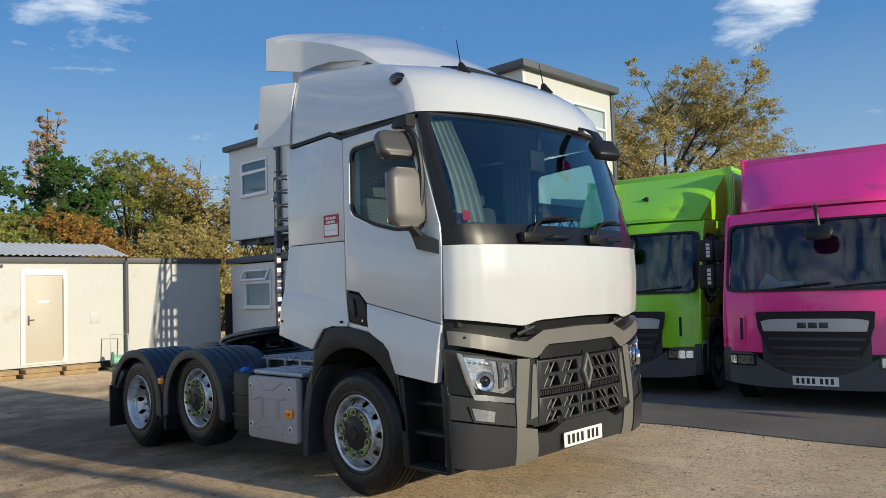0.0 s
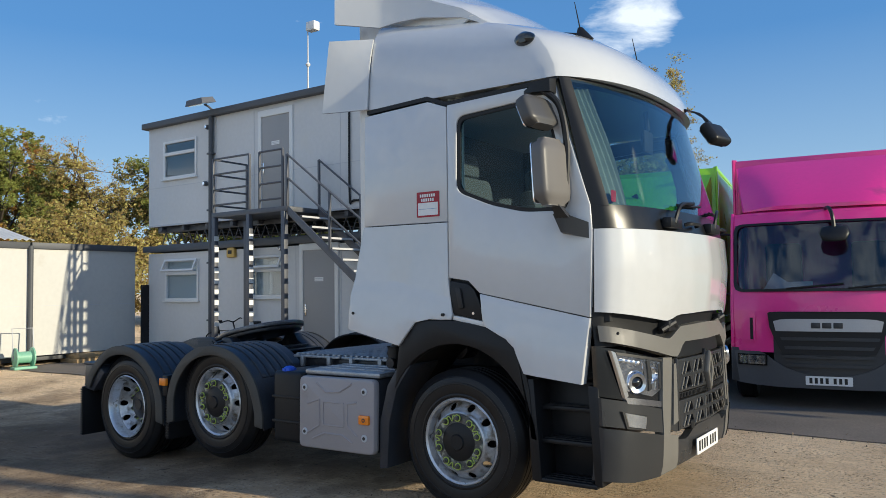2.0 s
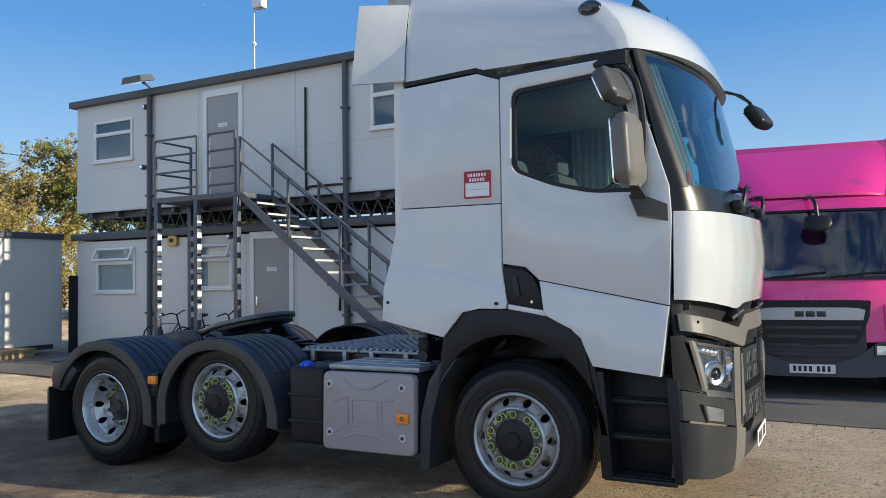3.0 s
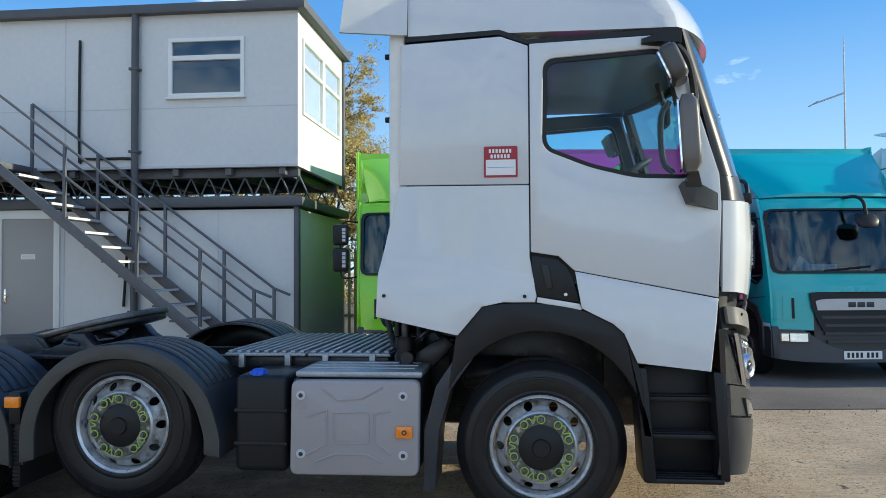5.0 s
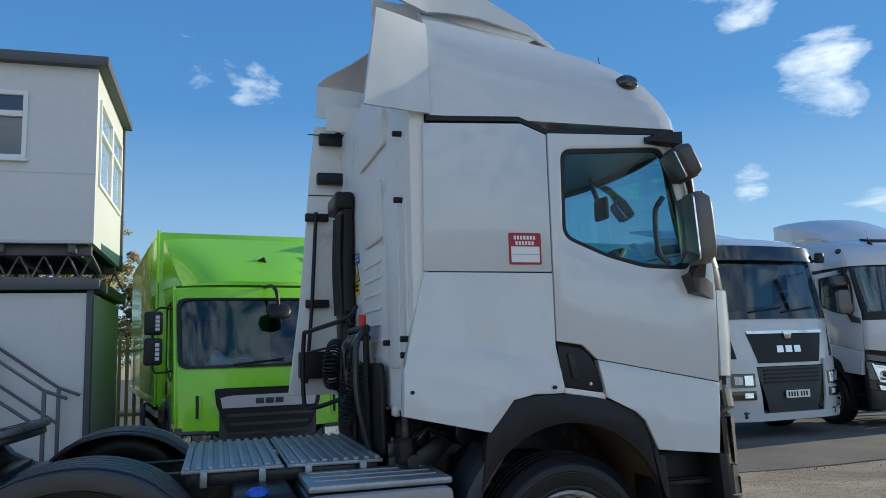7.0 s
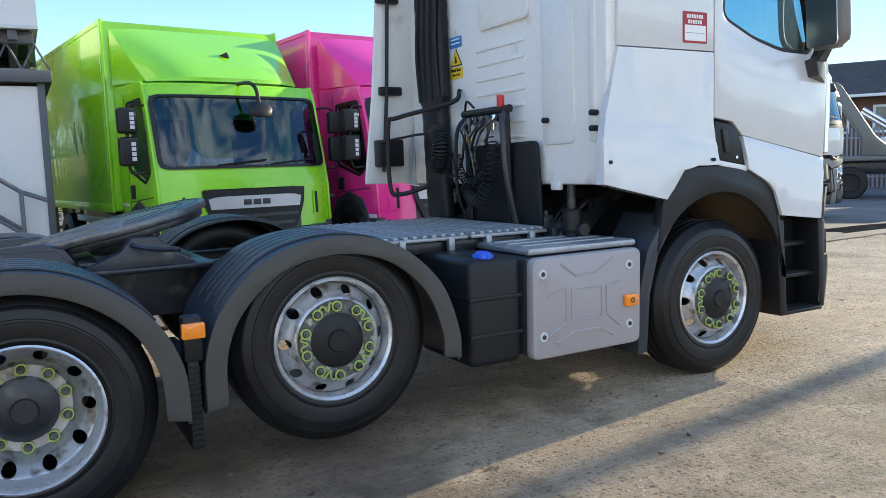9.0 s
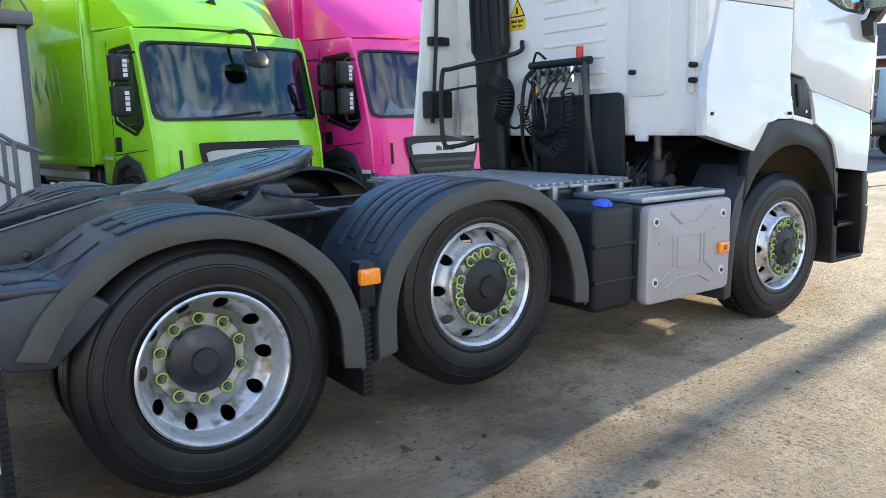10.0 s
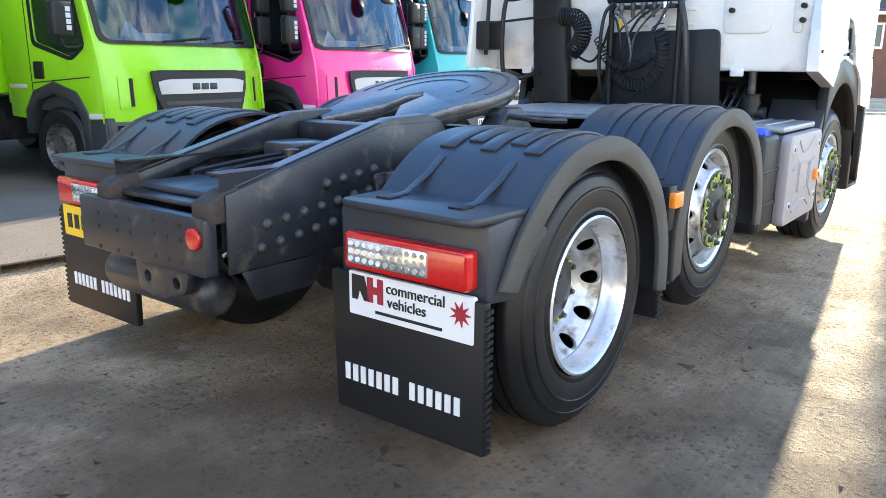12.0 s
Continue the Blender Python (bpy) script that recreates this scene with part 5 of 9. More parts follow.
# -- chassis
for y in (0.92, 1.58):
    rail = part("chassis_rail", join(box(-4.90, 0.95, y - 0.004, y + 0.004, 0.66, 0.93), box(-4.90, 0.95, *((y, y + 0.07) if y < MID else (y - 0.07, y)), 0.922, 0.93), box(-4.90, 0.95, *((y, y + 0.07) if y < MID else (y - 0.07, y)), 0.66, 0.668)), CHASSIS, truck, "dark steel chassis rail")
    out = y - 0.034 if y < MID else y + 0.034
    for i in range(7):
        for row in range(3):
            if row == 2 and i < 3:
                continue
            x, z = -4.76 + 0.088 * i + 0.03 * row, 0.655 + 0.082 * row + 0.010 * i
            head = [(0.0, -0.018), (0.009, -0.017), (0.015, -0.012), (0.020, -0.003), (0.021, 0.004)]
            bolt = lathe(head if y < MID else [(r, -h) for r, h in head], "y", 12, (x, out, z))
            part("bolt", bolt, DOME, rail)
for x in (-4.55, -3.9, -2.9, -1.9, -0.9, 0.3):
    part("crossmember", box(x - 0.05, x + 0.05, 0.92, 1.58, 0.70, 0.88, 0.02), CHASSIS, truck)
for y0, y1 in ((0.90, 0.985), (1.515, 1.60)):
    ramp = plate([(-4.96, 0.77), (-4.96, 0.83), (-4.90, 0.86), (-4.04, 1.075), (-3.80, 1.085), (-3.70, 1.05), (-3.62, 0.93), (-4.5, 0.90)], "y", y0, y1, 0.010)
    rp = part("ramp", ramp, CHASSIS, truck, "scuffed black fifth-wheel ramp")
    part("ramp_wear", plate([(-4.86, 0.873), (-4.10, 1.063), (-4.10, 1.067), (-4.86, 0.877)], "y", y0 + 0.015, y1 - 0.02), GREASE, rp, "worn bare steel along the ramp")
    out = y0 - 0.012 if y0 < MID else y1 + 0.002
    part("ramp_end", plate([(-4.968, 0.765), (-4.968, 0.835), (-4.90, 0.868), (-4.84, 0.882), (-4.83, 0.80), (-4.88, 0.765)], "y", y0 - 0.003, y1 + 0.003, 0.004), RUSTY, rp, "rusty worn ramp end")
    brk = out - 0.022 if y0 < MID else out + 0.010
    part("bracket", plate([(-4.16, 0.66), (-4.02, 0.66), (-3.98, 0.74), (-4.03, 0.86), (-4.18, 0.86)], "y", brk, brk + 0.022, 0.006), DULL_STEEL, rp, "dull steel bracket")
    part("lower_plate", plate([(-4.86, 0.585), (-4.80, 0.47), (-4.55, 0.47), (-4.42, 0.585)], "y", brk + 0.006, brk + 0.016, 0.004), CHASSIS, rp)
    part("side_plate", plate([(-4.90, 0.58), (-4.90, 0.86), (-4.10, 1.05), (-3.75, 1.05), (-3.60, 0.90), (-3.70, 0.60)], "y", out, out + 0.010, 0.003), CHASSIS, rp)
part("cross_tube", box(-4.02, -3.90, 0.985, 1.515, 0.95, 1.04, 0.02), CHASSIS, truck)
part("valve_block", join(box(-4.32, -4.10, 1.20, 1.40, 0.88, 0.97, 0.015), cyl("z", (-4.40, 1.12, 0), 0.03, 0.88, 0.96, 12)), GREY_DK, truck)
for k in range(3):
    part("air_pipe", tube(bend([(-4.75, 1.05 + 0.12 * k, 0.89), (-4.5, 1.1 + 0.1 * k, 0.91), (-4.2, 1.06 + 0.1 * k, 0.93), (-3.95, 1.1 + 0.1 * k, 0.90)], 5), 0.011, 6), BLACK_PL, truck)
part("rear_crossmember", plate(rect(0.90, 1.72, 0.58, 0.79, 0.02), "x", -4.985, -4.93, 0.012), CHASSIS, truck, "black rear crossmember with bolts")
for y in (1.04, 1.12, 1.20, 1.36, 1.45, 1.58):
    for z in (0.62, 0.70, 0.75):
        part("bolt_hole", cyl("x", (-4.985, y, z - 0.02 * (y > 1.2)), 0.009, -0.002, 0.0, 10), BLACK_PR, truck)
part("reflector", cyl("x", (-4.985, 0.952, 0.717), 0.038, -0.014, 0.0, 20, 0.003), RED_LENS, truck, "round red reflector")
part("tow_bracket", plate(rounded([(1.02, 0.585), (1.36, 0.585), (1.34, 0.47), (1.22, 0.45), (1.04, 0.50)], 0.03), "x", -4.975, -4.945, 0.006, [ring_pts(0.022, 12, 0, (1.10, 0.53)), ring_pts(0.022, 12, 0, (1.28, 0.53))]), CHASSIS, truck)
part("air_tank", lathe([(0, 1.02), (0.055, 1.025), (0.08, 1.045), (0.09, 1.07), (0.09, 1.66), (0.08, 1.69), (0.055, 1.705), (0, 1.71)], "y", 22, (-4.84, 0, 0.47)), CHASSIS, truck, "black air tank under the rear crossmember")
part("chassis_cover", box(-4.92, -3.9, 0.985, 1.515, 0.80, 0.82, 0.008), CHASSIS, truck)
part("cover_panel", box(-4.86, -4.5, 1.02, 1.48, 0.82, 0.85, 0.015), GUARD, truck)
part("axle", tube([(-4.0, 0.3, 0.5), (-4.0, 2.2, 0.5)], 0.10, 14), CHASSIS, truck)
part("differential", lathe([(0, -0.2), (0.16, -0.16), (0.24, 0), (0.16, 0.16), (0, 0.2)], "y", 20, (-4.0, 1.25, 0.5)), CHASSIS, truck)
part("axle", tube([(-2.6, 0.2, 0.6), (-2.6, 2.3, 0.6)], 0.07, 12), CHASSIS, truck)
part("axle", tube([(0, 0.2, 0.5), (0, 2.3, 0.5)], 0.07, 12), CHASSIS, truck)
part("gearbox", box(-0.82, 0.9, 0.92, 1.58, 0.45, 1.2, 0.06), CHASSIS, truck)
for x in (-4.35, -3.65):
    for y in (0.72, 1.78):
        part("air_spring", cyl("z", (x, y, 0), 0.12, 0.45, 0.72, 18, 0.03), RUBBER, truck)

# -- fifth wheel
fifth = part("fifth_wheel_base", join(*[plate([(-3.66, 0.94), (-3.06, 0.94), (-3.22, 1.03), (-3.28, 1.10), (-3.40, 1.10), (-3.46, 1.03)], "y", a, b, 0.015) for a, b in ((0.74, 0.86), (1.64, 1.76))], box(-3.75, -3.0, 0.70, 1.80, 0.92, 0.95, 0.01), *[box(x - 0.05, x + 0.05, 0.80, 1.70, 0.95, 0.985, 0.01) for x in (-3.6, -3.15)]), CHASSIS, truck, "black fifth-wheel mounting")
outline = []
for i in range(41):
    a = radians(-128 + 256 * i / 40)
    outline.append((0.46 * math.cos(a), 0.46 * math.sin(a)))
outline = [(x * 0.95, y) for x, y in outline]
outline += [(-0.50, 0.30), (-0.56, 0.22), (-0.30, 0.05), (-0.12, 0.05), (-0.06, 0.0), (-0.12, -0.05), (-0.30, -0.05), (-0.56, -0.22), (-0.50, -0.30)]
top = plate(outline, "z", -0.045, 0.0, 0.01)
tilt = Matrix.Translation((-3.36, 1.25, 1.175)) @ Matrix.Rotation(radians(-13), 4, "Y")
part("coupling_plate", moved(top, tilt), GREASE, fifth, "greasy steel fifth-wheel coupling plate")
part("plate_skirt", moved(plate([(x * 0.93, y * 0.93) for x, y in outline], "z", -0.085, -0.04, 0.01), tilt), CHASSIS, fifth)
for r in (0.20, 0.31, 0.40):
    arc = [(r * math.cos(a), r * math.sin(a)) for a in [radians(-100 + 200 * k / 24) for k in range(25)]]
    part("grease_groove", moved(strip(arc, 0.014, "z", 0.0, 0.003), tilt), CHASSIS, fifth)
part("release_handle", tube(bend([(-3.45, 0.9, 1.08), (-3.35, 0.62, 1.05), (-3.2, 0.55, 1.04)], 5), 0.014, 6), CHASSIS, fifth)

# -- catwalk and boxes on the near side
for k, (x0, x1) in enumerate(((-2.12, -1.56), (-1.54, -0.98))):
    deck = part("catwalk", box(x0, x1, 0.50, 1.95, 0.975, 0.995, 0.004), ALU, truck, "ribbed aluminium catwalk plate")
    n = 9
    for i in range(n):
        x = x0 + 0.03 + (x1 - x0 - 0.06) * i / (n - 1)
        part("tread_rib", box(x - 0.016, x + 0.016, 0.52, 1.93, 0.992, 1.012, 0.006), ALU, deck)
    for x in (x0 + 0.12, x1 - 0.12):
        part("strap", box(x - 0.02, x + 0.02, 0.485, 0.52, 0.90, 0.99, 0.004), ALU, deck)
part("deck_support", box(-2.1, -1.0, 0.55, 0.62, 0.90, 0.972, 0.01), CHASSIS, truck)
locker = part("battery_box", box(-1.50, -0.72, 0.0, 0.62, 0.34, 0.90, 0.03), GUARD, truck, "battery box behind a mauve-grey moulded panel")
panel = plate(rounded([(-1.50, 0.33), (-0.72, 0.335), (-0.71, 0.90), (-1.49, 0.895)], 0.05), "y", -0.055, 0.02, 0.02)
cover = part("box_panel", panel, MAUVE, locker, "mauve-grey moulded panel with four bolts")
part("embossing", plate(rect(-1.235, -1.01, 0.52, 0.71, 0.015), "y", -0.061, -0.05, 0.004, [rect(-1.225, -1.02, 0.53, 0.70, 0.012)]), MAUVE, cover)
for line in ([(-1.30, 0.85), (-1.20, 0.78), (-1.06, 0.79), (-0.93, 0.86)], [(-1.40, 0.68), (-1.27, 0.72), (-1.27, 0.52), (-1.40, 0.45)], [(-0.88, 0.72), (-0.98, 0.70), (-0.98, 0.54), (-0.88, 0.46)], [(-1.34, 0.41), (-1.22, 0.46), (-1.03, 0.46), (-0.93, 0.41)]):
    part("embossing", tube([(x, -0.054, z) for x, z in line], 0.009, 6), MAUVE, cover)
for x in (-1.428, -0.810):
    for z in (0.458, 0.806):
        part("bolt", lathe([(0, -0.066), (0.012, -0.066), (0.014, -0.061)], "y", 16, (x, 0, z)), GREY_DK, part("washer", lathe([(0.012, -0.062), (0.026, -0.061), (0.029, -0.056), (0.030, -0.05)], "y", 20, (x, 0, z)), GREY_PR, cover))
lens = part("side_marker", plate(rect(-0.852, -0.752, 0.562, 0.632, 0.012), "y", -0.078, -0.05, 0.008), AMBER, cover, "amber side marker lamp")
part("bulb_ring", lathe([(0.008, -0.080), (0.016, -0.080), (0.016, -0.077), (0.008, -0.077)], "y", 14, (-0.80, 0, 0.597)), GREY_DK, lens)
lid = part("box_lid", box(-1.48, -0.70, 0.0, 0.55, 0.905, 0.945, 0.015), ALU, locker, "worn ribbed metal box lid")
for y in (0.12, 0.26, 0.40):
    part("lid_rib", box(-1.44, -0.76, y, y + 0.03, 0.943, 0.953, 0.004), ALU, lid)
tank = part("fluid_tank", box(-1.86, -1.53, 0.0, 0.60, 0.33, 0.915, 0.04, 3), BLACK_PL, truck, "black plastic tank with a blue cap")
for z in (0.50, 0.70):
    part("tank_band", box(-1.862, -1.528, -0.006, 0.60, z - 0.012, z + 0.012, 0.005), BLACK_PL, tank)
cap = part("filler_cap", lathe([(0, 0.046), (0.025, 0.044), (0.044, 0.034), (0.052, 0.016), (0.052, 0.0)], "z", 20, (-1.73, 0.07, 0.905)), BLUE_PL, tank, "blue filler cap")
for k in range(8):
    a = 2 * math.pi * k / 8
    part("cap_grip", cyl("z", (-1.73 + 0.05 * math.cos(a), 0.07 + 0.05 * math.sin(a), 0), 0.008, 0.908, 0.932, 8, 0.003), BLUE_PL, cap)

# -- wheels
for flip in (False, True):
    y = WIDE if flip else 0.0
    build_wheel_parts(truck, 0.0, y, 0.505, False, flip)
    build_wheel_parts(truck, -2.60, y, 0.595, False, flip)
    build_wheel_parts(truck, -3.935, y - 0.02 if not flip else y + 0.02, 0.455, True, flip, 0.515)

# -- mudguards over the rear wheels
ARC_MID = [(-3.235, 0.36), (-3.225, 0.62), (-3.13, 0.84), (-2.90, 1.035), (-2.58, 1.10), (-2.28, 1.03), (-2.05, 0.83), (-1.95, 0.58), (-1.94, 0.42)]
ARC_REAR = [(-4.62, 0.66), (-4.50, 0.84), (-4.25, 1.03), (-3.95, 1.085), (-3.68, 1.02), (-3.45, 0.85), (-3.33, 0.62), (-3.31, 0.37)]
for side in (0, 1):
    kept = set(bpy.data.objects)
    g = build_guard(truck, -2.6, 0.52, ARC_MID, "mudguard")
    flap = part("mud_flap", plate(rect(-3.30, -3.25, 0.20, 0.60), "y", 0.0, 0.58, 0.004), BLACK_PL, g)
    for k in range(14):
        part("flap_tooth", box(-3.30, -3.25, -0.008, 0.0, 0.22 + 0.026 * k, 0.234 + 0.026 * k), BLACK_PL, flap)
    for k, y in enumerate((0.06, 0.10, 0.14)):
        part("print_bar", box(-3.304, -3.30, y, y + 0.026, 0.34, 0.39), WHITE_PR, flap)
    join_lamp = part("side_marker", plate(rect(-3.325, -3.225, 0.705, 0.775, 0.012), "y", -0.062, -0.03, 0.008), AMBER, g, "amber side marker lamp")
    part("marker_bracket", box(-3.315, -3.235, -0.032, 0.05, 0.60, 0.80, 0.01), BLACK_PL, g)
    r = build_guard(truck, -4.0, 0.50, ARC_REAR, "mudguard", True)
    tail = plate([(-4.66, 0.62), (-4.66, 0.865), (-4.42, 0.885), (-4.30, 0.80), (-4.50, 0.60)], "y", -0.015, 0.60, 0.02)
    part("guard_tail", tail, GUARD, r, "dark plastic mudguard tail shelf")
    part("tail_lid", plate(rounded([(-4.73, 0.0), (-4.40, -0.02), (-4.40, 0.58), (-4.70, 0.57)], 0.05), "z", 0.865, 0.893, 0.010), GUARD, r)
    for y in (0.14, 0.44):
        latch = part("latch", strip([(-4.58, 0.892), (-4.50, 0.900), (-4.38, 0.955), (-4.30, 1.008)], 0.007, "y", y - 0.016, y + 0.016, 0.003), GUARD, r)
        part("clip", box(-4.62, -4.56, y - 0.03, y + 0.03, 0.890, 0.900, 0.003), BLACK_PL, latch)
    lamp = part("tail_lamp", plate(rect(0.02, 0.53, 0.665, 0.79, 0.018), "x", -4.715, -4.655, 0.012), RED_LENS, r, "red tail lamp with clear dotted section")
    part("clear_section", plate(rect(0.17, 0.51, 0.685, 0.77, 0.008), "x", -4.720, -4.712, 0.003), CLEAR_LENS, lamp)
    for i in range(11):
        for j in range(3):
            part("lamp_dot", cyl("x", (0, 0.188 + 0.0305 * i, 0.702 + 0.026 * j), 0.0095, -4.723, -4.718, 8), WHITE_PR if i > 5 else STEEL, lamp)
    board = part("dealer_plate", plate(rect(0.04, 0.56, 0.50, 0.65, 0.008), "x", -4.692, -4.675), WHITE_PR, r, "white dealer plate with printed lettering")
    if side == 0:
        part("print", lettering("commercial", 0.052, Matrix.Translation((-4.694, 0.27, 0.600)) @ turn_back), BLACK_PR, board)
        part("print", lettering("vehicles", 0.052, Matrix.Translation((-4.694, 0.305, 0.553)) @ turn_back), BLACK_PR, board)
        part("print_mark", plate([(0.545, 0.555), (0.545, 0.64), (0.49, 0.64), (0.48, 0.61), (0.465, 0.555), (0.49, 0.555), (0.51, 0.59), (0.52, 0.555)], "x", -4.695, -4.692), BLACK_PR, board)
        part("print_mark", plate([(0.405, 0.555), (0.405, 0.64), (0.43, 0.64), (0.43, 0.61), (0.45, 0.61), (0.45, 0.64), (0.475, 0.64), (0.475, 0.555), (0.45, 0.555), (0.45, 0.585), (0.43, 0.585), (0.43, 0.555)], "x", -4.695, -4.6921), RED_PR, board)
        part("print_bar", box(-4.694, -4.692, 0.16, 0.44, 0.520, 0.530), BLACK_PR, board)
        splat = [(0.09 + (0.042 if i % 2 else 0.018) * math.cos(i * math.pi / 9), 0.59 + (0.042 if i % 2 else 0.018) * math.sin(i * math.pi / 9)) for i in range(18)]
        part("print_mark", plate(splat, "x", -4.695, -4.692), RED_PR, board)
    else:
        board.data.materials[0] = YELLOW_PR
        for k in range(7):
            part("print_bar", box(-4.695, -4.692, 0.08 + 0.065 * k, 0.12 + 0.065 * k, 0.54, 0.61), BLACK_PR, board)
    for ob in (board, *board.children_recursive):
        ob.data.transform(Matrix.Translation((0, -0.03, 0)))
    rear_flap = part("mud_flap", plate(rounded([(-0.03, 0.64), (-0.03, 0.14), (0.60, 0.14), (0.62, 0.64)], 0.01), "x", -4.69, -4.66, 0.006), BLACK_PL, r, "black mud flap with white lettering band")
    for k in range(20):
        part("flap_tooth", box(-4.69, -4.66, -0.04, -0.03, 0.15 + 0.024 * k, 0.163 + 0.024 * k), BLACK_PL, rear_flap)
    y = 0.555
    for k in range(14):
        if k != 7:
            part("print_bar", box(-4.694, -4.69, y - 0.022, y, 0.255, 0.315), WHITE_PR, rear_flap)
        y -= 0.0365
    for ob in [o for o in bpy.data.objects if o not in kept and (o is r or o in r.children_recursive)]:
        ob.data.transform(Matrix.Translation((0.01, 0, -0.03)))
    if side:
        flipper = Matrix.Translation((0, WIDE, 0)) @ Matrix.Diagonal((1, -1, 1, 1))
        for ob in [o for o in bpy.data.objects if o not in kept]:
            ob.data.transform(flipper)
            ob.data.flip_normals()

# ---- ground ----
def ground_material():
    """Worn exposed-aggregate concrete: stones, brush marks, pale scuffs, brown stains and darker patches."""
    m = bpy.data.materials.new("worn_concrete")
    m.use_nodes = True
    n, l = m.node_tree.nodes, m.node_tree.links
    p = n["Principled BSDF"]
    tc = n.new("ShaderNodeTexCoord")

    def tex(scale, detail=6.0, rough=0.55, stretch=None, warp=0.0):
        t = n.new("ShaderNodeTexNoise")
        t.inputs["Scale"].default_value, t.inputs["Detail"].default_value = scale, detail
        t.inputs["Roughness"].default_value, t.inputs["Distortion"].default_value = rough, warp
        src = tc.outputs["Object"]
        if stretch:
            mp = n.new("ShaderNodeMapping")
            mp.inputs["Scale"].default_value, mp.inputs["Rotation"].default_value = stretch, (0, 0, radians(6))
            l.new(src, mp.inputs["Vector"])
            src = mp.outputs["Vector"]
        l.new(src, t.inputs["Vector"])
        return t.outputs["Fac"]

    def span(value, a, b, lo=0.0, hi=1.0):
        r = n.new("ShaderNodeMapRange")
        r.inputs["From Min"].default_value, r.inputs["From Max"].default_value = a, b
        r.inputs["To Min"].default_value, r.inputs["To Max"].default_value = lo, hi
        l.new(value, r.inputs["Value"])
        return r.outputs["Result"]

    def blend(fac, a, b, mode="MIX"):
        x = n.new("ShaderNodeMix")
        x.data_type, x.blend_type = "RGBA", mode
        for key, v in (("Factor", fac), ("A", a), ("B", b)):
            if isinstance(v, tuple):
                x.inputs[key].default_value = (*v, 1)
            elif isinstance(v, float):
                x.inputs[key].default_value = v
            else:
                l.new(v, x.inputs[key])
        return x.outputs["Result"]

    def calc(op, a, b):
        x = n.new("ShaderNodeMath")
        x.operation = op
        for i, v in enumerate((a, b)):
            if isinstance(v, float):
                x.inputs[i].default_value = v
            else:
                l.new(v, x.inputs[i])
        return x.outputs[0]

    tan = blend(span(tex(0.9, 8, 0.65), 0.32, 0.68), (0.66, 0.48, 0.30), (0.90, 0.71, 0.485))
    stones = n.new("ShaderNodeTexVoronoi")
    stones.inputs["Scale"].default_value, stones.inputs["Randomness"].default_value = 34, 1.0
    jog = n.new("ShaderNodeTexNoise")
    jog.inputs["Scale"].default_value, jog.inputs["Detail"].default_value = 70, 3
    l.new(tc.outputs["Object"], jog.inputs["Vector"])
    jig = n.new("ShaderNodeVectorMath")
    jig.operation = "MULTIPLY_ADD"
    jig.inputs[1].default_value = (0.035, 0.035, 0.035)
    l.new(jog.outputs["Color"], jig.inputs[0])
    l.new(tc.outputs["Object"], jig.inputs[2])
    l.new(jig.outputs["Vector"], stones.inputs["Vector"])
    grey = n.new("ShaderNodeRGBToBW")
    l.new(stones.outputs["Color"], grey.inputs["Color"])
    stone_col = blend(span(grey.outputs["Val"], 0.2, 0.8), (0.22, 0.155, 0.10), (0.90, 0.77, 0.60))
    shown = calc("MULTIPLY", span(stones.outputs["Distance"], 0.46, 0.24), span(tex(2.2, 5), 0.32, 0.58, 0.25, 0.95))
    col = blend(shown, tan, stone_col)
    brush = span(tex(9.0, 4, 0.6, (0.35, 5.0, 1.0), 0.4), 0.35, 0.65, 0.88, 1.12)
    col = blend(1.0, col, brush, "MULTIPLY")
    stain = span(tex(0.42, 9, 0.62, None, 0.5), 0.50, 0.60)
    col = blend(calc("MULTIPLY", stain, 0.36), col, (0.15, 0.112, 0.08))
    # a ragged darker brown patch behind and beside the tractor unit
    def spread(centre, scale):
        away = n.new("ShaderNodeVectorMath")
        away.operation = "SUBTRACT"
        away.inputs[1].default_value = centre
        l.new(tc.outputs["Object"], away.inputs[0])
        flat = n.new("ShaderNodeVectorMath")
        flat.operation = "MULTIPLY"
        flat.inputs[1].default_value = scale
        l.new(away.outputs["Vector"], flat.inputs[0])
        size = n.new("ShaderNodeVectorMath")
        size.operation = "LENGTH"
        l.new(flat.outputs["Vector"], size.inputs[0])
        return calc("ADD", size.outputs["Value"], calc("MULTIPLY", tex(1.1, 9, 0.68, None, 0.15), 1.7))

    reach = spread((-5.6, -1.2, 0), (0.165, 0.21, 0.0))
    brown_patch = span(reach, 2.2, 1.5)
    col = blend(calc("MULTIPLY", brown_patch, 0.36), col, (0.21, 0.135, 0.080))
    # darker, slightly smoother blotches inside that patch
    dark_mottle = calc("MULTIPLY", brown_patch, span(tex(0.95, 10, 0.66, None, 0.15), 0.46, 0.55))
    col = blend(calc("MULTIPLY", dark_mottle, 0.50), col, (0.075, 0.048, 0.032))
    # a smaller, darker brown patch round the tractor unit's rear end
    rear_patch = span(spread((-4.9, 0.1, 0), (0.36, 0.62, 0.0)), 2.05, 1.35)
    col = blend(calc("MULTIPLY", rear_patch, 0.62), col, (0.10, 0.066, 0.044))
    pits = span(tex(16.0, 4, 0.6, None, 0.3), 0.40, 0.30)
    col = blend(calc("MULTIPLY", pits, 0.35), col, (0.24, 0.17, 0.115))
    scuff = calc("MULTIPLY", span(tex(3.4, 9, 0.72, None, 0.8), 0.60, 0.68), span(tex(0.7, 3), 0.42, 0.58))
    col = blend(calc("MULTIPLY", scuff, 0.5), col, (0.52, 0.45, 0.37))
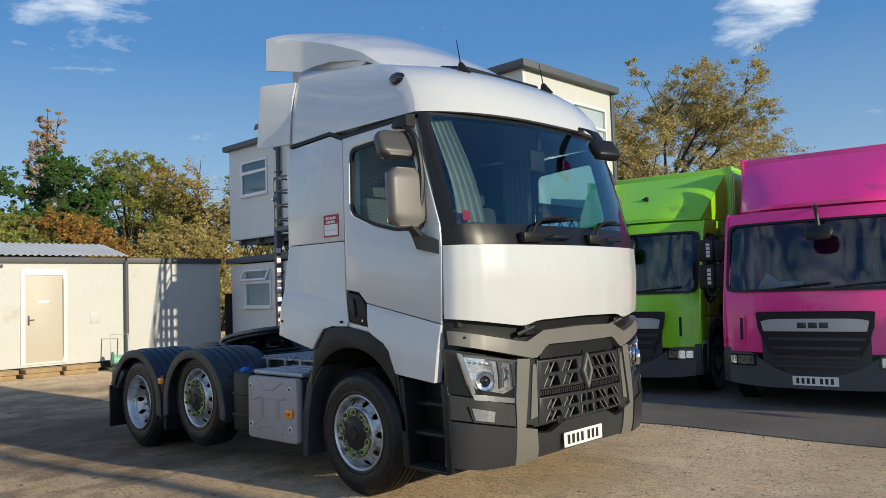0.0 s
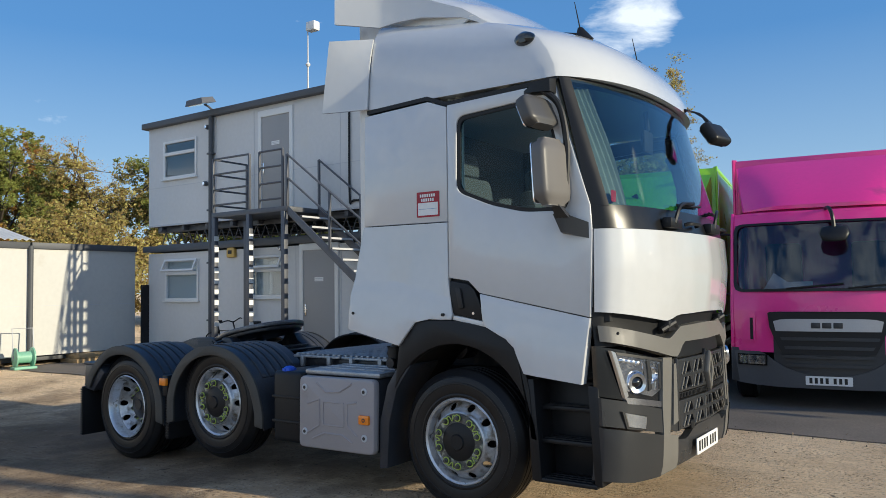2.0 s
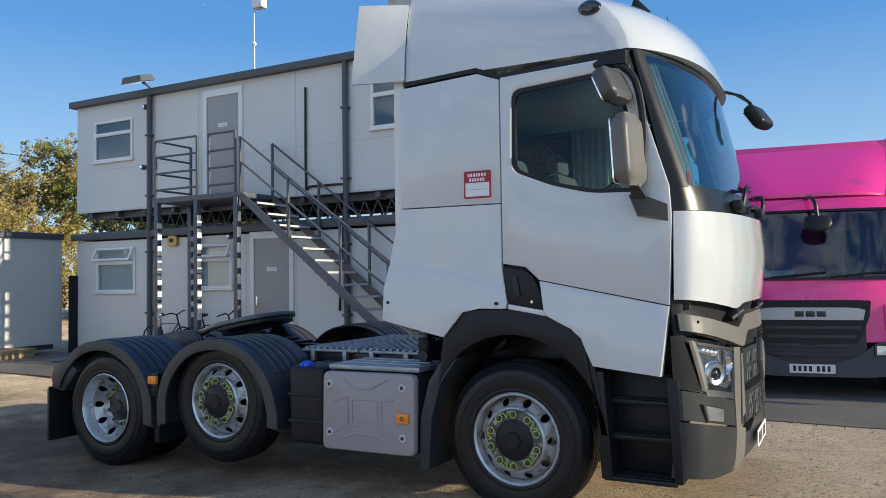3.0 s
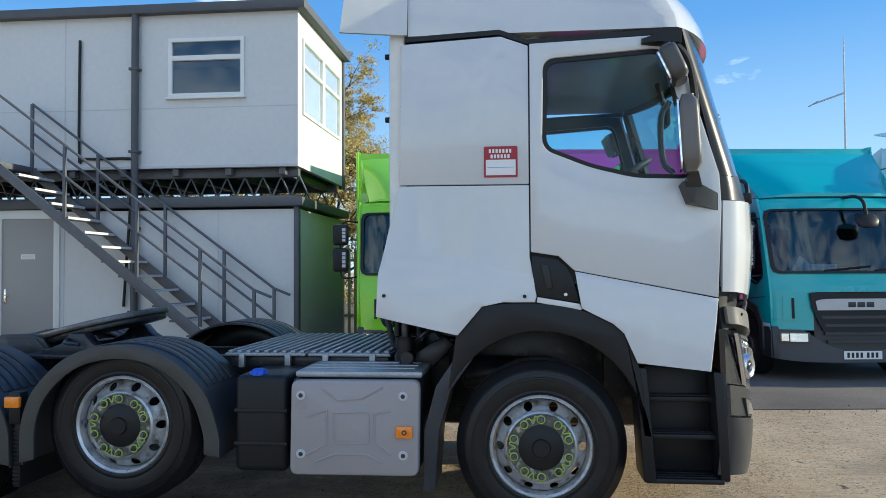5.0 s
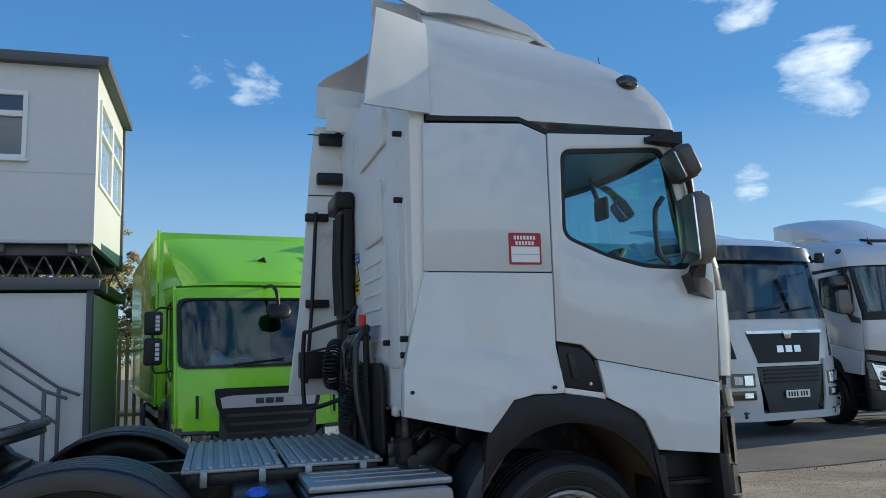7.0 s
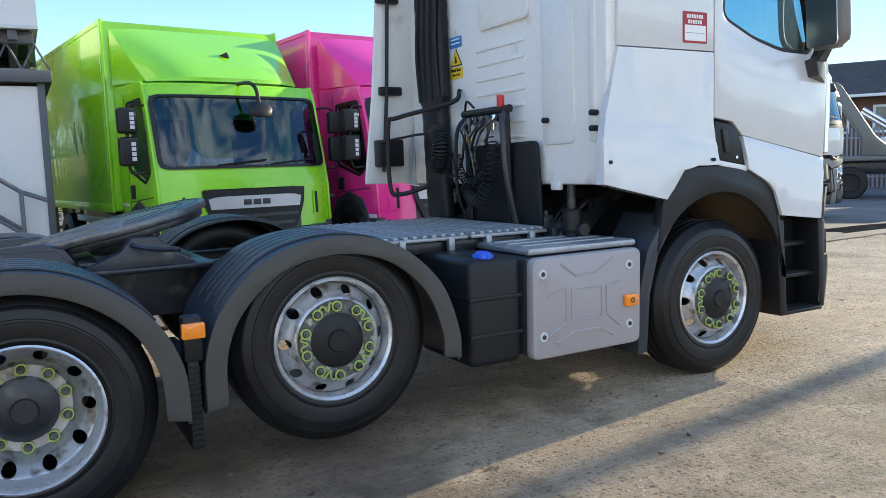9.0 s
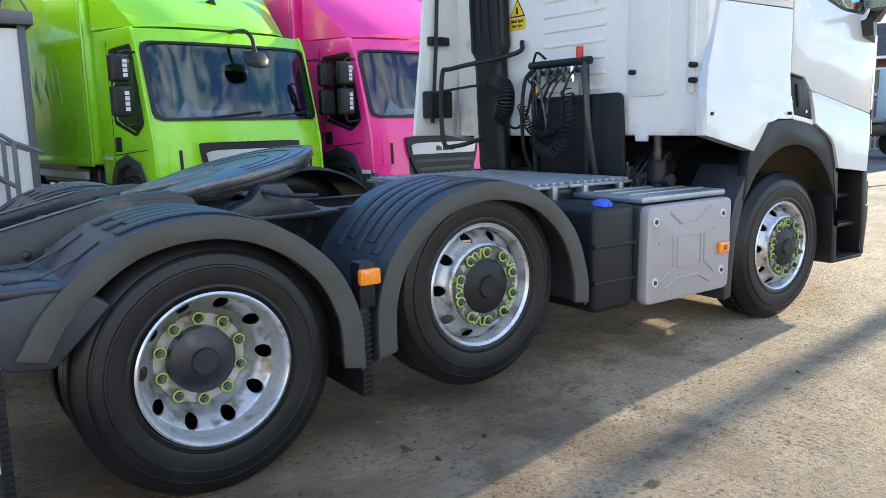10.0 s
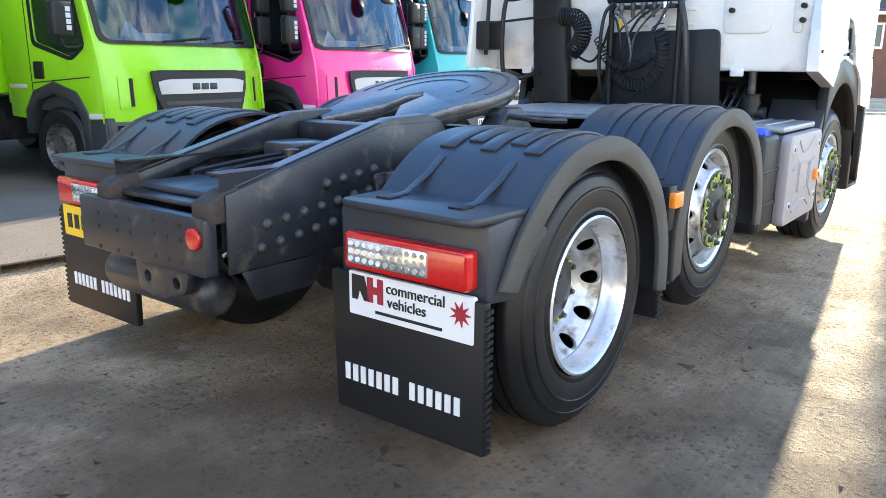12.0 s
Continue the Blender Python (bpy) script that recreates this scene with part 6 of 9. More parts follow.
    drip = span(tex(5.5, 3, 0.5, None, 0.3), 0.70, 0.74)
    col = blend(calc("MULTIPLY", drip, 0.7), col, (0.04, 0.032, 0.028))
    l.new(col, p.inputs["Base Color"])
    l.new(calc("SUBTRACT", span(tex(3.0, 4), 0.3, 0.7, 0.72, 0.92), calc("MULTIPLY", dark_mottle, 0.14)), p.inputs["Roughness"])
    p.inputs["Specular IOR Level"].default_value = 0.14
    p.inputs["Diffuse Roughness"].default_value = 0.7
    bump = n.new("ShaderNodeBump")
    bump.inputs["Strength"].default_value, bump.inputs["Distance"].default_value = 1.0, 0.011
    h = calc("ADD", calc("MULTIPLY", shown, 1.0), calc("SUBTRACT", calc("MULTIPLY", tex(34.0, 9, 0.80), 2.0), calc("MULTIPLY", pits, 0.8)))
    l.new(h, bump.inputs["Height"])
    l.new(bump.outputs["Normal"], p.inputs["Normal"])
    return m


CONCRETE = ground_material()
TARMAC = mat("worn_tarmac", (0.155, 0.133, 0.112), 0.85, vary=0.45, scale=0.8, grain=55, bump=0.7, dirt=(0.16, 0.145, 0.12), dirt_at=0.58)
STEPS_G = [-400, -150, -60, -30] + [-20 + i for i in range(41)] + [30, 60, 150, 400]


def ground_at(u, v):
    x, y = STEPS_G[round(u * (len(STEPS_G) - 1))], STEPS_G[round(v * (len(STEPS_G) - 1))]
    near_truck = 1 if -9 < x < 6 and -4 < y < 5 else 0
    dip = -0.06 * max(0, min(1, (-2.2 - x) / 1.2)) * max(0, min(1, (x + 11) / 3))
    return x, y, dip + (0 if near_truck else -0.012 * abs(math.sin(x * 0.7) * math.cos(y * 0.9)))


tagged(link_mesh("ground", sheet(ground_at, len(STEPS_G) - 1, len(STEPS_G) - 1), CONCRETE), "pale brushed concrete yard with dark stains", "ground", kind="structure")
rng = random.Random(11)
edge = [(x, 4.12 + 0.05 * math.sin(x * 2.1) + rng.uniform(-0.03, 0.03) + 0.035 * x) for x in [-14 + 0.5 * i for i in range(80)]]
tagged(link_mesh("pavement", plate(edge + [(40, 60), (-14, 60)], "z", 0.001, 0.012), TARMAC), "dark worn tarmac below the parked lorries", "tarmac", kind="structure")

# crumbled edge where concrete and tarmac meet
bm = bmesh.new()
rg = random.Random(31)
for i in range(800):
    x = rg.uniform(-12, 16)
    y = 4.16 + 0.035 * x + rg.gauss(0.04, 0.17)
    s = rg.uniform(0.003, 0.010) * (1.0 if rg.random() < 0.95 else 2.0)
    a = rg.uniform(0, 6.3)
    base = [bm.verts.new((x + s * rg.uniform(0.7, 1.2) * math.cos(a + k * 1.57), y + s * rg.uniform(0.7, 1.2) * math.sin(a + k * 1.57), -0.004)) for k in range(4)]
    tip = [bm.verts.new((v.co.x * 0.45 + x * 0.55, v.co.y * 0.45 + y * 0.55, 0.012 + s * rg.uniform(0.4, 0.9))) for v in base]
    bm.faces.new(tip)
    for k in range(4):
        bm.faces.new((base[k], base[(k + 1) % 4], tip[(k + 1) % 4], tip[k]))
RUBBLE = mat("crumbled_stone", (0.21, 0.165, 0.12), 0.9, vary=0.4, scale=3, grain=30, bump=0.4)
tagged(link_mesh("gravel", bm, RUBBLE, angle=20), "crumbled stones along the edge of the tarmac", "gravel", kind="stuff")

# loose leaves, stones and a stick on the concrete
LEAF_DRY = mat("dry_leaf", (0.10, 0.055, 0.02), 0.8, vary=0.3, scale=20)
bm = bmesh.new()
for i in range(240):
    x, y = rng.uniform(-8, 5), rng.uniform(-4, 4)
    if -4.9 < x < 1.5 and 0 < y < 2.5 and rng.random() < 0.6:
        continue
    s, a = rng.uniform(0.004, 0.018), rng.uniform(0, 6.3)
    vs = [bm.verts.new((x + s * math.cos(a + k * 1.57) * (1.6 if k % 2 else 0.8), y + s * math.sin(a + k * 1.57) * (1.6 if k % 2 else 0.8), 0.004 + (0.008 if k % 2 else 0))) for k in range(4)]
    bm.faces.new(vs)
bmesh.ops.solidify(bm, geom=list(bm.faces), thickness=0.002)
tagged(link_mesh("leaf_litter", bm, LEAF_DRY), "scattered dry brown leaves on the concrete", "leaves", kind="stuff")

# ---- site offices ----
CLAD = mat("grey_white_cladding", (0.66, 0.66, 0.655), 0.55, vary=0.05, scale=0.7, grain=12, dirt=(0.66, 0.65, 0.62), dirt_at=0.62, bump=0.05)
CREAM = mat("cream_white_cladding", (0.58, 0.575, 0.545), 0.55, vary=0.05, scale=0.7, grain=12, dirt=(0.48, 0.45, 0.39), dirt_at=0.64, bump=0.05)
TRIM_DK = mat("dark_grey_trim", (0.085, 0.09, 0.10), 0.55, vary=0.15, scale=4)
STAIR_ST = mat("dark_painted_steel", (0.095, 0.10, 0.115), 0.45, vary=0.2, scale=6, grain=60)
UPVC = mat("white_window_plastic", (0.78, 0.78, 0.76), 0.35, vary=0.03)
DOOR_GREY = mat("grey_door_paint", (0.36, 0.35, 0.34), 0.5, vary=0.04, scale=1.5)
DOOR_BEIGE = mat("beige_door_paint", (0.55, 0.49, 0.41), 0.5, vary=0.04, scale=1.5)
PANE = glass("office_window_glass", (0.84, 0.89, 0.93), clear=0.93)
BLIND = mat("pale_roller_blind", (0.66, 0.65, 0.60), 0.9, vary=0.06)
BLOCK = mat("weathered_timber", (0.36, 0.25, 0.13), 0.8, vary=0.3, scale=5, grain=60, bump=0.4)
ROOF_SHEET = mat("pale_corrugated_sheet", (0.60, 0.60, 0.58), 0.6, vary=0.1, scale=1.5)
OFFICE_X0, OFFICE_X1, OFFICE_Y, OFFICE_D = -13.65, -3.52, 6.92, 2.95


def face_window(parent, x0, x1, z0, z1, y, blind=False, fanlight=True, open_vent=False):
    """A window in a wall that faces -y."""
    w = part("window", plate(rect(x0, x1, z0, z1), "y", y - 0.03, y + 0.05, 0.006, [rect(x0 + 0.06, x1 - 0.06, z0 + 0.06, z1 - 0.06)]), UPVC, parent, "white plastic window")
    split = z0 + (z1 - z0) * 0.66
    if fanlight:
        part("transom", box(x0 + 0.06, x1 - 0.06, y - 0.035, y + 0.045, split - 0.04, split + 0.04, 0.006), UPVC, w)
    part("pane", plate(rect(x0 + 0.05, x1 - 0.05, z0 + 0.05, z1 - 0.05), "y", y + 0.01, y + 0.018), PANE, w)
    part("sill", box(x0 - 0.03, x1 + 0.03, y - 0.07, y + 0.02, z0 - 0.035, z0, 0.006), UPVC, w)
    if blind:
        part("blind", plate(rect(x0 + 0.05, x1 - 0.05, z0 + 0.05, z1 - 0.05), "y", y + 0.06, y + 0.066), BLIND, w, "pale closed window blind")
    if open_vent:
        vent = moved(join(plate(rect(x0 + 0.02, x1 - 0.02, -(z1 - split) + 0.02, 0), "y", -0.02, 0.02, 0.004, [rect(x0 + 0.07, x1 - 0.07, -(z1 - split) + 0.07, -0.05)])), Matrix.Translation((0, y - 0.04, z1)) @ Matrix.Rotation(radians(-24), 4, "X"))
        part("open_vent", vent, UPVC, w, "top vent standing open")
    return w


def face_door(parent, x0, x1, z0, z1, y, material, label, handle_left=True):
    fr = part("door", plate(rect(x0, x1, z0, z1), "y", y - 0.035, y + 0.04, 0.006, [rect(x0 + 0.10, x1 - 0.10, z0 + 0.03, z1 - 0.14)]), UPVC, parent, label)
    leaf = part("door_leaf", box(x0 + 0.09, x1 - 0.09, y - 0.012, y + 0.03, z0 + 0.02, z1 - 0.13, 0.006), material, fr)
    hx = x0 + 0.16 if handle_left else x1 - 0.16
    part("handle_plate", box(hx - 0.02, hx + 0.02, y - 0.022, y - 0.012, z0 + 0.88, z0 + 1.12, 0.004), CHROME, leaf)
    part("handle", tube([(hx, y - 0.02, z0 + 1.02), (hx, y - 0.06, z0 + 1.02), (hx + (0.11 if handle_left else -0.11), y - 0.06, z0 + 1.02)], 0.010, 8), CHROME, leaf)
    mid = (x0 + x1) / 2
    notice = part("door_sign", box(mid - 0.12, mid + 0.12, y - 0.016, y - 0.012, z1 - 0.78, z1 - 0.70), WHITE_PR, leaf)
    for k in range(2):
        part("print_bar", box(mid - 0.10, mid + 0.10, y - 0.018, y - 0.016, z1 - 0.765 + 0.03 * k, z1 - 0.752 + 0.03 * k), GREY_PR, notice)
    return fr


def cabin_shell(name, label, z0, z1, x0, x1, y, holes, material, end_holes=(), end_material=None):
    """A portable cabin: four walls with openings, floor, ceiling, roof edge."""
    ob = thing(name, pose(0, 0, 0), label, "site office")
    wall = part("wall", plate(rect(x0, x1, z0, z1), "y", y, y + 0.08, 0, holes), material, ob)
    part("wall", plate(rect(y + 0.08, y + OFFICE_D, z0, z1), "x", x1 - 0.08, x1, 0, list(end_holes)), end_material or material, ob)
    part("wall", plate(rect(y + 0.08, y + OFFICE_D, z0, z1), "x", x0, x0 + 0.08), material, ob)
    part("wall", plate(rect(x0 + 0.08, x1 - 0.08, z0, z1), "y", y + OFFICE_D - 0.08, y + OFFICE_D), material, ob)
    part("cabin_floor", box(x0 + 0.08, x1 - 0.08, y + 0.08, y + OFFICE_D - 0.08, z0, z0 + 0.06), CAB_GREY, ob)
    part("cabin_ceiling", box(x0 + 0.08, x1 - 0.08, y + 0.08, y + OFFICE_D - 0.08, z1 - 0.06, z1 - 0.002), UPVC, ob)
    for k in range(1, 8):
        x = x0 + (x1 - x0) * k / 8
        if any(min(p for p, q in h) - 0.1 < x < max(p for p, q in h) + 0.1 for h in holes):
            continue
        part("panel_joint", box(x - 0.006, x + 0.006, y - 0.006, y, z0, z1, 0.002), GREY_PR, wall)
    return ob


WIN_UP = [(-13.05, -11.80, 4.28, 5.20), (-5.60, -4.37, 4.27, 5.20)]
WIN_LOW = [(-12.97, -11.72, 1.36, 2.34), (-9.95, -8.93, 1.42, 2.32)]
upper = cabin_shell("upper_site_office", "grey-white upper portable office with dark flat roof edge", 3.16, 5.58, OFFICE_X0, OFFICE_X1, OFFICE_Y,
                    [rect(a + 0.02, b - 0.02, c + 0.02, d - 0.02) for a, b, c, d in WIN_UP] + [rect(-9.65, -8.68, 3.24, 5.45)], CLAD, [rect(7.17, 8.38, 4.02, 5.20), rect(8.44, 9.60, 4.02, 5.20)], CREAM)
for a, b, c, d in WIN_UP:
    face_window(upper, a, b, c, d, OFFICE_Y)
face_door(upper, -9.70, -8.64, 3.22, 5.48, OFFICE_Y, DOOR_GREY, "grey door in a white frame")
for y0, y1 in ((7.15, 8.40), (8.42, 9.62)):
    w = part("window", plate(rect(y0, y1, 4.0, 5.22), "x", OFFICE_X1 - 0.05, OFFICE_X1 + 0.03, 0.006, [rect(y0 + 0.05, y1 - 0.05, 4.05, 4.76), rect(y0 + 0.05, y1 - 0.05, 4.81, 5.17)]), UPVC, upper, "white end-wall window")
    part("pane", plate(rect(y0 + 0.04, y1 - 0.04, 4.04, 5.18), "x", OFFICE_X1 - 0.010, OFFICE_X1 - 0.004), PANE, w).visible_shadow = False
    part("blind", plate(rect(y0 + 0.04, y1 - 0.04, 4.04, 5.18), "x", OFFICE_X1 - 0.034, OFFICE_X1 - 0.028), BLIND, w)
part("roof", box(OFFICE_X0 - 0.12, OFFICE_X1 + 0.14, OFFICE_Y - 0.14, OFFICE_Y + OFFICE_D + 0.1, 5.58, 5.72, 0.01), TRIM_DK, upper, "dark grey flat roof edge")
part("seam", box(OFFICE_X0, OFFICE_X1, OFFICE_Y - 0.005, OFFICE_Y, 4.10, 4.112), GREY_PR, upper)
part("drip_strip", box(OFFICE_X0, OFFICE_X1, OFFICE_Y - 0.012, OFFICE_Y, 3.16, 3.20), GREY_PR, upper)
for x in (-11.22, -6.12):
    pipe = part("downpipe", cyl("z", (x, OFFICE_Y - 0.07, 0), 0.055, 0.1, 5.62, 12), TRIM_DK, upper, "dark grey downpipe")
    for z in (0.9, 2.2, 3.4, 4.7):
        part("pipe_clip", box(x - 0.08, x + 0.08, OFFICE_Y - 0.13, OFFICE_Y, z, z + 0.04, 0.006), TRIM_DK, pipe)
part("cable_duct", tube(bend([(-7.06, OFFICE_Y - 0.03, 5.22), (-7.06, OFFICE_Y - 0.03, 3.42), (-6.95, OFFICE_Y - 0.03, 3.33), (-6.2, OFFICE_Y - 0.03, 3.32), (-6.13, OFFICE_Y - 0.1, 3.2), (-6.3, OFFICE_Y - 0.05, 1.0)], 4), 0.022, 6), BLACK_PL, upper)
part("corner_post", box(OFFICE_X1 - 0.06, OFFICE_X1 + 0.04, OFFICE_Y + OFFICE_D - 0.05, OFFICE_Y + OFFICE_D + 0.05, 3.1, 5.6, 0.01), TRIM_DK, upper)
lower_off = cabin_shell("lower_site_office", "grey-white ground-floor portable office below the upper one", 0.10, 2.50, OFFICE_X0, OFFICE_X1, OFFICE_Y,
                        [rect(a + 0.02, b - 0.02, c + 0.02, d - 0.02) for a, b, c, d in WIN_LOW] + [rect(-8.42, -7.42, 0.18, 2.50 - 0.02)], CLAD, (), CREAM)
for k, (a, b, c, d) in enumerate(WIN_LOW):
    face_window(lower_off, a, b, c, d, OFFICE_Y, True, True, True)
face_door(lower_off, -8.46, -7.38, 0.16, 2.53, OFFICE_Y, DOOR_GREY, "grey ground-floor door in a white frame")
part("roof", box(OFFICE_X0 - 0.1, OFFICE_X1 + 0.1, OFFICE_Y - 0.1, OFFICE_Y + OFFICE_D + 0.1, 2.54, 2.68, 0.01), TRIM_DK, lower_off, "dark grey roof edge")
part("skid", box(OFFICE_X0 + 0.1, OFFICE_X1 - 0.1, OFFICE_Y + 0.1, OFFICE_Y + OFFICE_D - 0.1, -0.02, 0.10), TRIM_DK, lower_off)
part("corner_post", box(OFFICE_X1 - 0.06, OFFICE_X1 + 0.02, OFFICE_Y - 0.03, OFFICE_Y + 0.08, 0.05, 2.54, 0.01), TRIM_DK, lower_off)
# steel frame between the two storeys
frame_ob = thing("steel_support_frame", pose(0, 0, 0), "dark lattice steel beams carrying the upper office", "steel frame")
for y in (OFFICE_Y + 0.25, OFFICE_Y + OFFICE_D - 0.25):
    part("beam", box(OFFICE_X0 + 0.1, OFFICE_X1 - 0.05, y - 0.06, y + 0.06, 3.02, 3.16, 0.006), STAIR_ST, frame_ob)
    part("beam", box(OFFICE_X0 + 0.1, OFFICE_X1 - 0.05, y - 0.05, y + 0.05, 2.68, 2.73, 0.006), STAIR_ST, frame_ob)
    for k in range(34):
        x = OFFICE_X0 + 0.2 + 0.295 * k
        part("lattice", tube([(x, y, 2.72), (x + 0.147, y, 3.03)], 0.014, 5), STAIR_ST, frame_ob)
        part("lattice", tube([(x + 0.147, y, 3.03), (x + 0.295, y, 2.72)], 0.014, 5), STAIR_ST, frame_ob)
for k in range(12):
    x = OFFICE_X0 + 0.4 + 0.86 * k
    part("joist", box(x - 0.05, x + 0.05, OFFICE_Y + 0.05, OFFICE_Y + OFFICE_D - 0.05, 3.04, 3.155, 0.006), STAIR_ST, frame_ob)

# ---- outside stair and landing ----
stair = thing("outside_staircase", pose(0, 0, 0), "dark steel outside stair and landing with tube handrails", "staircase")
SY0, SY1 = 5.90, 6.78
part("landing", box(-9.98, -7.78, SY0 - 0.03, OFFICE_Y - 0.01, 3.10, 3.20, 0.01), STAIR_ST, stair)
for x, y in ((-9.90, SY0), (-8.85, SY0), (-7.86, SY0), (-9.90, 6.75)):
    post = part("post", box(x - 0.05, x + 0.05, y - 0.05, y + 0.05, 0.0, 3.10, 0.006), STAIR_ST, stair)
    if x < -8:
        for k in range(9):
            part("stripe", box(x + 0.048, x + 0.056, y - 0.052, y + 0.052, 0.85 + 0.22 * k, 0.95 + 0.22 * k), WHITE_PR, post, "white warning stripe")


def railing(parent, pts, uprights=True, rails=(1.12, 0.80, 0.48, 0.16), r=0.021):
    for h in rails:
        part("rail", tube([(x, y, z + h) for x, y, z in pts], r, 8), STAIR_ST, parent)
    for x, y, z in pts if uprights else ():
        part("upright", box(x - 0.022, x + 0.022, y - 0.022, y + 0.022, z, z + rails[0], 0.004), STAIR_ST, parent)


railing(stair, [(-9.95, 6.80, 3.2), (-9.95, SY0, 3.2), (-8.85, SY0, 3.2)])
railing(stair, [(-8.55, SY0, 3.2), (-7.90, SY0, 3.2)])
N_TREAD = 14
X_TOP, X_BOT, Z_TOP = -7.78, -3.95, 3.20
for y in (SY0, SY1):
    part("stringer", plate([(X_TOP, 3.05), (X_TOP, 3.22), (X_BOT, 0.19), (X_BOT, 0.0), (X_BOT - 0.03, 0.0)], "y", y - 0.012, y + 0.012, 0.004), STAIR_ST, stair)
for k in range(N_TREAD):
    t = (k + 1) / (N_TREAD + 1)
    x, z = X_TOP + (X_BOT - X_TOP) * t, Z_TOP * (1 - t)
    tr = part("tread", box(x - 0.13, x + 0.13, SY0 + 0.012, SY1 - 0.012, z - 0.03, z, 0.004), STAIR_ST, stair)
    part("nosing", box(x + 0.085, x + 0.133, SY0 + 0.012, SY1 - 0.012, z - 0.032, z + 0.004), GREY_PR, tr, "pale tread nosing")
for y in (SY0, SY1):
    for h in (1.0, 0.55):
        part("rail", tube([(X_TOP, y, Z_TOP + h), (X_BOT + 0.1, y, 0.28 + h), (X_BOT + 0.35, y, 0.18 + h)] if h == 1.0 else [(X_TOP, y, Z_TOP + h), (X_BOT + 0.1, y, 0.28 + h)], 0.021, 8), STAIR_ST, stair)
    for t in (0, 0.28, 0.56, 0.80, 1.0):
        x, z = X_TOP + (X_BOT + 0.1 - X_TOP) * t, Z_TOP + (0.28 - Z_TOP) * t
        part("upright", box(x - 0.022, x + 0.022, y - 0.022, y + 0.022, z - 0.1, z + 1.0, 0.004), STAIR_ST, stair)

# fixtures on the offices
al = thing("alarm_box", pose(-10.55, OFFICE_Y, 2.42), "small yellow alarm box on the office wall", "alarm")
part("cover", plate(rounded([(-0.13, -0.10), (0.13, -0.10), (0.13, 0.08), (0.05, 0.16), (-0.05, 0.16), (-0.13, 0.08)], 0.03), "y", -0.08, 0, 0.015), mat("faded_yellow_plastic", (0.62, 0.40, 0.10), 0.5), al)
part("badge", plate(rect(-0.07, 0.05, -0.02, 0.06, 0.01), "y", -0.085, -0.08), BLACK_PR, al)
fl = thing("floodlight", pose(-11.2, OFFICE_Y - 0.12, 5.72), "grey floodlight on a short roof bracket", "floodlight")
part("bracket", tube([(0, 0.1, 0), (0, -0.05, 0.08), (0, -0.15, 0.10)], 0.025, 8), STAIR_ST, fl)
part("housing", moved(loft([[(-0.30, -0.2, 0), (0.30, -0.2, 0), (0.30, 0.2, 0), (-0.30, 0.2, 0)], [(-0.26, -0.16, 0.13), (0.26, -0.16, 0.13), (0.26, 0.16, 0.13), (-0.26, 0.16, 0.13)]]), Matrix.Translation((0, -0.25, 0.08)) @ Matrix.Rotation(radians(15), 4, "X")), STAIR_ST, fl)
part("lens", moved(box(-0.25, 0.25, -0.16, 0.16, -0.012, 0.0), Matrix.Translation((0, -0.25, 0.08)) @ Matrix.Rotation(radians(15), 4, "X")), CLEAR_LENS, fl)
mast = thing("aerial_mast", pose(-9.66, 8.4, 5.72), "thin pole with a white camera on the office roof", "mast")
part("pole", tube([(0, 0, 0), (0, 0, 2.15)], 0.025, 8, 0.012), GREY_PR, mast)
part("camera_box", box(0.02, 0.30, -0.10, 0.10, 1.92, 2.14, 0.03), UPVC, mast)
part("coil", lathe([(0.03, 0), (0.06, 0.05), (0.03, 0.1)], "z", 12, (0, 0, 1.1)), UPVC, mast)
for x, z in ((-11.35, 5.35), (-11.42, 4.05), (-8.95, 2.46)):
    cc = thing("wall_lamp", pose(x, OFFICE_Y, z), "small dark wall lamp on the office", "lamp")
    part("body", moved(lathe([(0, -0.12), (0.05, -0.11), (0.06, -0.05), (0.04, 0)], "y", 14), Matrix.Identity(4)), STAIR_ST, cc)
    part("lens", cyl("y", (0, 0, 0), 0.035, -0.13, -0.115, 12), CLEAR_LENS, cc)


def bicycle(m):
    b = thing("bicycle", m, "dark bicycle leaning by the office wall", "bicycle", "parked bicycles")
    for x in (-0.5, 0.5):
        w = part("wheel", lathe([(0.33 + 0.016 * math.cos(q), 0.016 * math.sin(q)) for q in [2 * math.pi * k / 6 for k in range(6)]], "y", 28, (x, 0, 0.345), True), BLACK_PL, b)
        for k in range(8):
            a = k * math.pi / 8
            part("spoke", tube([(x + 0.32 * math.cos(a), 0, 0.345 + 0.32 * math.sin(a)), (x - 0.32 * math.cos(a), 0, 0.345 - 0.32 * math.sin(a))], 0.003, 4), STEEL, w)
    for line in ([(-0.5, 0, 0.345), (-0.12, 0, 0.32), (0.36, 0, 0.75), (-0.22, 0, 0.72), (-0.12, 0, 0.32)], [(-0.5, 0, 0.345), (-0.22, 0, 0.72)], [(0.5, 0, 0.345), (0.36, 0, 0.78), (0.33, 0, 0.92)], [(-0.22, 0, 0.72), (-0.26, 0, 0.90)]):
        part("tube", tube(line, 0.016, 6), BLACK_PL, b)
    part("handlebar", tube(bend([(0.26, -0.28, 0.95), (0.36, -0.15, 0.98), (0.34, 0, 0.93), (0.36, 0.15, 0.98), (0.26, 0.28, 0.95)], 4), 0.013, 6), BLACK_PL, b)
    part("saddle", box(-0.38, -0.14, -0.07, 0.07, 0.90, 0.95, 0.02), BLACK_PL, b)
    return b


bike = bicycle(pose(-9.0, 6.55, 0, 8, 0, 12))
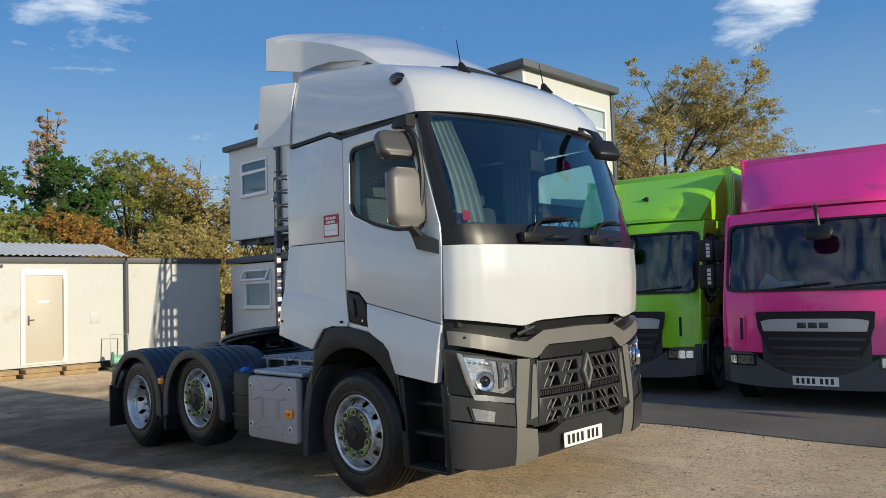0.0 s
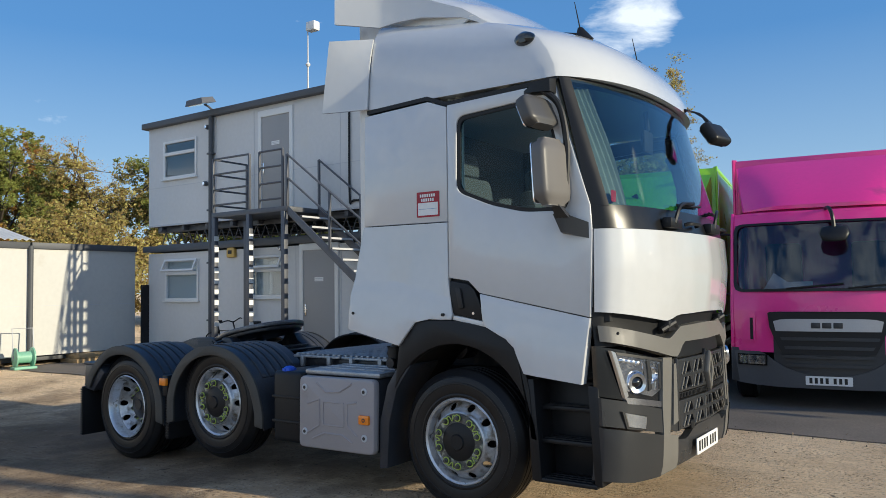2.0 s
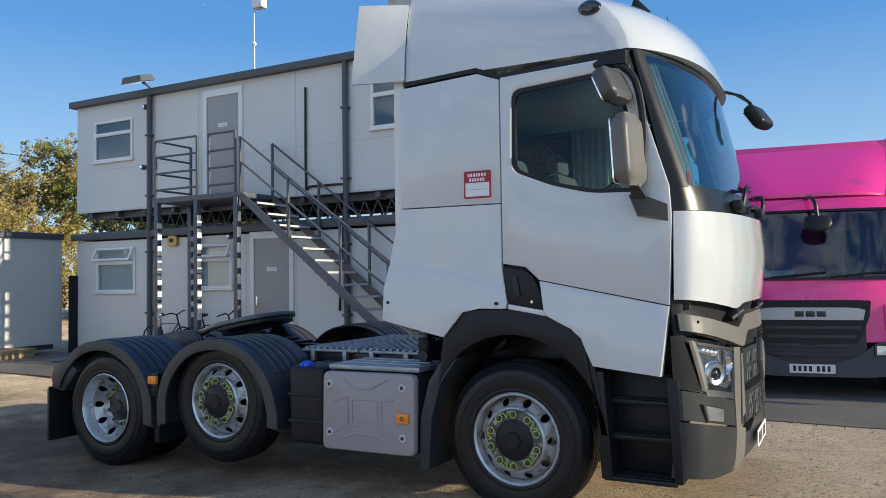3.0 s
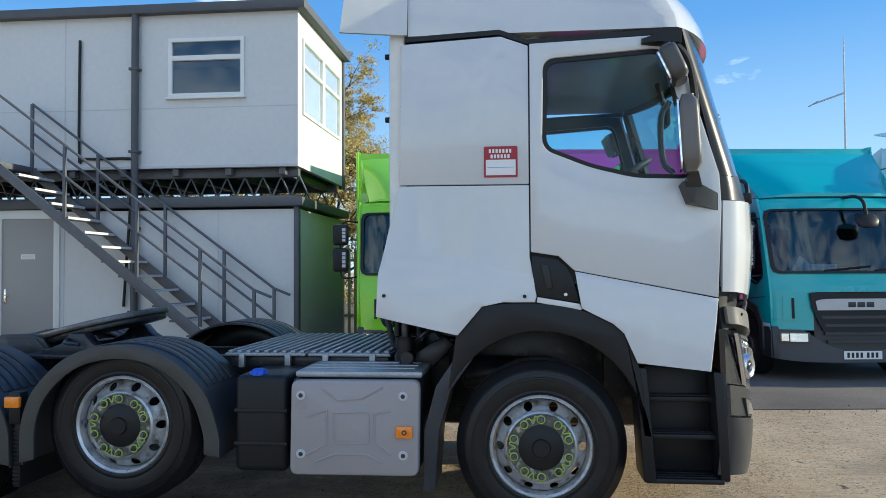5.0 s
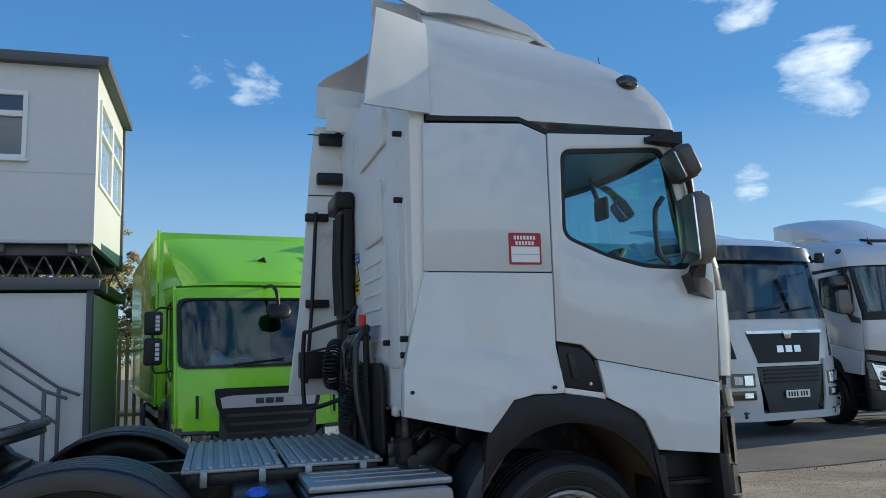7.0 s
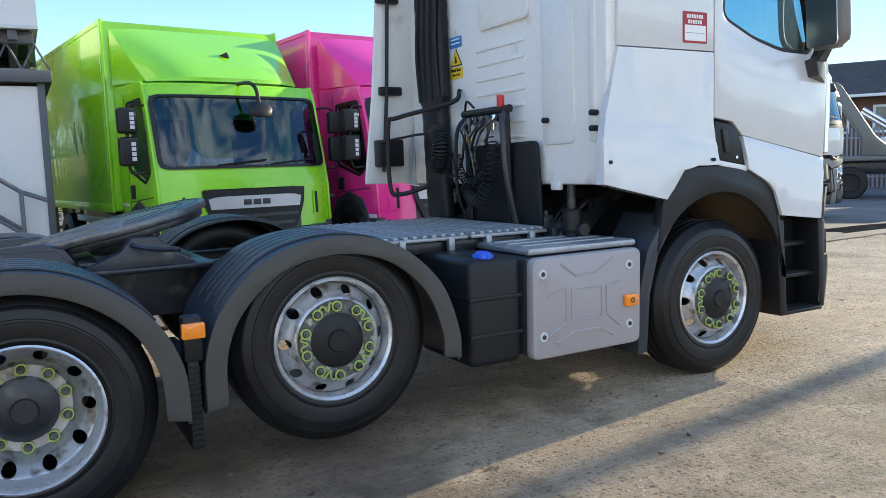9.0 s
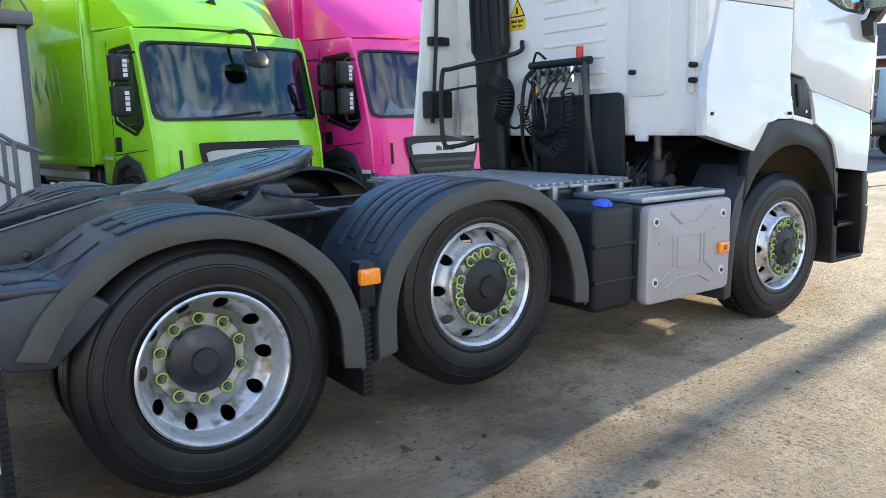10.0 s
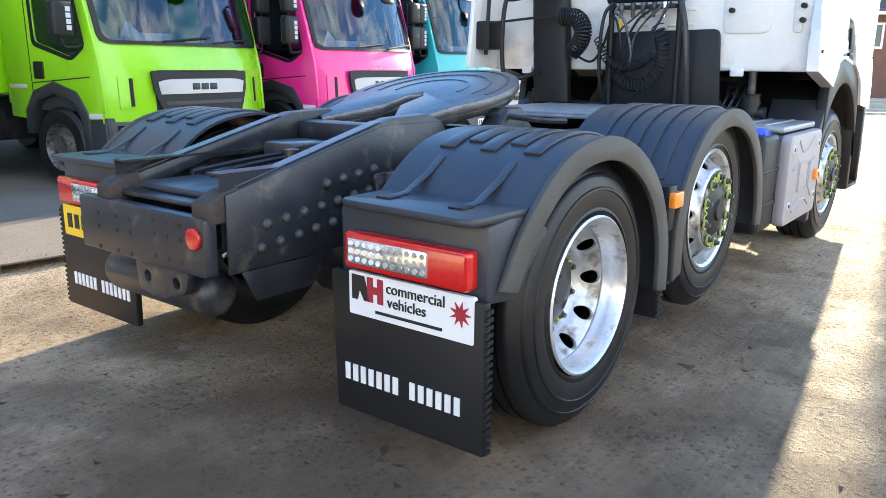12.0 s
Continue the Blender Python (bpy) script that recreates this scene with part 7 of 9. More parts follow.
copy_thing(bike, pose(-10.3, 6.6, 0, 8, 0, -5))

# ---- low sheds at the end of the yard ----
SHX = -13.9
shed = thing("long_shed", pose(0, 0, 0), "cream-white portable shed with corrugated roof and a beige door", "shed")
D0, D1 = 1.78, 2.78


def shed_wall(parent, y0, y1, holes=()):
    part("wall", plate(rect(y0, y1, 0.22, 2.56), "x", SHX - 0.08, SHX, 0, list(holes)), CREAM, parent)
    part("roof_edge", box(SHX - 0.1, SHX + 0.05, y0 - 0.02, y1 + 0.02, 2.56, 2.70, 0.01), TRIM_DK, parent)
    part("wall", plate(rect(y0, y1, 0.22, 2.56), "x", SHX - 3.0, SHX - 2.92), CREAM, parent)
    for y in (y0, y1 - 0.08):
        part("wall", box(SHX - 2.92, SHX - 0.08, y, y + 0.08, 0.22, 2.56), CREAM, parent)
    part("base", box(SHX - 2.9, SHX - 0.15, y0 + 0.1, y1 - 0.1, 0.10, 0.22, 0.01), TRIM_DK, parent)
    part("seam", box(SHX, SHX + 0.004, y0, y1, 1.30, 1.31), GREY_PR, parent)


shed_wall(shed, -9.0, 4.12, [rect(D0 + 0.1, D1 - 0.1, 0.30, 2.28)])
fr = part("door", plate(rect(D0, D1, 0.27, 2.42), "x", SHX - 0.03, SHX + 0.03, 0.006, [rect(D0 + 0.10, D1 - 0.10, 0.31, 2.28)]), UPVC, shed, "beige door in a white frame")
leaf = part("door_leaf", box(SHX - 0.03, SHX + 0.012, D0 + 0.09, D1 - 0.09, 0.30, 2.29, 0.006), DOOR_BEIGE, fr)
part("handle", tube([(SHX + 0.01, D0 + 0.17, 1.28), (SHX + 0.06, D0 + 0.17, 1.28), (SHX + 0.06, D0 + 0.28, 1.28)], 0.011, 8), CHROME, leaf)
part("handle_plate", box(SHX + 0.012, SHX + 0.02, D0 + 0.15, D0 + 0.19, 1.16, 1.38), CHROME, leaf)
part("door_sign", box(SHX + 0.012, SHX + 0.016, 2.15, 2.38, 1.66, 1.72), WHITE_PR, leaf)
part("downpipe", cyl("z", (SHX + 0.06, 4.15, 0), 0.05, 0.1, 2.62, 12), TRIM_DK, shed, "grey downpipe")
part("hinge_strip", box(SHX + 0.01, SHX + 0.03, D1 - 0.1, D1 - 0.085, 0.4, 2.2), GREY_PR, fr)
part("wall_cover", box(SHX, SHX + 0.012, 3.3, 3.52, 1.12, 1.40, 0.004), CREAM, shed)
part("vent", box(SHX, SHX + 0.06, 1.3, 1.42, 2.46, 2.53, 0.01), TRIM_DK, shed)


def corrugated(y0, y1, xa, za, xb, zb):
    n = int((y1 - y0) / 0.025)
    return sheet(lambda u, v: (xa + (xb - xa) * v, y0 + (y1 - y0) * u, za + (zb - za) * v + 0.018 * math.sin(2 * math.pi * u * (y1 - y0) / 0.15)), n, 1, 0.006)


part("roof", corrugated(-3.0, 4.2, SHX + 0.12, 2.74, SHX - 1.45, 3.12), ROOF_SHEET, shed, "pale corrugated roof sheet")
part("roof", corrugated(-3.0, 4.2, SHX - 1.45, 3.12, SHX - 3.1, 2.74), ROOF_SHEET, shed)
shed_b = thing("end_shed", pose(0, 0, 0), "cream-white flat-roofed portable shed", "shed")
shed_wall(shed_b, 4.20, 6.72)
part("fill_panel", box(SHX + 0.2, SHX + 0.28, 6.74, OFFICE_Y, 0.0, 1.75), BLACK_PL, shed_b)
for y in (1.2, 2.1, 2.95, 5.4):
    pile = thing("timber_bearer", pose(SHX + 0.05, y, 0), "weathered timber bearers under the shed", "timber", "shed bearers")
    for k, (dz, dy) in enumerate(((0.0, 0.0), (0.105, 0.05))):
        part("baulk", box(-0.35, 0.35, -0.38 + dy, 0.38 + dy, dz, dz + 0.10, 0.01), BLOCK, pile)
reel = thing("hose_reel_cart", pose(SHX + 0.5, 3.8, 0, 0, 0, 80), "pale green hose reel cart with wire handle", "hose reel")
GREEN_PALE = mat("pale_green_plastic", (0.22, 0.48, 0.34), 0.5, vary=0.1)
part("body", lathe([(0.05, -0.2), (0.2, -0.18), (0.2, -0.15), (0.12, -0.13), (0.12, 0.13), (0.2, 0.15), (0.2, 0.18), (0.05, 0.2)], "x", 20, (0, 0, 0.25)), GREEN_PALE, reel)
part("handle", tube([(-0.2, 0, 0.2), (-0.2, 0.1, 0.85), (0.2, 0.1, 0.85), (0.2, 0, 0.2)], 0.014, 8), GREY_PR, reel)
part("foot", box(-0.22, 0.22, -0.15, 0.15, 0.0, 0.06, 0.01), GREEN_PALE, reel)

# ---- parked lorries ----
LIME = mat("lime_green_paint", (0.27, 0.66, 0.012), 0.3, coat=0.6, vary=0.04, scale=1.2, grain=16, dirt=(0.20, 0.42, 0.03), dirt_at=0.66)
PINK = mat("magenta_pink_paint", (0.84, 0.030, 0.27), 0.3, coat=0.6, vary=0.04, scale=1.2, grain=16, dirt=(0.5, 0.04, 0.2), dirt_at=0.66)
TEAL = mat("turquoise_paint", (0.012, 0.42, 0.44), 0.3, coat=0.6, vary=0.04, scale=1.2, grain=16, dirt=(0.02, 0.26, 0.28), dirt_at=0.66)
SILVER = mat("brushed_silver_bar", (0.50, 0.51, 0.53), 0.34, metal=0.3, vary=0.06)
LORRY_GREY = mat("dark_grey_lorry_plastic", (0.030, 0.033, 0.038), 0.42, vary=0.12, bump=0.05)
LORRY_BUMP = mat("mid_grey_lorry_bumper", (0.065, 0.068, 0.075), 0.5, vary=0.1)


def small_wheel(parent, x, y, r=0.42, w=0.25):
    """A plain wheel whose axle runs along x, its face towards the sign of x."""
    s = 1 if x > 0 else -1
    wheel = part("wheel", lathe([(r * 0.6, -w / 2), (r * 0.9, -w / 2), (r, -w / 2 + 0.04), (r, w / 2 - 0.04), (r * 0.9, w / 2), (r * 0.6, w / 2)], "x", 36, (x, y, r)), RUBBER, parent)
    part("rim", lathe([(r * 0.6, s * w / 2), (r * 0.56, s * (w / 2 - 0.03)), (r * 0.5, s * (w / 2 - 0.06)), (r * 0.3, s * (w / 2 - 0.02)), (r * 0.28, s * w / 2), (0, s * w / 2)], "x", 28, (x, y, r)), DULL_STEEL, wheel)
    return wheel


def box_lorry(m, paint, colour, box_len=6.5, ladder=False):
    """A small rigid lorry: day cab facing -y, air deflector, box body."""
    v = thing("box_lorry", m, f"{colour} rigid box lorry with a matching air deflector", "lorry", "parked box lorries")
    HW = 1.15

    def fx(x, z):
        """y of the cab front at x, z."""
        s = abs(x) / HW
        return lerp_table([(0.3, 0.0), (1.25, 0.04), (1.52, 0.10), (2.36, 0.34), (2.52, 0.42), (2.6, 0.5)], z) + 0.20 * s ** 3.2

    def patch(x0, x1, z0, z1, out, material, name, parent, label="", low=None, high=None, nu=12, nv=4, thick=0.03):
        def at(a, b):
            x = x0 + (x1 - x0) * a
            za, zb = (low(x) if low else z0), (high(x) if high else z1)
            z = za + (zb - za) * b
            return x, fx(x, z) - out, z
        return part(name, sheet(at, nu, nv, thick), material, parent, label)

    # cab shell: sides, roof, back
    for s in (-1, 1):
        side = [(0.17, 0.75), (0.21, 1.25), (0.27, 1.50), (0.50, 2.36), (0.60, 2.55), (1.72, 2.58), (1.72, 0.72), (1.42, 0.70), (1.28, 0.98), (0.92, 1.08), (0.60, 0.98), (0.44, 0.72)]
        win = rounded([(0.42, 1.46), (0.62, 1.34), (1.20, 1.50), (1.22, 2.30), (0.62, 2.32)], 0.06)
        door = part("cab_side", plate(side, "x", s * (HW - 0.04), s * HW, 0.012, [win]), paint, v)
        g = part("side_window", plate(win, "x", s * (HW - 0.03), s * (HW - 0.022)), DAF_GLASS, door, "dark side window")
        g.visible_shadow = False
        part("window_trim", plate(rounded([(0.39, 1.44), (0.62, 1.30), (1.24, 1.46), (1.26, 2.34), (0.60, 2.36)], 0.07), "x", s * (HW - 0.008), s * (HW + 0.004), 0, [win]), BLACK_PL, door)
        for line in ([(1.30, 1.0), (1.32, 2.45)], [(0.36, 1.15), (1.28, 1.08)]):
            part("door_gap", strip(line, 0.012, "x", s * (HW - 0.002), s * (HW + 0.003)), BLACK_PL, door)
        part("door_handle", plate(rect(1.08, 1.24, 1.12, 1.30, 0.02), "x", s * (HW - 0.005), s * (HW + 0.015), 0.006), BLACK_PL, door)
        part("mudguard", plate([(1.46, 0.55), (1.44, 0.80), (1.28, 1.0), (0.94, 1.10), (0.58, 1.0), (0.42, 0.78), (0.40, 0.40), (0.50, 0.40), (0.54, 0.75), (0.66, 0.90), (0.94, 0.97), (1.2, 0.90), (1.33, 0.75), (1.36, 0.55)], "x", s * (HW - 0.18), s * (HW + 0.02), 0.01), LORRY_GREY, v)
        part("step_panel", plate([(0.12, 0.32), (0.50, 0.32), (0.46, 0.72), (0.17, 0.75)], "x", s * (HW - 0.3), s * (HW - 0.01), 0.01), LORRY_GREY, v)
        for z, h in ((2.06, 0.30), (1.70, 0.34)):
            head = part("mirror", box(s * (HW + 0.24) - 0.11, s * (HW + 0.24) + 0.11, 0.33, 0.45, z - h / 2, z + h / 2, 0.035, 3), BLACK_PL, v, "black boxy door mirror")
            for k in range(4 if s < 0 else 0):
                zz = z - h * 0.32 + h * 0.17 * k
                part("reflector", box(s * (HW + 0.24) + 0.02, s * (HW + 0.24) + 0.07, 0.326, 0.331, zz, zz + h * 0.13), GREY_PR, head)
            part("mirror_glass", plate(rect(s * (HW + 0.24) - 0.09, s * (HW + 0.24) + 0.09, z - h * 0.42, z + h * 0.42, 0.02), "y", 0.448, 0.454), MIRROR, head)
        part("mirror_bracket", tube(bend([(s * HW, 0.50, 2.25), (s * (HW + 0.18), 0.42, 2.25), (s * (HW + 0.24), 0.40, 2.1), (s * (HW + 0.24), 0.40, 1.5), (s * (HW + 0.12), 0.40, 1.44), (s * HW, 0.42, 1.46)], 4), 0.014, 6), BLACK_PL, v)
        small_wheel(v, s * (HW - 0.13), 0.94)
        small_wheel(v, s * (HW - 0.05), 4.9)
    part("cab_roof", sheet(lambda a, b: (-HW + 2 * HW * a, lerp_table([(0, fx(-HW + 2 * HW * a, 2.50) + 0.0), (0.2, 0.62 + 0.1 * abs(2 * a - 1) ** 3), (1, 1.72)], b), 2.50 + 0.11 * min(1, b * 3) * (1 - abs(2 * a - 1) ** 6)), 16, 8, 0.03), paint, v)
    part("cab_back", box(-HW + 0.04, HW - 0.04, 1.68, 1.72, 0.75, 2.58), paint, v)
    patch(-HW, HW, 2.36, 2.53, 0.0, paint, "header", v)
    patch(-HW, HW, 1.22, 1.50, 0.0, paint, "front_panel", v, "", None, None, 16, 4)
    ws = patch(-1.09, 1.09, 1.50, 2.37, 0.008, DAF_GLASS, "windscreen", v, "dark wide windscreen", None, None, 16, 8, 0.008)
    ws.visible_shadow = False
    for s in (-1, 1):
        patch(*sorted((s * 1.075, s * HW)), 1.50, 2.37, 0.0, paint, "pillar", v, "", None, None, 3, 6)
        patch(*sorted((s * 0.58, s * HW)), 0.70, 1.23, 0.0, paint, "front_corner", v, "", (lambda x: 0.70), None, 8, 4)
        patch(*sorted((s * 0.84, s * 1.0)), 0.84, 1.16, 0.02, paint, "corner_duct", v, "", None, None, 4, 4)
        patch(*sorted((s * 0.865, s * 0.90)), 0.86, 1.14, 0.028, BLACK_PL, "duct_slot", v, "", None, None, 2, 4, 0.01)
        lampq = patch(*sorted((s * 0.70, s * 1.06)), 0.535, 0.675, 0.05, LAMP_DARK, "headlamp", v, "clear headlamp in a dark bumper", None, None, 6, 3)
        patch(*sorted((s * 0.725, s * 0.94)), 0.55, 0.66, 0.056, CLEAR_LENS, "lamp_lens", lampq, "", None, None, 4, 2, 0.012)
        patch(*sorted((s * 0.955, s * 1.04)), 0.555, 0.655, 0.056, CLEAR_LENS, "indicator", lampq, "", None, None, 2, 2, 0.012)
    # black surround with rounded corners
    def bend_on(points, holes, out, thick, material, name, parent, label=""):
        bm = plate(points, "y", -thick, 0.0, 0, holes)
        for w in bm.verts:
            w.co.y += fx(w.co.x, w.co.z) - out
        return part(name, bm, material, parent, label)
    def screen_line(x0, x1, z0, z1, r, n=10):
        corner = rounded([(x0, z0), (x1, z0), (x1, z1), (x0, z1)], r, 6)
        out = []
        for i, p in enumerate(corner):
            q = corner[(i + 1) % len(corner)]
            far_apart = math.hypot(q[0] - p[0], q[1] - p[1]) > 0.2
            out += [(p[0] + (q[0] - p[0]) * j / n, p[1] + (q[1] - p[1]) * j / n) for j in range(n if far_apart else 1)]
        return out
    bend_on(screen_line(-1.105, 1.105, 1.475, 2.385, 0.12), [screen_line(-1.06, 1.06, 1.51, 2.355, 0.11)], 0.014, 0.012, PILLAR, "screen_seal", v)
    bend_on([(-0.68, 1.20), (-0.66, 1.215), (0, 1.22), (0.66, 1.215), (0.68, 1.20), (0.66, 1.02), (0.60, 0.86), (0.52, 0.70), (0, 0.66), (-0.52, 0.70), (-0.60, 0.86), (-0.66, 1.02)], [], 0.030, 0.02, BLACK_PL, "grille_frame", v)
    grl = patch(-0.62, 0.62, 0.5, 1.25, 0.005, LORRY_GREY, "grille", v, "dark grille with a silver bar", lambda x: 0.38, lambda x: 1.2, 18, 6)
    part("silver_bar", sheet(lambda a, b: ((-0.615 + 1.23 * a) * (0.955 + 0.045 * b), fx((-0.615 + 1.23 * a) * 0.9, 1.06) - 0.052, 0.975 + 0.155 * b - 0.03 * abs(2 * a - 1) ** 8 * b), 16, 3, 0.02), SILVER, grl, "silver bar carrying a plain badge")
    # plain badge of three dark blocks
    for k in range(3):
        part("badge", box(-0.18 + 0.125 * k, -0.075 + 0.125 * k, fx(0.1, 1.08) - 0.060, fx(0.1, 1.08) - 0.045, 1.015, 1.085, 0.012), LORRY_GREY, grl)
    for k in range(4):
        patch(-0.57 + 0.035 * k, 0.57 - 0.035 * k, 0.86 - 0.11 * k, 0.90 - 0.11 * k, 0.045, LORRY_GREY, "grille_slat", grl, "", None, None, 10, 2, 0.03)
    patch(-HW, HW, 0.27, 0.50, 0.03, LORRY_BUMP, "bumper", v, "grey bumper", lambda x: 0.27 + 0.05 * (abs(x) / HW) ** 4, lambda x: 0.42 + 0.29 * min(1, (abs(x) / 0.75) ** 2.4), 26, 4)
    number_plate(v, Matrix.Translation((0, -0.035, 0.37)))
    for k, x in enumerate((-0.45, 0.25)):
        w = part("wiper", tube([(x, fx(x, 1.5) - 0.03, 1.51), (x + 0.65, fx(x + 0.6, 1.56) - 0.025, 1.57)], 0.012, 6), BLACK_PL, v)
    part("roof_arm", tube(bend([(0.02, 0.46, 2.54), (0.06, 0.18, 2.53), (0.10, 0.06, 2.44), (0.12, 0.04, 2.26)], 4), 0.024, 8), BLACK_PL, v)
    part("front_mirror", loft([[(0.12 + a * 0.17 * q, 0.02 + 0.05 * t + b * 0.055 * q, 2.19 + t * 0.10) for a, b in ring_pts(1, 18)] for t, q in ((-1, 0.45), (-0.8, 0.8), (0, 1), (0.8, 0.85), (1, 0.5))]), BLACK_PL, v, "black front mirror", 60)
    # cab inside
    part("cab_inside", box(-HW + 0.06, HW - 0.06, 0.30, 1.66, 0.8, 1.40), CAB_GREY, v)
    for x in (-0.55, 0.55):
        part("seat", join(box(x - 0.25, x + 0.25, 0.95, 1.4, 1.40, 1.5, 0.04), box(x - 0.24, x + 0.24, 1.35, 1.5, 1.45, 2.15, 0.05)), CAB_DARK, v)
    part("paper", plate([(-0.75, 1.50), (-0.35, 1.52), (-0.62, 1.72)], "y", 0.42, 0.424), WHITE_PR, v, "white card on the dashboard")
    part("plate_card", plate(rect(-0.62, -0.15, 1.525, 1.60), "y", 0.30, 0.304), WHITE_PR, v)
    # deflector
    def defl(a, b):
        x = (-1 + 2 * a) * (1.02 + 0.14 * b)
        s = abs(2 * a - 1)
        y = 0.52 + 1.15 * b + 0.30 * s ** 4 * (1 - b)
        z = 2.62 + 0.74 * b ** 0.92 - 0.06 * s ** 5 * (1 - 0.4 * b)
        return x, y, z
    dfl = part("air_deflector", sheet(defl, 20, 8, 0.02), paint, v, "sloping roof air deflector", 60)
    part("deflector_front", sheet(lambda a, b: (defl(a, 0)[0], defl(a, 0)[1] + 0.01, 2.57 + (defl(a, 0)[2] - 2.57) * b), 20, 2, 0.02), paint, dfl)
    for s in (-1, 1):
        part("deflector_cheek", loft([[(s * 1.0, 0.82, 2.58), (s * 1.16, 1.66, 2.60), (s * 1.16, 1.66, 3.32)], [(s * 1.02, 0.80, 2.58), (s * 1.18, 1.66, 2.60), (s * 1.18, 1.66, 3.32)]]), paint, dfl)
        part("gap_fairing", plate([(1.62, 0.85), (1.80, 0.85), (1.80, 2.60), (1.62, 2.60)], "x", s * 1.06, s * 1.12, 0.02), paint, v)
    # box body
    body = part("box_body", join(box(-1.24, 1.24, 1.82, 1.82 + box_len, 0.95, 3.46, 0.03)), paint, v, f"{colour} box body")
    for s in (-1, 1):
        part("body_post", box(s * 1.24 - 0.02, s * 1.24 + 0.02, 1.80, 1.90, 0.93, 3.48, 0.015), paint, body)
        part("body_rail", box(s * 1.24 - 0.015, s * 1.24 + 0.015, 1.82, 1.82 + box_len, 0.93, 1.05, 0.01), paint, body)
        part("cap_rail", box(s * 1.22 - 0.03, s * 1.22 + 0.03, 1.82, 1.82 + box_len, 3.40, 3.48, 0.02), paint, body)
        part("side_guard", box(s * 1.18 - 0.02, s * 1.18 + 0.02, 2.2, 4.2, 0.5, 0.62, 0.01), GREY_PR, v)
        part("side_guard", box(s * 1.18 - 0.02, s * 1.18 + 0.02, 2.2, 4.2, 0.75, 0.85, 0.01), GREY_PR, v)
    for s in (-1, 1):
        part("sill_strip", box(s * HW - 0.006, s * HW + 0.006, 0.22, 0.50, 0.74, 0.79, 0.003), GREY_PR, v)
        part("sill_strip", box(s * HW - 0.006, s * HW + 0.010, 1.40, 1.70, 1.02, 1.06, 0.003), GREY_PR, v)
    part("chassis", box(-0.4, 0.4, 0.5, 1.7 + box_len, 0.55, 0.85), CHASSIS, v)
    part("fuel_tank", box(0.6, 1.1, 2.1, 3.0, 0.4, 0.9, 0.05), CHASSIS, v)
    part("battery_carrier", box(-1.1, -0.6, 2.1, 2.9, 0.42, 0.9, 0.05), CHASSIS, v)
    if ladder:
        part("body_print", box(-1.265, -1.262, 4.0, 6.0, 2.2, 2.5), WHITE_PR, body)
    return v


def rot_front(x, y, yaw):
    return pose(x, y, 0, 0, 0, yaw)


green_lorry = box_lorry(rot_front(-1.27, 6.13, 8.5), LIME, "lime green")
PALE_LIME = mat("faded_pale_print", (0.42, 0.62, 0.22), 0.5, vary=0.25, scale=14)
for k in range(3):
    b = part("print_mark", strip([(2.75 + 0.42 * k, 1.75), (2.85 + 0.42 * k, 2.25 - 0.1 * (k % 2)), (2.95 + 0.42 * k, 1.95), (3.05 + 0.42 * k, 2.2)], 0.045, "x", -1.246, -1.2405), PALE_LIME, green_lorry)
part("deflector_vent", plate([(0.05, 2.98), (0.17, 2.92), (0.13, 3.02)], "y", 0.98, 1.06), BLACK_PL, green_lorry)
box_lorry(rot_front(1.51, 6.02, 7.0), PINK, "magenta pink")
box_lorry(rot_front(4.46, 6.38, 7.0), TEAL, "turquoise")


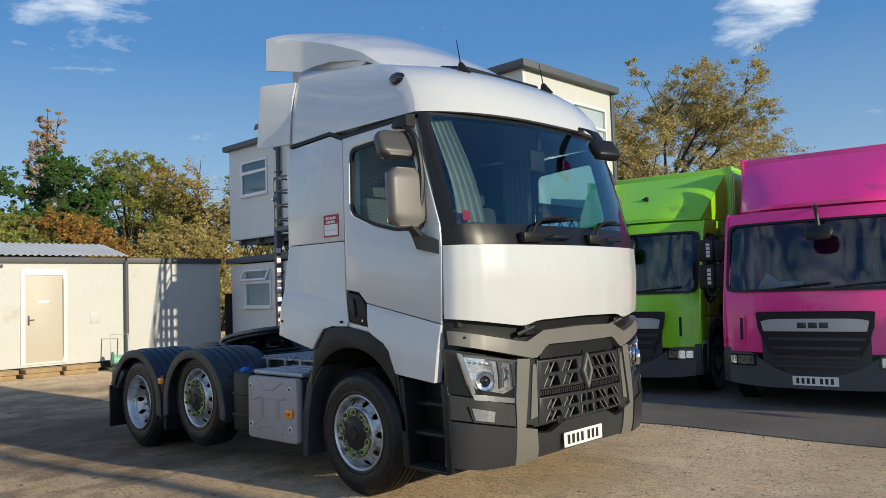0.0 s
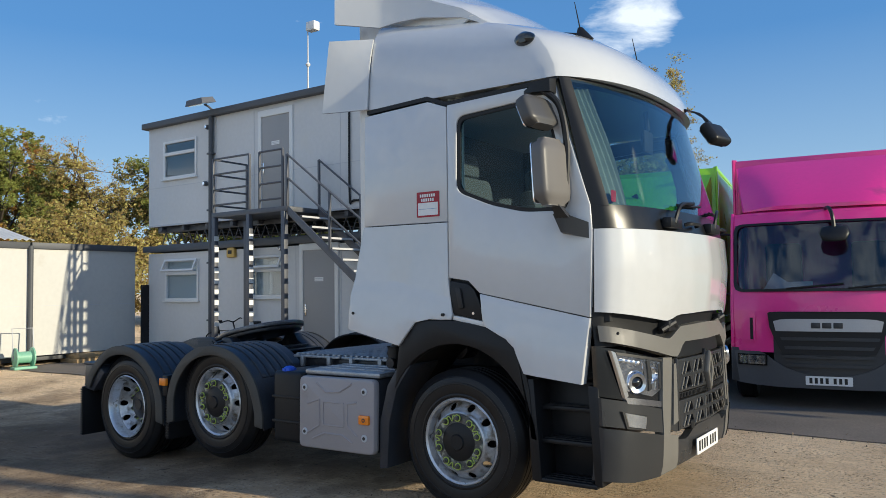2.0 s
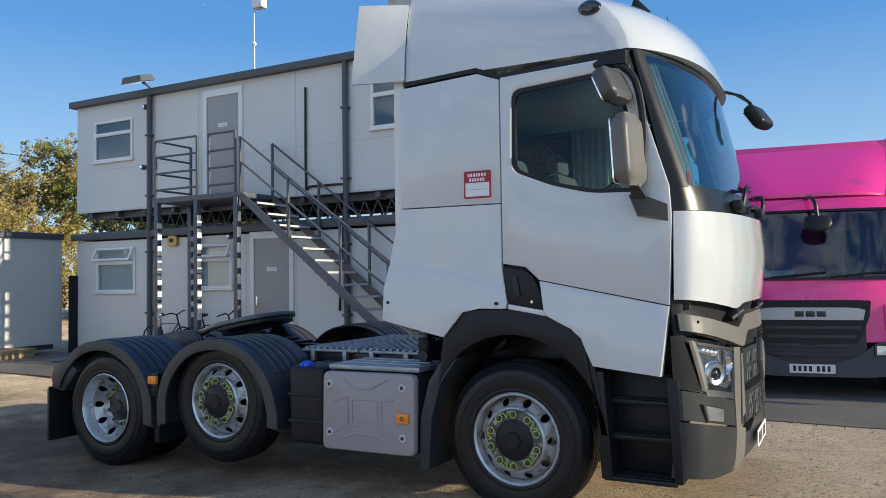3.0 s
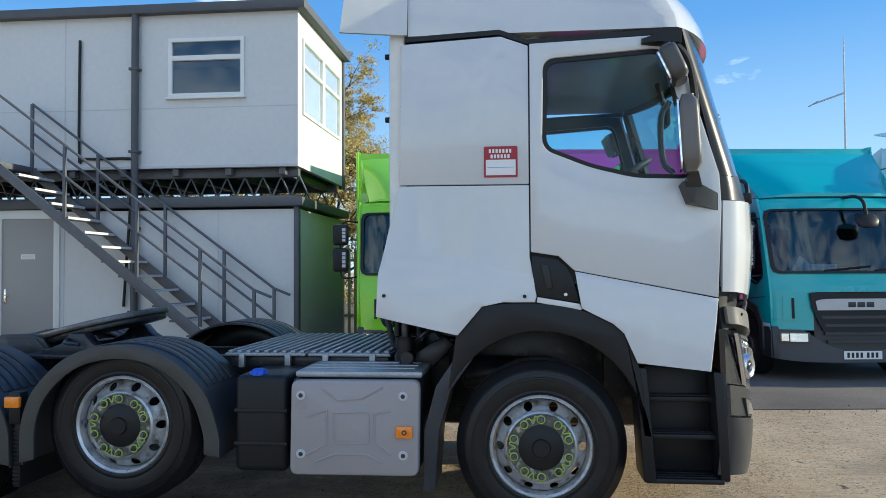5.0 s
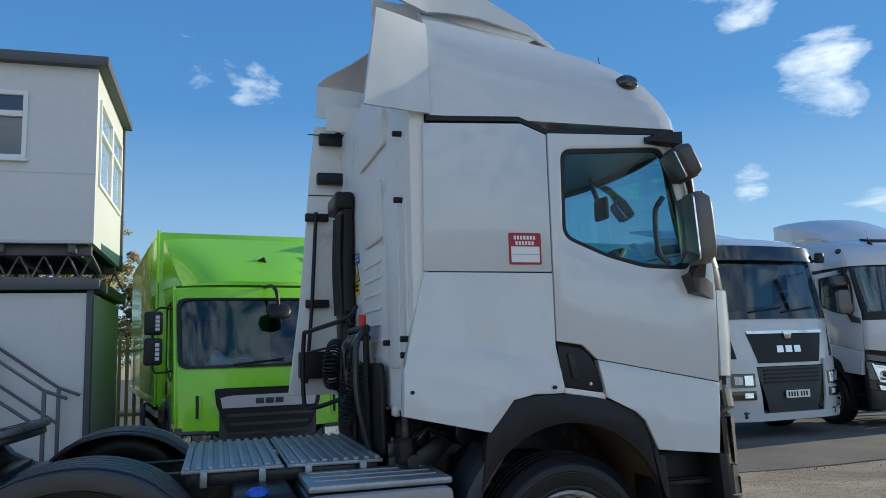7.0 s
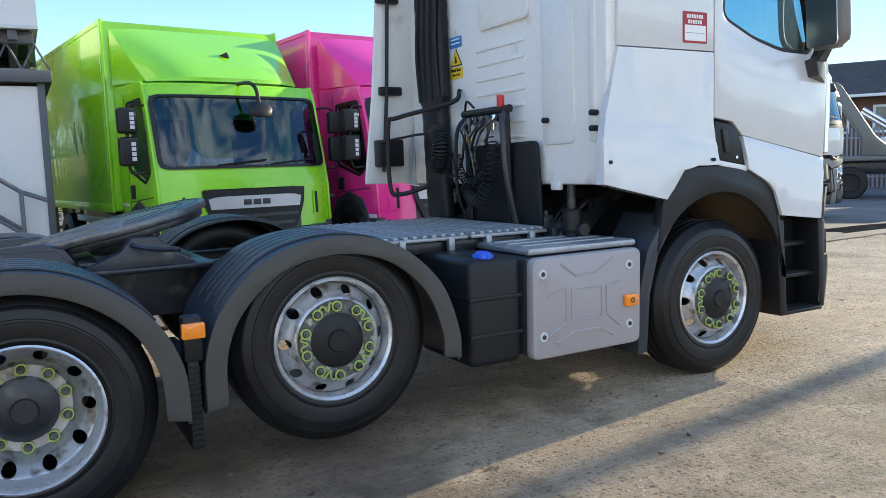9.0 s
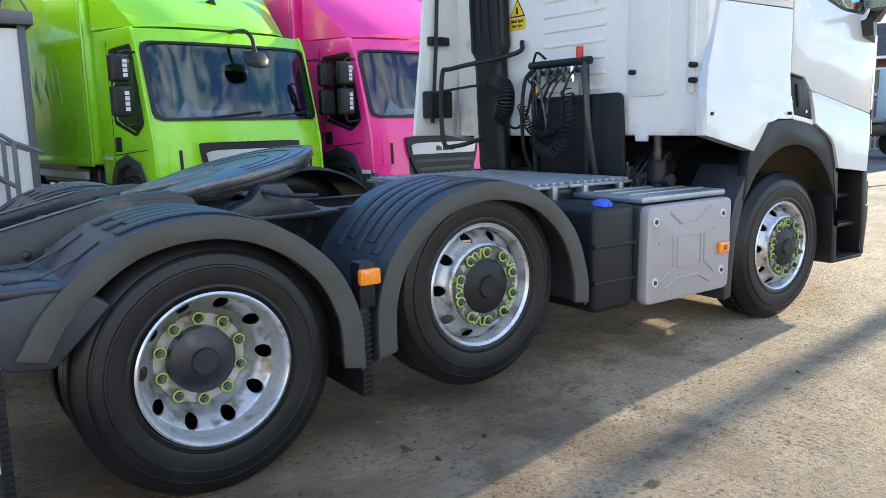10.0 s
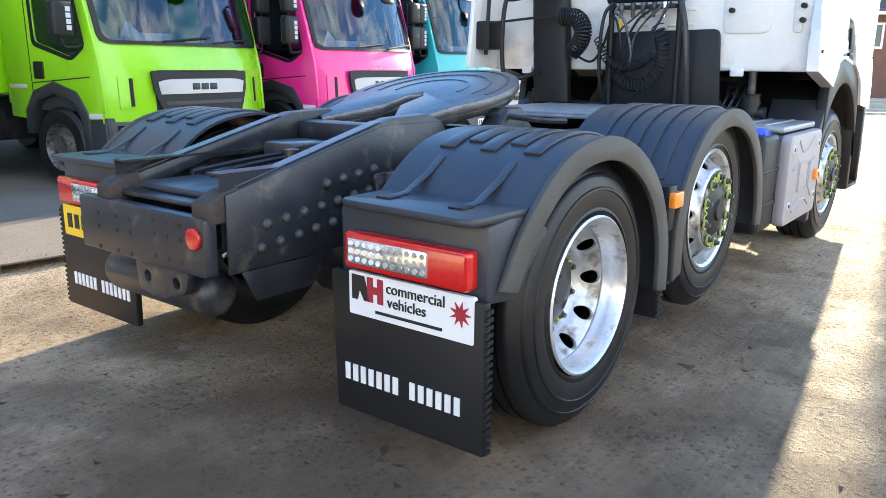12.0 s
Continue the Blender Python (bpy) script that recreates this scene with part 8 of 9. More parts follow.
def tractor_cab(m, label, roof):
    """A tall white sleeper cab facing -y."""
    v = thing("parked_tractor_unit", m, label, "truck", "parked tractor units")
    HW = 1.22

    def fy(x, z):
        s = abs(x) / HW
        return lerp_table([(0.2, 0.04), (0.6, 0.0), (1.2, 0.03), (1.70, 0.09), (2.65, 0.34), (2.9, 0.44), (roof - 0.06, 0.80), (roof, 1.5)], z) + 0.20 * s ** 4

    def patch(x0, x1, z0, z1, out, material, name, parent, label="", nu=14, nv=4, thick=0.03):
        return part(name, sheet(lambda a, b: (x0 + (x1 - x0) * a, fy(x0 + (x1 - x0) * a, z0 + (z1 - z0) * b) - out, z0 + (z1 - z0) * b), nu, nv, thick), material, parent, label)

    for s in (-1, 1):
        prof = [(0.22, 0.60), (0.24, 1.4), (0.30, 1.75), (0.56, 2.70), (0.64, 2.9), (1.05, roof - 0.08), (2.25, roof - 0.05), (2.30, 1.0), (1.95, 0.98), (1.85, 1.10), (1.45, 1.18), (1.05, 1.08), (0.90, 0.60)]
        win = rounded([(0.50, 1.95), (1.25, 1.85), (1.25, 2.66), (0.68, 2.70)], 0.06)
        side = part("cab_side", plate(prof, "x", s * (HW - 0.04), s * HW, 0.015, [win]), WHITE, v)
        part("side_window", plate(win, "x", s * (HW - 0.03), s * (HW - 0.02)), DAF_GLASS, side)
        part("upper_window", plate(rounded([(0.88, 2.82), (1.75, 2.85), (1.75, 3.00), (0.92, 2.97)], 0.03), "x", s * (HW - 0.004), s * (HW + 0.006), 0.003), LAMP_DARK, side, "dark upper side window")
        for line in ([(1.34, 1.1), (1.36, 2.75)], [(0.32, 1.02), (1.3, 1.0)], [(0.6, 2.78), (2.28, 2.80)]):
            part("door_gap", strip(line, 0.014, "x", s * (HW - 0.002), s * (HW + 0.004)), BLACK_PL, side)
        for z, h in ((2.20, 0.48), (2.56, 0.20)) if s < 0 else ((2.72, 0.16),):
            reach = 0.14 if s < 0 else 0.12
            mr = part("mirror", loft([[(s * (HW + reach) + a * 0.095 * q, 0.42 + b * 0.08 * q, z + t * h / 2) for a, b in ring_pts(1, 16)] for t, q in ((-1, 0.6), (-0.9, 0.92), (0, 1), (0.9, 0.92), (1, 0.6))]), BLACK_PL, v, "black door mirror")
            part("mirror_arm", tube([(s * HW, 0.5, z - h * 0.3), (s * (HW + reach - 0.08), 0.44, z - h * 0.3)], 0.02, 6), BLACK_PL, mr)
        small_wheel(v, s * (HW - 0.15), 1.42, 0.505, 0.3)
        small_wheel(v, s * (HW - 0.15), 5.0, 0.505, 0.3)
        part("wing_edge", plate([(0.86, 0.60), (1.02, 1.12), (1.45, 1.22), (1.90, 1.12), (1.98, 0.9), (1.85, 0.9), (1.78, 1.02), (1.45, 1.10), (1.1, 1.0), (0.95, 0.60)], "x", s * (HW - 0.2), s * (HW + 0.01), 0.008), LORRY_GREY, v)
        # lamps in the white corner, framed by the dark middle
        part("front_corner", sheet(lambda a, b: (s * ((0.66 + 0.10 * b) + (HW - 0.66 - 0.10 * b) * a), fy(0.66 + 0.10 * b + (HW - 0.66 - 0.10 * b) * a, 0.30 + 0.83 * b) - 0.05 + 0.04 * a, 0.30 + 0.83 * b), 8, 8, 0.03), WHITE, v, "white bumper corner")
        hl = patch(*sorted((s * 0.80, s * 1.17)), 0.75, 0.95, 0.055, LAMP_DARK, "headlamp", v, "headlamp", 8, 3)
        patch(*sorted((s * 0.84, s * 0.98)), 0.78, 0.92, 0.064, CLEAR_LENS, "lens", hl, "", 5, 3, 0.012)
        patch(*sorted((s * 1.01, s * 1.13)), 0.79, 0.91, 0.062, STEEL, "reflector", hl, "", 4, 3, 0.012)
        fog = patch(*sorted((s * 0.80, s * 1.16)), 0.57, 0.70, 0.055, LAMP_DARK, "fog_lamp", v, "", 8, 3)
        patch(*sorted((s * 0.86, s * 1.00)), 0.60, 0.67, 0.064, CLEAR_LENS, "lens", fog, "", 4, 2, 0.012)
        patch(*sorted((s * 0.99, s * HW)), 1.13, 1.80, 0.0, WHITE, "corner_panel", v, "", 6, 5)
        part("corner_slot", sheet(lambda a, b: (s * (1.03 + 0.09 * b + 0.10 * a * (1 - 0.4 * b)), fy(1.03 + 0.09 * b + 0.10 * a, 1.16 + 0.44 * b) - 0.010, 1.16 + 0.44 * b), 3, 5, 0.012), BLACK_PL, v)
        patch(*sorted((s * 1.10, s * HW)), 1.78, 2.80, 0.0, WHITE, "pillar", v, "", 4, 6)
    patch(-HW, HW, 0.26, 0.37, 0.05, WHITE, "bumper", v, "", 20, 3)
    patch(-1.0, 1.0, 1.04, 1.80, 0.0, WHITE, "front_panel", v, "", 18, 5)
    ws = patch(-1.12, 1.12, 1.76, 2.72, 0.01, DAF_GLASS, "windscreen", v, "dark windscreen", 18, 8, 0.008)
    ws.visible_shadow = False
    patch(-1.12, 1.12, 1.74, 1.86, 0.018, LAMP_DARK, "scuttle", v, "dark lower edge of the windscreen", 16, 2, 0.012)
    patch(-1.15, 1.15, 2.64, 2.87, 0.11, LAMP_DARK, "sun_visor", v, "smoked sun visor", 16, 3, 0.02)
    patch(-HW, HW, 2.68, roof, 0.0, WHITE, "roof_front", v, "white rounded roof", 18, 10)
    part("roof_top", sheet(lambda a, b: (-HW + 2 * HW * a, 1.35 + 0.95 * b, roof - 0.03 + 0.10 * b - 0.10 * abs(2 * a - 1) ** 5), 12, 4, 0.05), WHITE, v)
    part("cab_back", box(-HW + 0.04, HW - 0.04, 2.22, 2.28, 1.0, roof - 0.1), WHITE, v)

    def tapered(half_low, half_high, z0, z1, out, material, name, parent, label="", nu=12, nv=4, thick=0.02):
        """A piece of the front that narrows downwards."""
        def at(a, b):
            half = half_low + (half_high - half_low) * b
            x, z = half * (2 * a - 1), z0 + (z1 - z0) * b
            return x, fy(x, z) - out, z
        return part(name, sheet(at, nu, nv, thick), material, parent, label)

    g1 = tapered(0.66, 0.82, 1.09, 1.53, 0.016, BLACK_PL, "upper_grille", v, "gloss black upper grille with a chrome bar")
    tapered(0.82, 0.83, 1.52, 1.565, 0.035, CHROME, "chrome_bar", g1, "", 12, 2)
    part("badge", plate([(-0.10, 1.55), (-0.06, 1.44), (0.06, 1.44), (0.10, 1.55)], "y", fy(0, 1.5) - 0.05, fy(0, 1.5) - 0.03, 0.004), CHROME, g1, "plain chrome badge")
    for k in range(3):
        patch(-0.26 + 0.19 * k, -0.12 + 0.19 * k, 1.24, 1.34, 0.026, CHROME, "badge_bar", g1, "", 3, 2, 0.01)
    g2 = tapered(0.52, 0.74, 0.36, 1.03, 0.02, LORRY_GREY, "lower_grille", v, "dark lower grille")
    for k in range(4):
        patch(-0.60, 0.60, 0.80 + 0.058 * k, 0.825 + 0.058 * k, 0.04, BLACK_PL, "slat", g2, "", 10, 1, 0.02)
    number_plate(v, Matrix.Translation((0.05, -0.05, 0.63)), WHITE_PR)
    part("curtain", box(0.05, 0.62, 0.86, 0.90, 1.95, 2.62, 0.01), BLIND, v, "pale folded screen curtain")
    part("cab_inside", box(-HW + 0.06, HW - 0.06, 0.4, 2.2, 1.0, 1.80), CAB_DARK, v)
    part("lining", box(-HW + 0.06, HW - 0.06, 2.1, 2.2, 1.6, roof - 0.3), CAB_GREY, v)
    for x in (-0.6, 0.6):
        part("seat", join(box(x - 0.25, x + 0.25, 1.0, 1.5, 1.62, 1.75, 0.04), box(x - 0.24, x + 0.24, 1.45, 1.6, 1.7, 2.4, 0.05)), CAB_GREY, v)
    for x in (-0.7, 0.0):
        part("wiper", tube([(x, fy(x, 1.84) - 0.04, 1.84), (x + 0.7, fy(x + 0.6, 1.90) - 0.03, 1.91)], 0.013, 6), BLACK_PL, v)
    part("roof_deflector", sheet(lambda a, b: (-1.1 + 2.2 * a, 1.40 + 1.25 * b, roof - 0.02 + 0.34 * b ** 0.8 - 0.06 * abs(2 * a - 1) ** 4), 14, 8, 0.02), WHITE, v)
    for s in (-1, 1):
        part("collar", plate([(2.2, 1.2), (2.75, 1.2), (2.62, roof - 0.1), (2.25, roof)], "x", s * (HW - 0.03), s * HW, 0.01), WHITE, v)
    part("aerial", tube([(-0.85, 1.0, roof - 0.2), (-0.90, 1.15, roof + 0.45)], 0.010, 5, 0.004), BLACK_PL, v)
    part("chassis", box(-0.42, 0.42, 0.6, 5.9, 0.6, 0.95), CHASSIS, v)
    part("bumper_lip", box(-1.0, 1.0, 0.05, 0.2, 0.30, 0.40, 0.02), LORRY_GREY, v)
    return v


tractor_cab(pose(7.5, 6.95, 0, 0, 0, 6) @ Matrix.Diagonal((1.03, 1.05, 1.15, 1)), "white square-fronted tractor unit with a black grille", 3.12)
second = copy_thing(truck, pose(9.39, 8.25, 0, 0, 0, -92))
second.name = "parked_tractor_unit"
tagged(second, "white sleeper-cab tractor unit with a dark grey bumper", "truck", "parked tractor units")

# unseen pole, added towards the sun to cast a shadow band on the concrete
pole = thing("telegraph_pole", pose(16.0, 1.72, 0), "tall unseen pole added to cast the soft shadow band on the concrete", "pole")
part("shaft", tube([(0, 0, -0.3), (0, 0, 6.8)], 0.13, 14, 0.10), mat("shadow_pole_brown", (0.16, 0.12, 0.09), 0.85, vary=0.25, scale=6, bump=0.4, stretch=(4, 4, 0.4)), pole)

# mast behind the lorries
mp = thing("radio_mast", pose(10.6, 22.0, 0), "thin grey radio mast with a cross aerial", "mast")
part("pole", tube([(0, 0, 0), (0, 0, 9.2)], 0.06, 8, 0.02), GREY_PR, mp)
part("boom", tube([(-1.0, 0, 7.0), (0, 0, 7.35)], 0.03, 6), GREY_PR, mp)
part("element", tube([(-1.0, -0.4, 7.0), (-1.0, 0.4, 7.0)], 0.02, 6), GREY_PR, mp)

# ---- trees ----
BARK = mat("tree_bark", (0.085, 0.068, 0.05), 0.9, vary=0.3, scale=6, bump=0.6)


def foliage(name, color, vary):
    m = mat(name, color, 0.75, vary=vary, scale=0.6, grain=3, spec=0.2)
    n, l = m.node_tree.nodes, m.node_tree.links
    p = n["Principled BSDF"]
    old = p.inputs["Base Color"].links[0].from_socket
    geo = n.new("ShaderNodeNewGeometry")
    hs = n.new("ShaderNodeHueSaturation")
    for lo, hi, key in ((0.475, 0.53, "Hue"), (0.7, 1.55, "Value")):
        r = n.new("ShaderNodeMapRange")
        r.inputs["To Min"].default_value, r.inputs["To Max"].default_value = lo, hi
        l.new(geo.outputs["Random Per Island"], r.inputs["Value"])
        l.new(r.outputs["Result"], hs.inputs[key])
    l.new(old, hs.inputs["Color"])
    l.new(hs.outputs["Color"], p.inputs["Base Color"])
    return m


AUTUMN = foliage("autumn_olive_leaves", (0.32, 0.245, 0.090), 0.35)
RUST = foliage("autumn_rust_leaves", (0.29, 0.155, 0.042), 0.35)
OLIVE = foliage("dull_green_leaves", (0.205, 0.215, 0.055), 0.35)
DARK_GREEN = foliage("dark_evergreen_leaves", (0.065, 0.125, 0.032), 0.3)
BARE = foliage("brown_twig_leaves", (0.40, 0.30, 0.22), 0.2)


def tree(name, x, y, height, radius, leaf, label, count=2600, seed=1, bottom=0.2, size=0.16, narrow=False, bare=False):
    r = random.Random(seed)
    t = thing(name, pose(x, y, 0), label, "tree", "trees beyond the yard")
    limbs = [tube(bend([(0, 0, -0.2), (r.uniform(-0.1, 0.1), 0, height * 0.3), (r.uniform(-0.3, 0.3), r.uniform(-0.3, 0.3), height * 0.8)], 5), 0.028 * height, 8, 0.02)]
    tips = []
    for k in range(14 if not narrow else 10):
        a = k * 2.4 + r.uniform(-0.4, 0.4)
        z0 = height * r.uniform(0.2, 0.6)
        reach = radius * r.uniform(0.45, 0.95)
        z1 = min(height * 0.98, z0 + height * r.uniform(0.15, 0.45) * (1.4 if narrow else 1))
        mid = (reach * 0.45 * math.cos(a), reach * 0.45 * math.sin(a), (z0 + z1) / 2 - 0.1)
        tip = (reach * math.cos(a), reach * math.sin(a), z1)
        limbs.append(tube(bend([(0, 0, z0), mid, tip], 4), 0.011 * height, 6, 0.012))
        tips.append((mid, tip))
        for q in range(7):
            b = a + r.uniform(-1.1, 1.1)
            s = Vector(mid).lerp(Vector(tip), r.uniform(0.2, 0.9))
            e = s + Vector((math.cos(b), math.sin(b), r.uniform(0.2, 1.0))) * radius * 0.35
            if math.hypot(e.x, e.y) > radius * 0.97 or e.z > height:
                e = s.lerp(Vector((0, 0, height * 0.6)), 0.3)
            limbs.append(tube([s, s.lerp(e, 0.5) + Vector((0, 0, 0.08)), e], 0.003 * height, 4, 0.005))
            tips.append((s, e))
    part("trunk", join(*limbs), BARK, t)
    verts, faces = [], []
    clumps = []
    for k in range(70):
        a, u = r.uniform(0, 6.283), r.random() ** 0.5
        zz = r.uniform(bottom, 1.0)
        wide = math.sin(min(1, (zz - bottom * 0.6) / (1 - bottom * 0.6)) * math.pi * 0.92 + 0.18) ** 0.7 if not narrow else math.sin(zz * math.pi * 0.9 + 0.2) ** 0.6
        c = Vector((radius * u * wide * math.cos(a), radius * u * wide * math.sin(a), height * (bottom + (1 - bottom) * (zz - bottom) / (1 - bottom)) * r.uniform(0.92, 1.0)))
        clumps.append((c, radius * r.uniform(0.14, 0.30)))
    for s, e in tips:
        clumps.append((Vector(e), radius * r.uniform(0.10, 0.22)))
    # each clump is a handful of sprays, with gaps between them
    sprays = []
    for c, rad in clumps:
        for q in range(9):
            d = Vector((r.gauss(0, 1), r.gauss(0, 1), r.gauss(0, 0.75)))
            sprays.append((c + d.normalized() * rad * r.uniform(0.25, 1.0), rad * r.uniform(0.16, 0.34)))
    for k in range(count * 4):
        c, rad = r.choice(sprays)
        p = c + Vector((r.gauss(0, 0.55), r.gauss(0, 0.55), r.gauss(0, 0.40))) * rad
        if p.z < 0.1:
            continue
        s = 0.62 * size * r.uniform(0.5, 1.3)
        u = Vector((r.gauss(0, 1), r.gauss(0, 1), r.gauss(0, 0.7))).normalized()
        w = u.orthogonal().normalized() * s * r.uniform(0.4, 0.8)
        i = len(verts)
        verts += [p - u * s, p + w, p + u * s * 0.9, p - w + u * s * 0.15]
        faces.append((i, i + 1, i + 2, i + 3))
    me = bpy.data.meshes.new("crown")
    me.from_pydata([tuple(v) for v in verts], [], faces)
    me.materials.append(leaf)
    crown = new("crown", me)
    crown.parent = t
    return t


tree("oak_tree", -10.3, 25.0, 9.5, 5.1, AUTUMN, "large oak with thinning olive-brown autumn leaves", 34000, 3, 0.2, 0.068)
tree("oak_tree", -15.0, 26.0, 11.0, 2.8, AUTUMN, "oak with thinning autumn leaves behind the office", 5000, 5, 0.3, 0.07)
tree("evergreen_tree", -32.0, 8.9, 9.0, 2.5, DARK_GREEN, "dark green feathery evergreen beyond the sheds", 11000, 7, 0.03, 0.12)
tree("evergreen_tree", -34.0, 5.0, 8.6, 3.0, DARK_GREEN, "dark evergreen beyond the sheds", 8000, 8, 0.03, 0.12)
tree("autumn_tree", -27.5, 8.0, 5.2, 2.2, RUST, "low rust-leaved autumn tree", 8000, 9, 0.03, 0.10)
tree("autumn_tree", -27.0, 5.0, 5.4, 2.4, OLIVE, "olive bush beyond the sheds", 7000, 11, 0.03, 0.11)
tree("autumn_tree", -34.0, 13.0, 8.6, 3.6, OLIVE, "olive-green autumn tree beyond the sheds", 13000, 10, 0.03, 0.10)
tree("autumn_tree", -37.0, 16.0, 9.9, 2.1, RUST, "tall orange-brown autumn oak", 9000, 12, 0.1, 0.10)
tree("autumn_tree", -30.0, 16.0, 7.7, 3.4, AUTUMN, "yellow-olive autumn tree beyond the sheds", 11000, 13, 0.03, 0.10)
tree("autumn_tree", -28.0, 19.5, 7.6, 3.6, OLIVE, "yellow-leaved autumn tree beyond the sheds", 11000, 14, 0.03, 0.10)
tree("autumn_tree", -27.0, 11.8, 5.0, 2.6, AUTUMN, "yellow thicket beyond the sheds", 8000, 18, 0.02, 0.10)
tree("bare_tree", -42.0, 21.0, 10.8, 3.6, BARE, "thin nearly bare pale tree", 1200, 15, 0.3, 0.07)
tree("bare_tree", -42.0, 14.5, 10.0, 3.2, BARE, "thin nearly bare grey tree", 1200, 19, 0.3, 0.07)
tree("autumn_tree", -27.0, 24.0, 7.6, 4.0, OLIVE, "olive autumn tree behind the office", 8000, 16, 0.05, 0.12)
tree("poplar_tree", -55.0, 16.0, 16.0, 1.5, BARE, "tall narrow bare brown poplar", 8000, 17, 0.15, 0.12, True)

tree("autumn_tree", -6.2, 19.5, 5.4, 2.3, AUTUMN, "yellow-olive thicket behind the offices", 9000, 23, 0.02, 0.075)
tree("autumn_tree", -2.6, 21.0, 4.4, 2.4, OLIVE, "dull green thicket behind the parked lorries", 8000, 24, 0.02, 0.075)

# hedge line along the far edge, one sheet of leaves
r = random.Random(21)
verts, faces = [], []
for k in range(40000):
    t = r.random()
    c = Vector((-30 + 6 * t + r.gauss(0, 0.8), -12 + 40 * t, abs(r.gauss(0, 1.0)) + 0.4 + 1.3 * (0.5 + 0.5 * math.sin(t * 31))))
    s = 0.065 * r.uniform(0.6, 1.4)
    u = Vector((r.gauss(0, 1), r.gauss(0, 1), r.gauss(0, 1))).normalized()
    w = u.orthogonal().normalized() * s * 0.6
    i = len(verts)
    verts += [c - u * s, c + w, c + u * s, c - w]
    faces.append((i, i + 1, i + 2, i + 3))
me = bpy.data.meshes.new("hedge")
me.from_pydata([tuple(v) for v in verts], [], faces)
me.materials.append(AUTUMN)
tagged(new("hedge", me), "tangled autumn hedge beyond the sheds", "hedge", kind="stuff")

# overhead cable
cable = thing("overhead_cable", pose(-24, -6, 0), "thin black overhead cable", "cable")
part("cable_line", tube([(0, 28 * i / 12, 6.6 - 0.5 * math.sin(math.pi * i / 12)) for i in range(13)], 0.012, 5), BLACK_PL, cable)

# ---- far workshop, fence and skip loader ----
SLATE = mat("dark_tiled_roof", (0.075, 0.078, 0.085), 0.75, vary=0.25, scale=0.8, grain=10, bump=0.3)
BRICK = mat("red_brown_brickwork", (0.17, 0.085, 0.062), 0.85, vary=0.25, scale=1.2, grain=14, bump=0.2)
PALING = mat("galvanised_grey_paling", (0.26, 0.28, 0.30), 0.5, metal=0.4, vary=0.15, scale=3)
BX = pose(26.5, 17.3, 0, 0, 0, -57)
shop = thing("workshop_building", BX, "low red-brick building with a dark tiled pitched roof", "building")
part("wall", box(-16, 16, 0, 8, 0, 3.75), BRICK, shop, "red-brown brick wall")
part("roof", plate([(-0.6, 3.7), (4.0, 5.35), (8.6, 3.7), (8.6, 3.85), (4.0, 5.55), (-0.6, 3.85)], "x", -16.4, 16.4), SLATE, shop, "dark tiled pitched roof")
for k in range(14):
    t = k / 14
    part("tile_course", box(-16.4, 16.4, -0.62 + 4.6 * t, -0.50 + 4.6 * t, 3.84 + 1.70 * t, 3.905 + 1.70 * t), SLATE, shop)
part("gutter", box(-16.4, 16.4, -0.72, -0.60, 3.66, 3.78, 0.02), UPVC, shop, "white gutter")
for k in range(11):
    x = -15 + 2.75 * k
    w = part("window", plate(rect(x, x + 1.9, 2.2, 3.35), "y", -0.06, 0.02, 0, [rect(x + 0.10, x + 0.90, 2.30, 3.25), rect(x + 1.0, x + 1.80, 2.30, 3.25)]), UPVC, shop, "white framed window")
    part("pane", plate(rect(x + 0.06, x + 1.84, 2.26, 3.29), "y", -0.03, -0.02), LAMP_DARK, w)
fence = thing("palisade_fence", BX @ Matrix.Translation((0, -3.0, 0)), "grey palisade fence before the brick building", "fence")
for z in (0.45, 1.95):
    part("rail", box(-12, 12, 0.0, 0.05, z, z + 0.06), PALING, fence)
pale = part("pale", plate([(-0.035, 0.05), (0.035, 0.05), (0.035, 2.3), (0, 2.4), (-0.035, 2.3)], "y", -0.02, 0.0), PALING, fence)
pale.location.x = -12
for k in range(1, 160):
    ob = new("pale", pale.data)
    ob.parent = fence
    ob.location.x = -12 + 0.15 * k
YELLOW_PALE = mat("faded_yellow_paling", (0.42, 0.34, 0.12), 0.6, vary=0.2, scale=4)
gap_fence = thing("palisade_fence", pose(-6.4, 13.2, 0), "faded yellow palisade fence between office and lorries", "fence")
for z in (0.45, 1.75):
    part("rail", box(0, 5.4, 0.0, 0.05, z, z + 0.06), YELLOW_PALE, gap_fence)
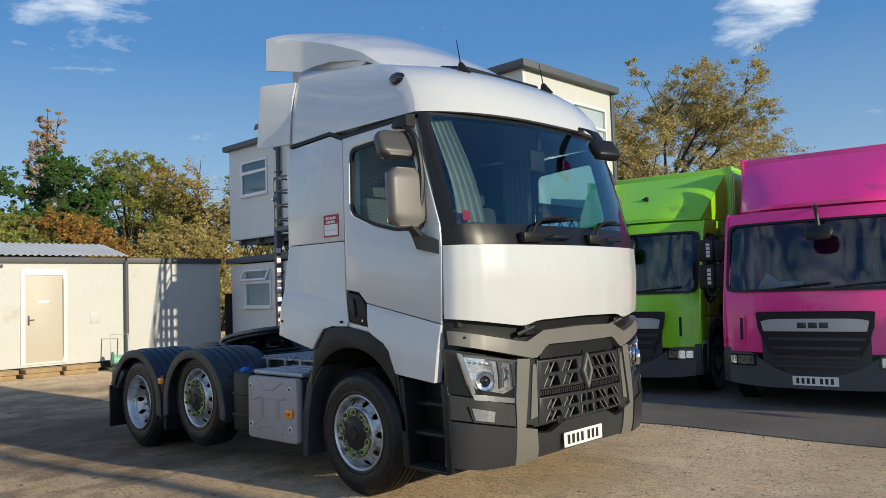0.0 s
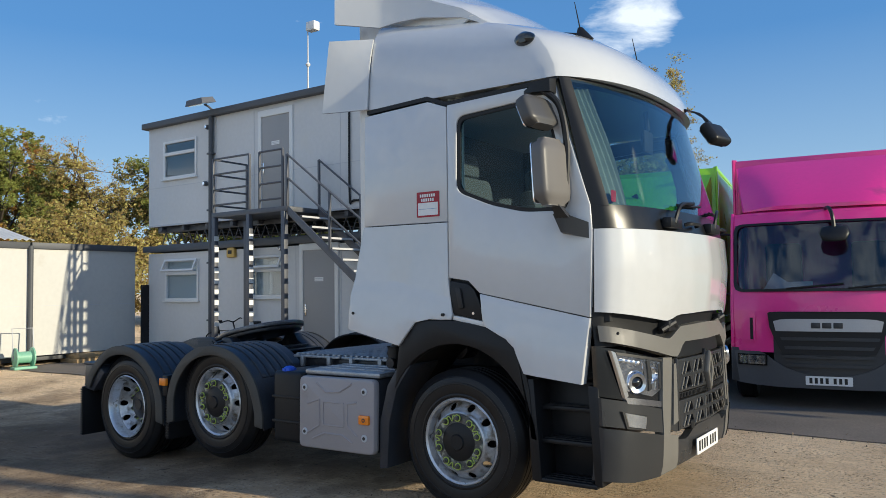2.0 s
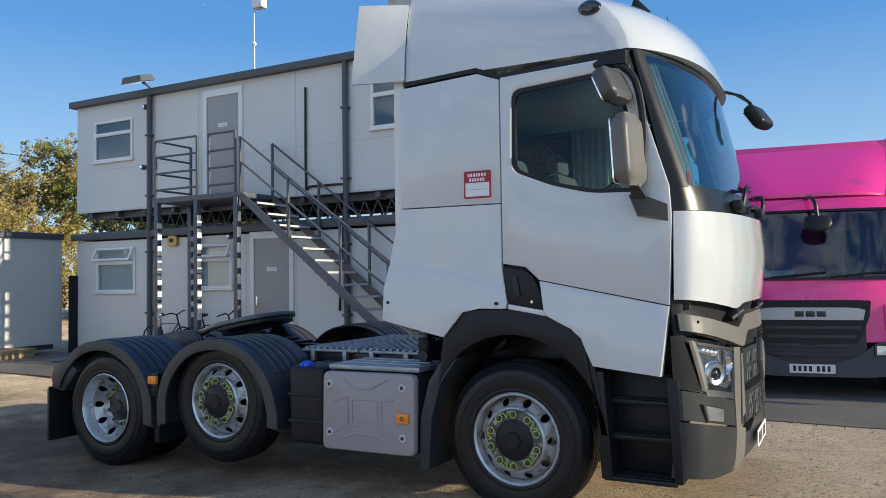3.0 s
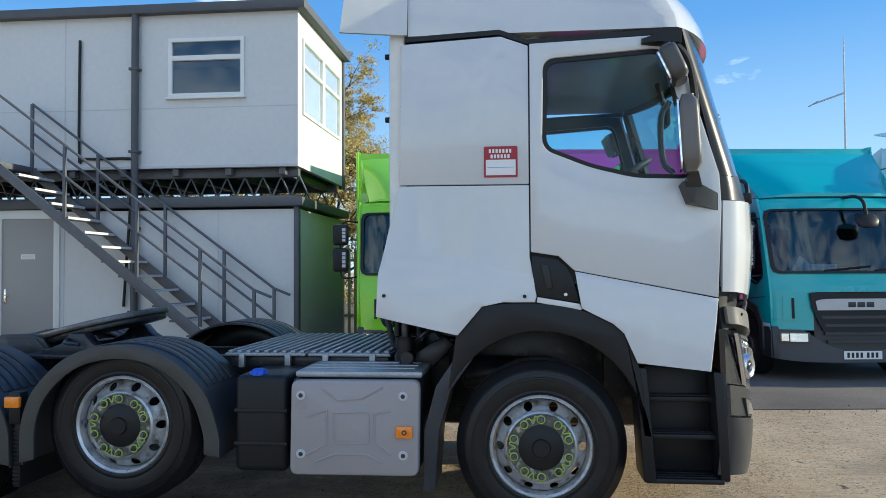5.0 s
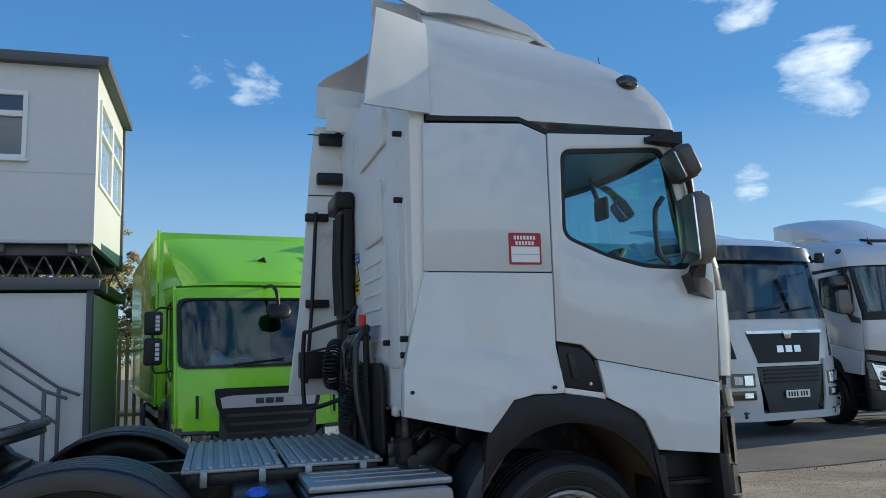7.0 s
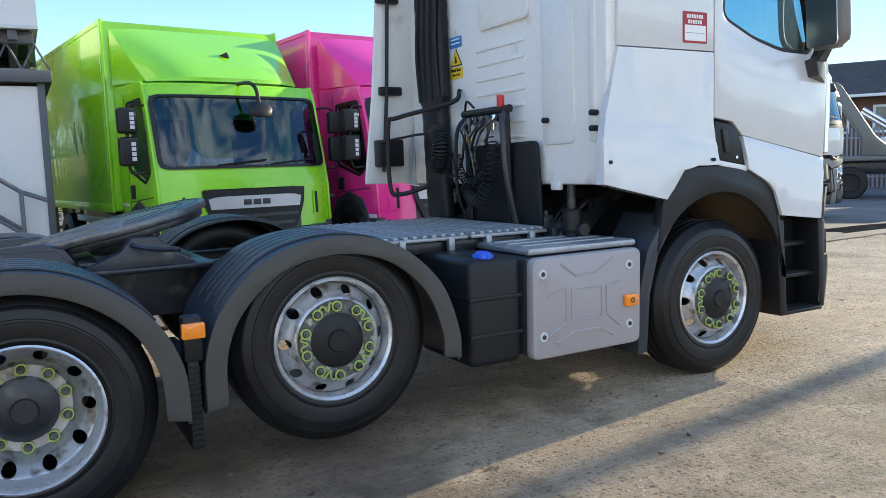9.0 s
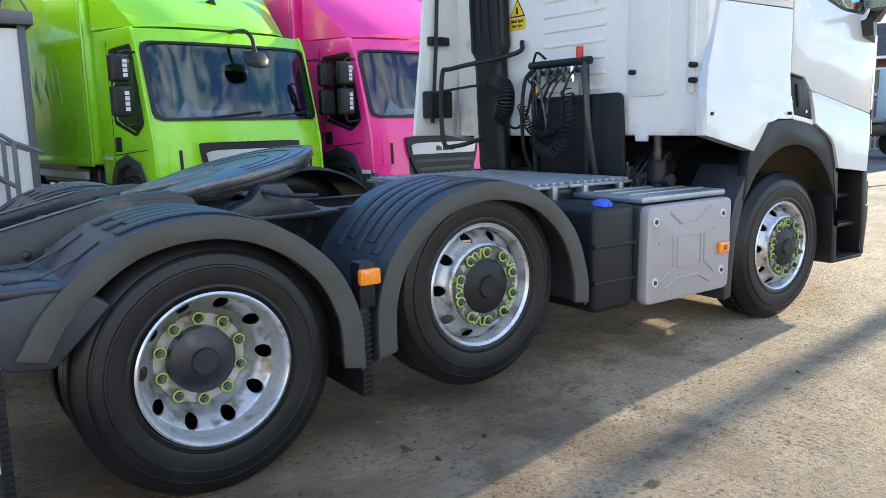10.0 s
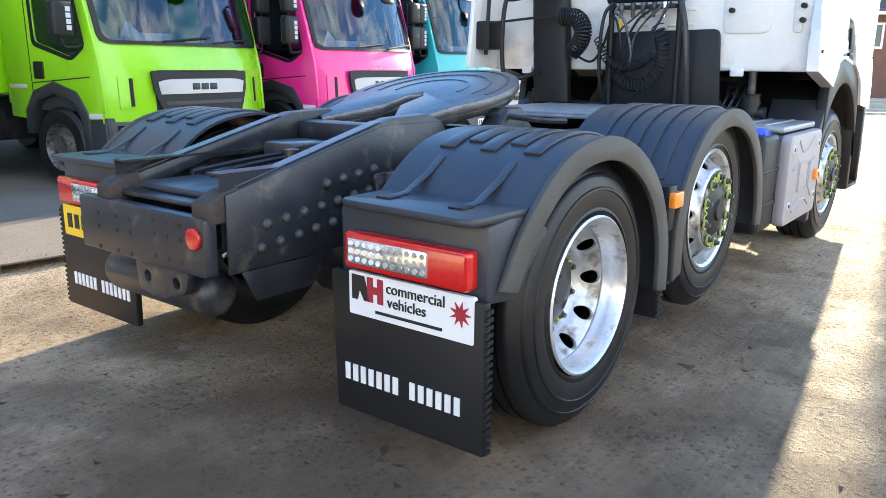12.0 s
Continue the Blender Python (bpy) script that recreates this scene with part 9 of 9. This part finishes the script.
slim = part("pale", plate([(-0.035, 0.05), (0.035, 0.05), (0.035, 2.0), (0, 2.1), (-0.035, 2.0)], "y", -0.02, 0.0), YELLOW_PALE, gap_fence)
for k in range(1, 37):
    ob = new("pale", slim.data)
    ob.parent = gap_fence
    ob.location.x = 0.15 * k
WATER = mat("dark_puddle_water", (0.03, 0.026, 0.022), 0.04, vary=0.2, scale=2, spec=0.6)
pool = [(9.6 + 1.5 * math.cos(a) * (0.8 + 0.3 * math.sin(3 * a + 1)), 5.25 + 0.62 * math.sin(a) * (0.8 + 0.25 * math.cos(2 * a))) for a in [2 * math.pi * k / 40 for k in range(40)]]
solid("puddle", plate(pool, "z", 0.0, 0.0165), WATER, "dark shallow puddle on the tarmac", "puddle")
skip = thing("skip_loader", pose(20.2, 10.2, 0, 0, 0, -56), "grey skip loader lorry with lifting arms", "lorry")
part("chassis", box(-2.6, 2.6, -0.9, 0.9, 0.75, 1.15, 0.05), CHASSIS, skip)
part("deck", box(-2.6, 1.2, -1.15, 1.15, 1.15, 1.30, 0.03), GREY_PL, skip)
for y in (-1.05, 1.05):
    part("arm", plate([(-1.5, 1.3), (-0.5, 1.3), (-1.15, 1.9), (-2.05, 3.4), (-2.2, 3.55), (-2.5, 3.5), (-1.5, 1.9)], "y", y - 0.1, y + 0.1, 0.02), GREY_PL, skip)
    part("ram", tube([(0.5, y, 1.3), (-1.5, y, 2.7)], 0.07, 10), CHROME, skip)
    for x in (-1.8, 1.9):
        ww = part("wheel", lathe([(0.28, -0.14), (0.46, -0.14), (0.5, -0.1), (0.5, 0.1), (0.46, 0.14), (0.28, 0.14), (0.26, 0.08), (0, 0.06), (0, -0.06), (0.26, -0.08), (0.28, -0.14)], "y", 28, (x, y, 0.5)), RUBBER, skip)
part("cab", box(1.3, 3.0, -1.15, 1.15, 0.9, 2.9, 0.12), WHITE_OLD, skip)
part("cab_window", box(1.6, 2.7, -1.165, 1.165, 2.0, 2.6, 0.03), LAMP_DARK, skip)
part("sack", lathe([(0, 0), (0.4, 0.02), (0.45, 0.3), (0.35, 0.55), (0, 0.6)], "z", 16, (-0.6, 0, 1.3)), WHITE_PR, skip)
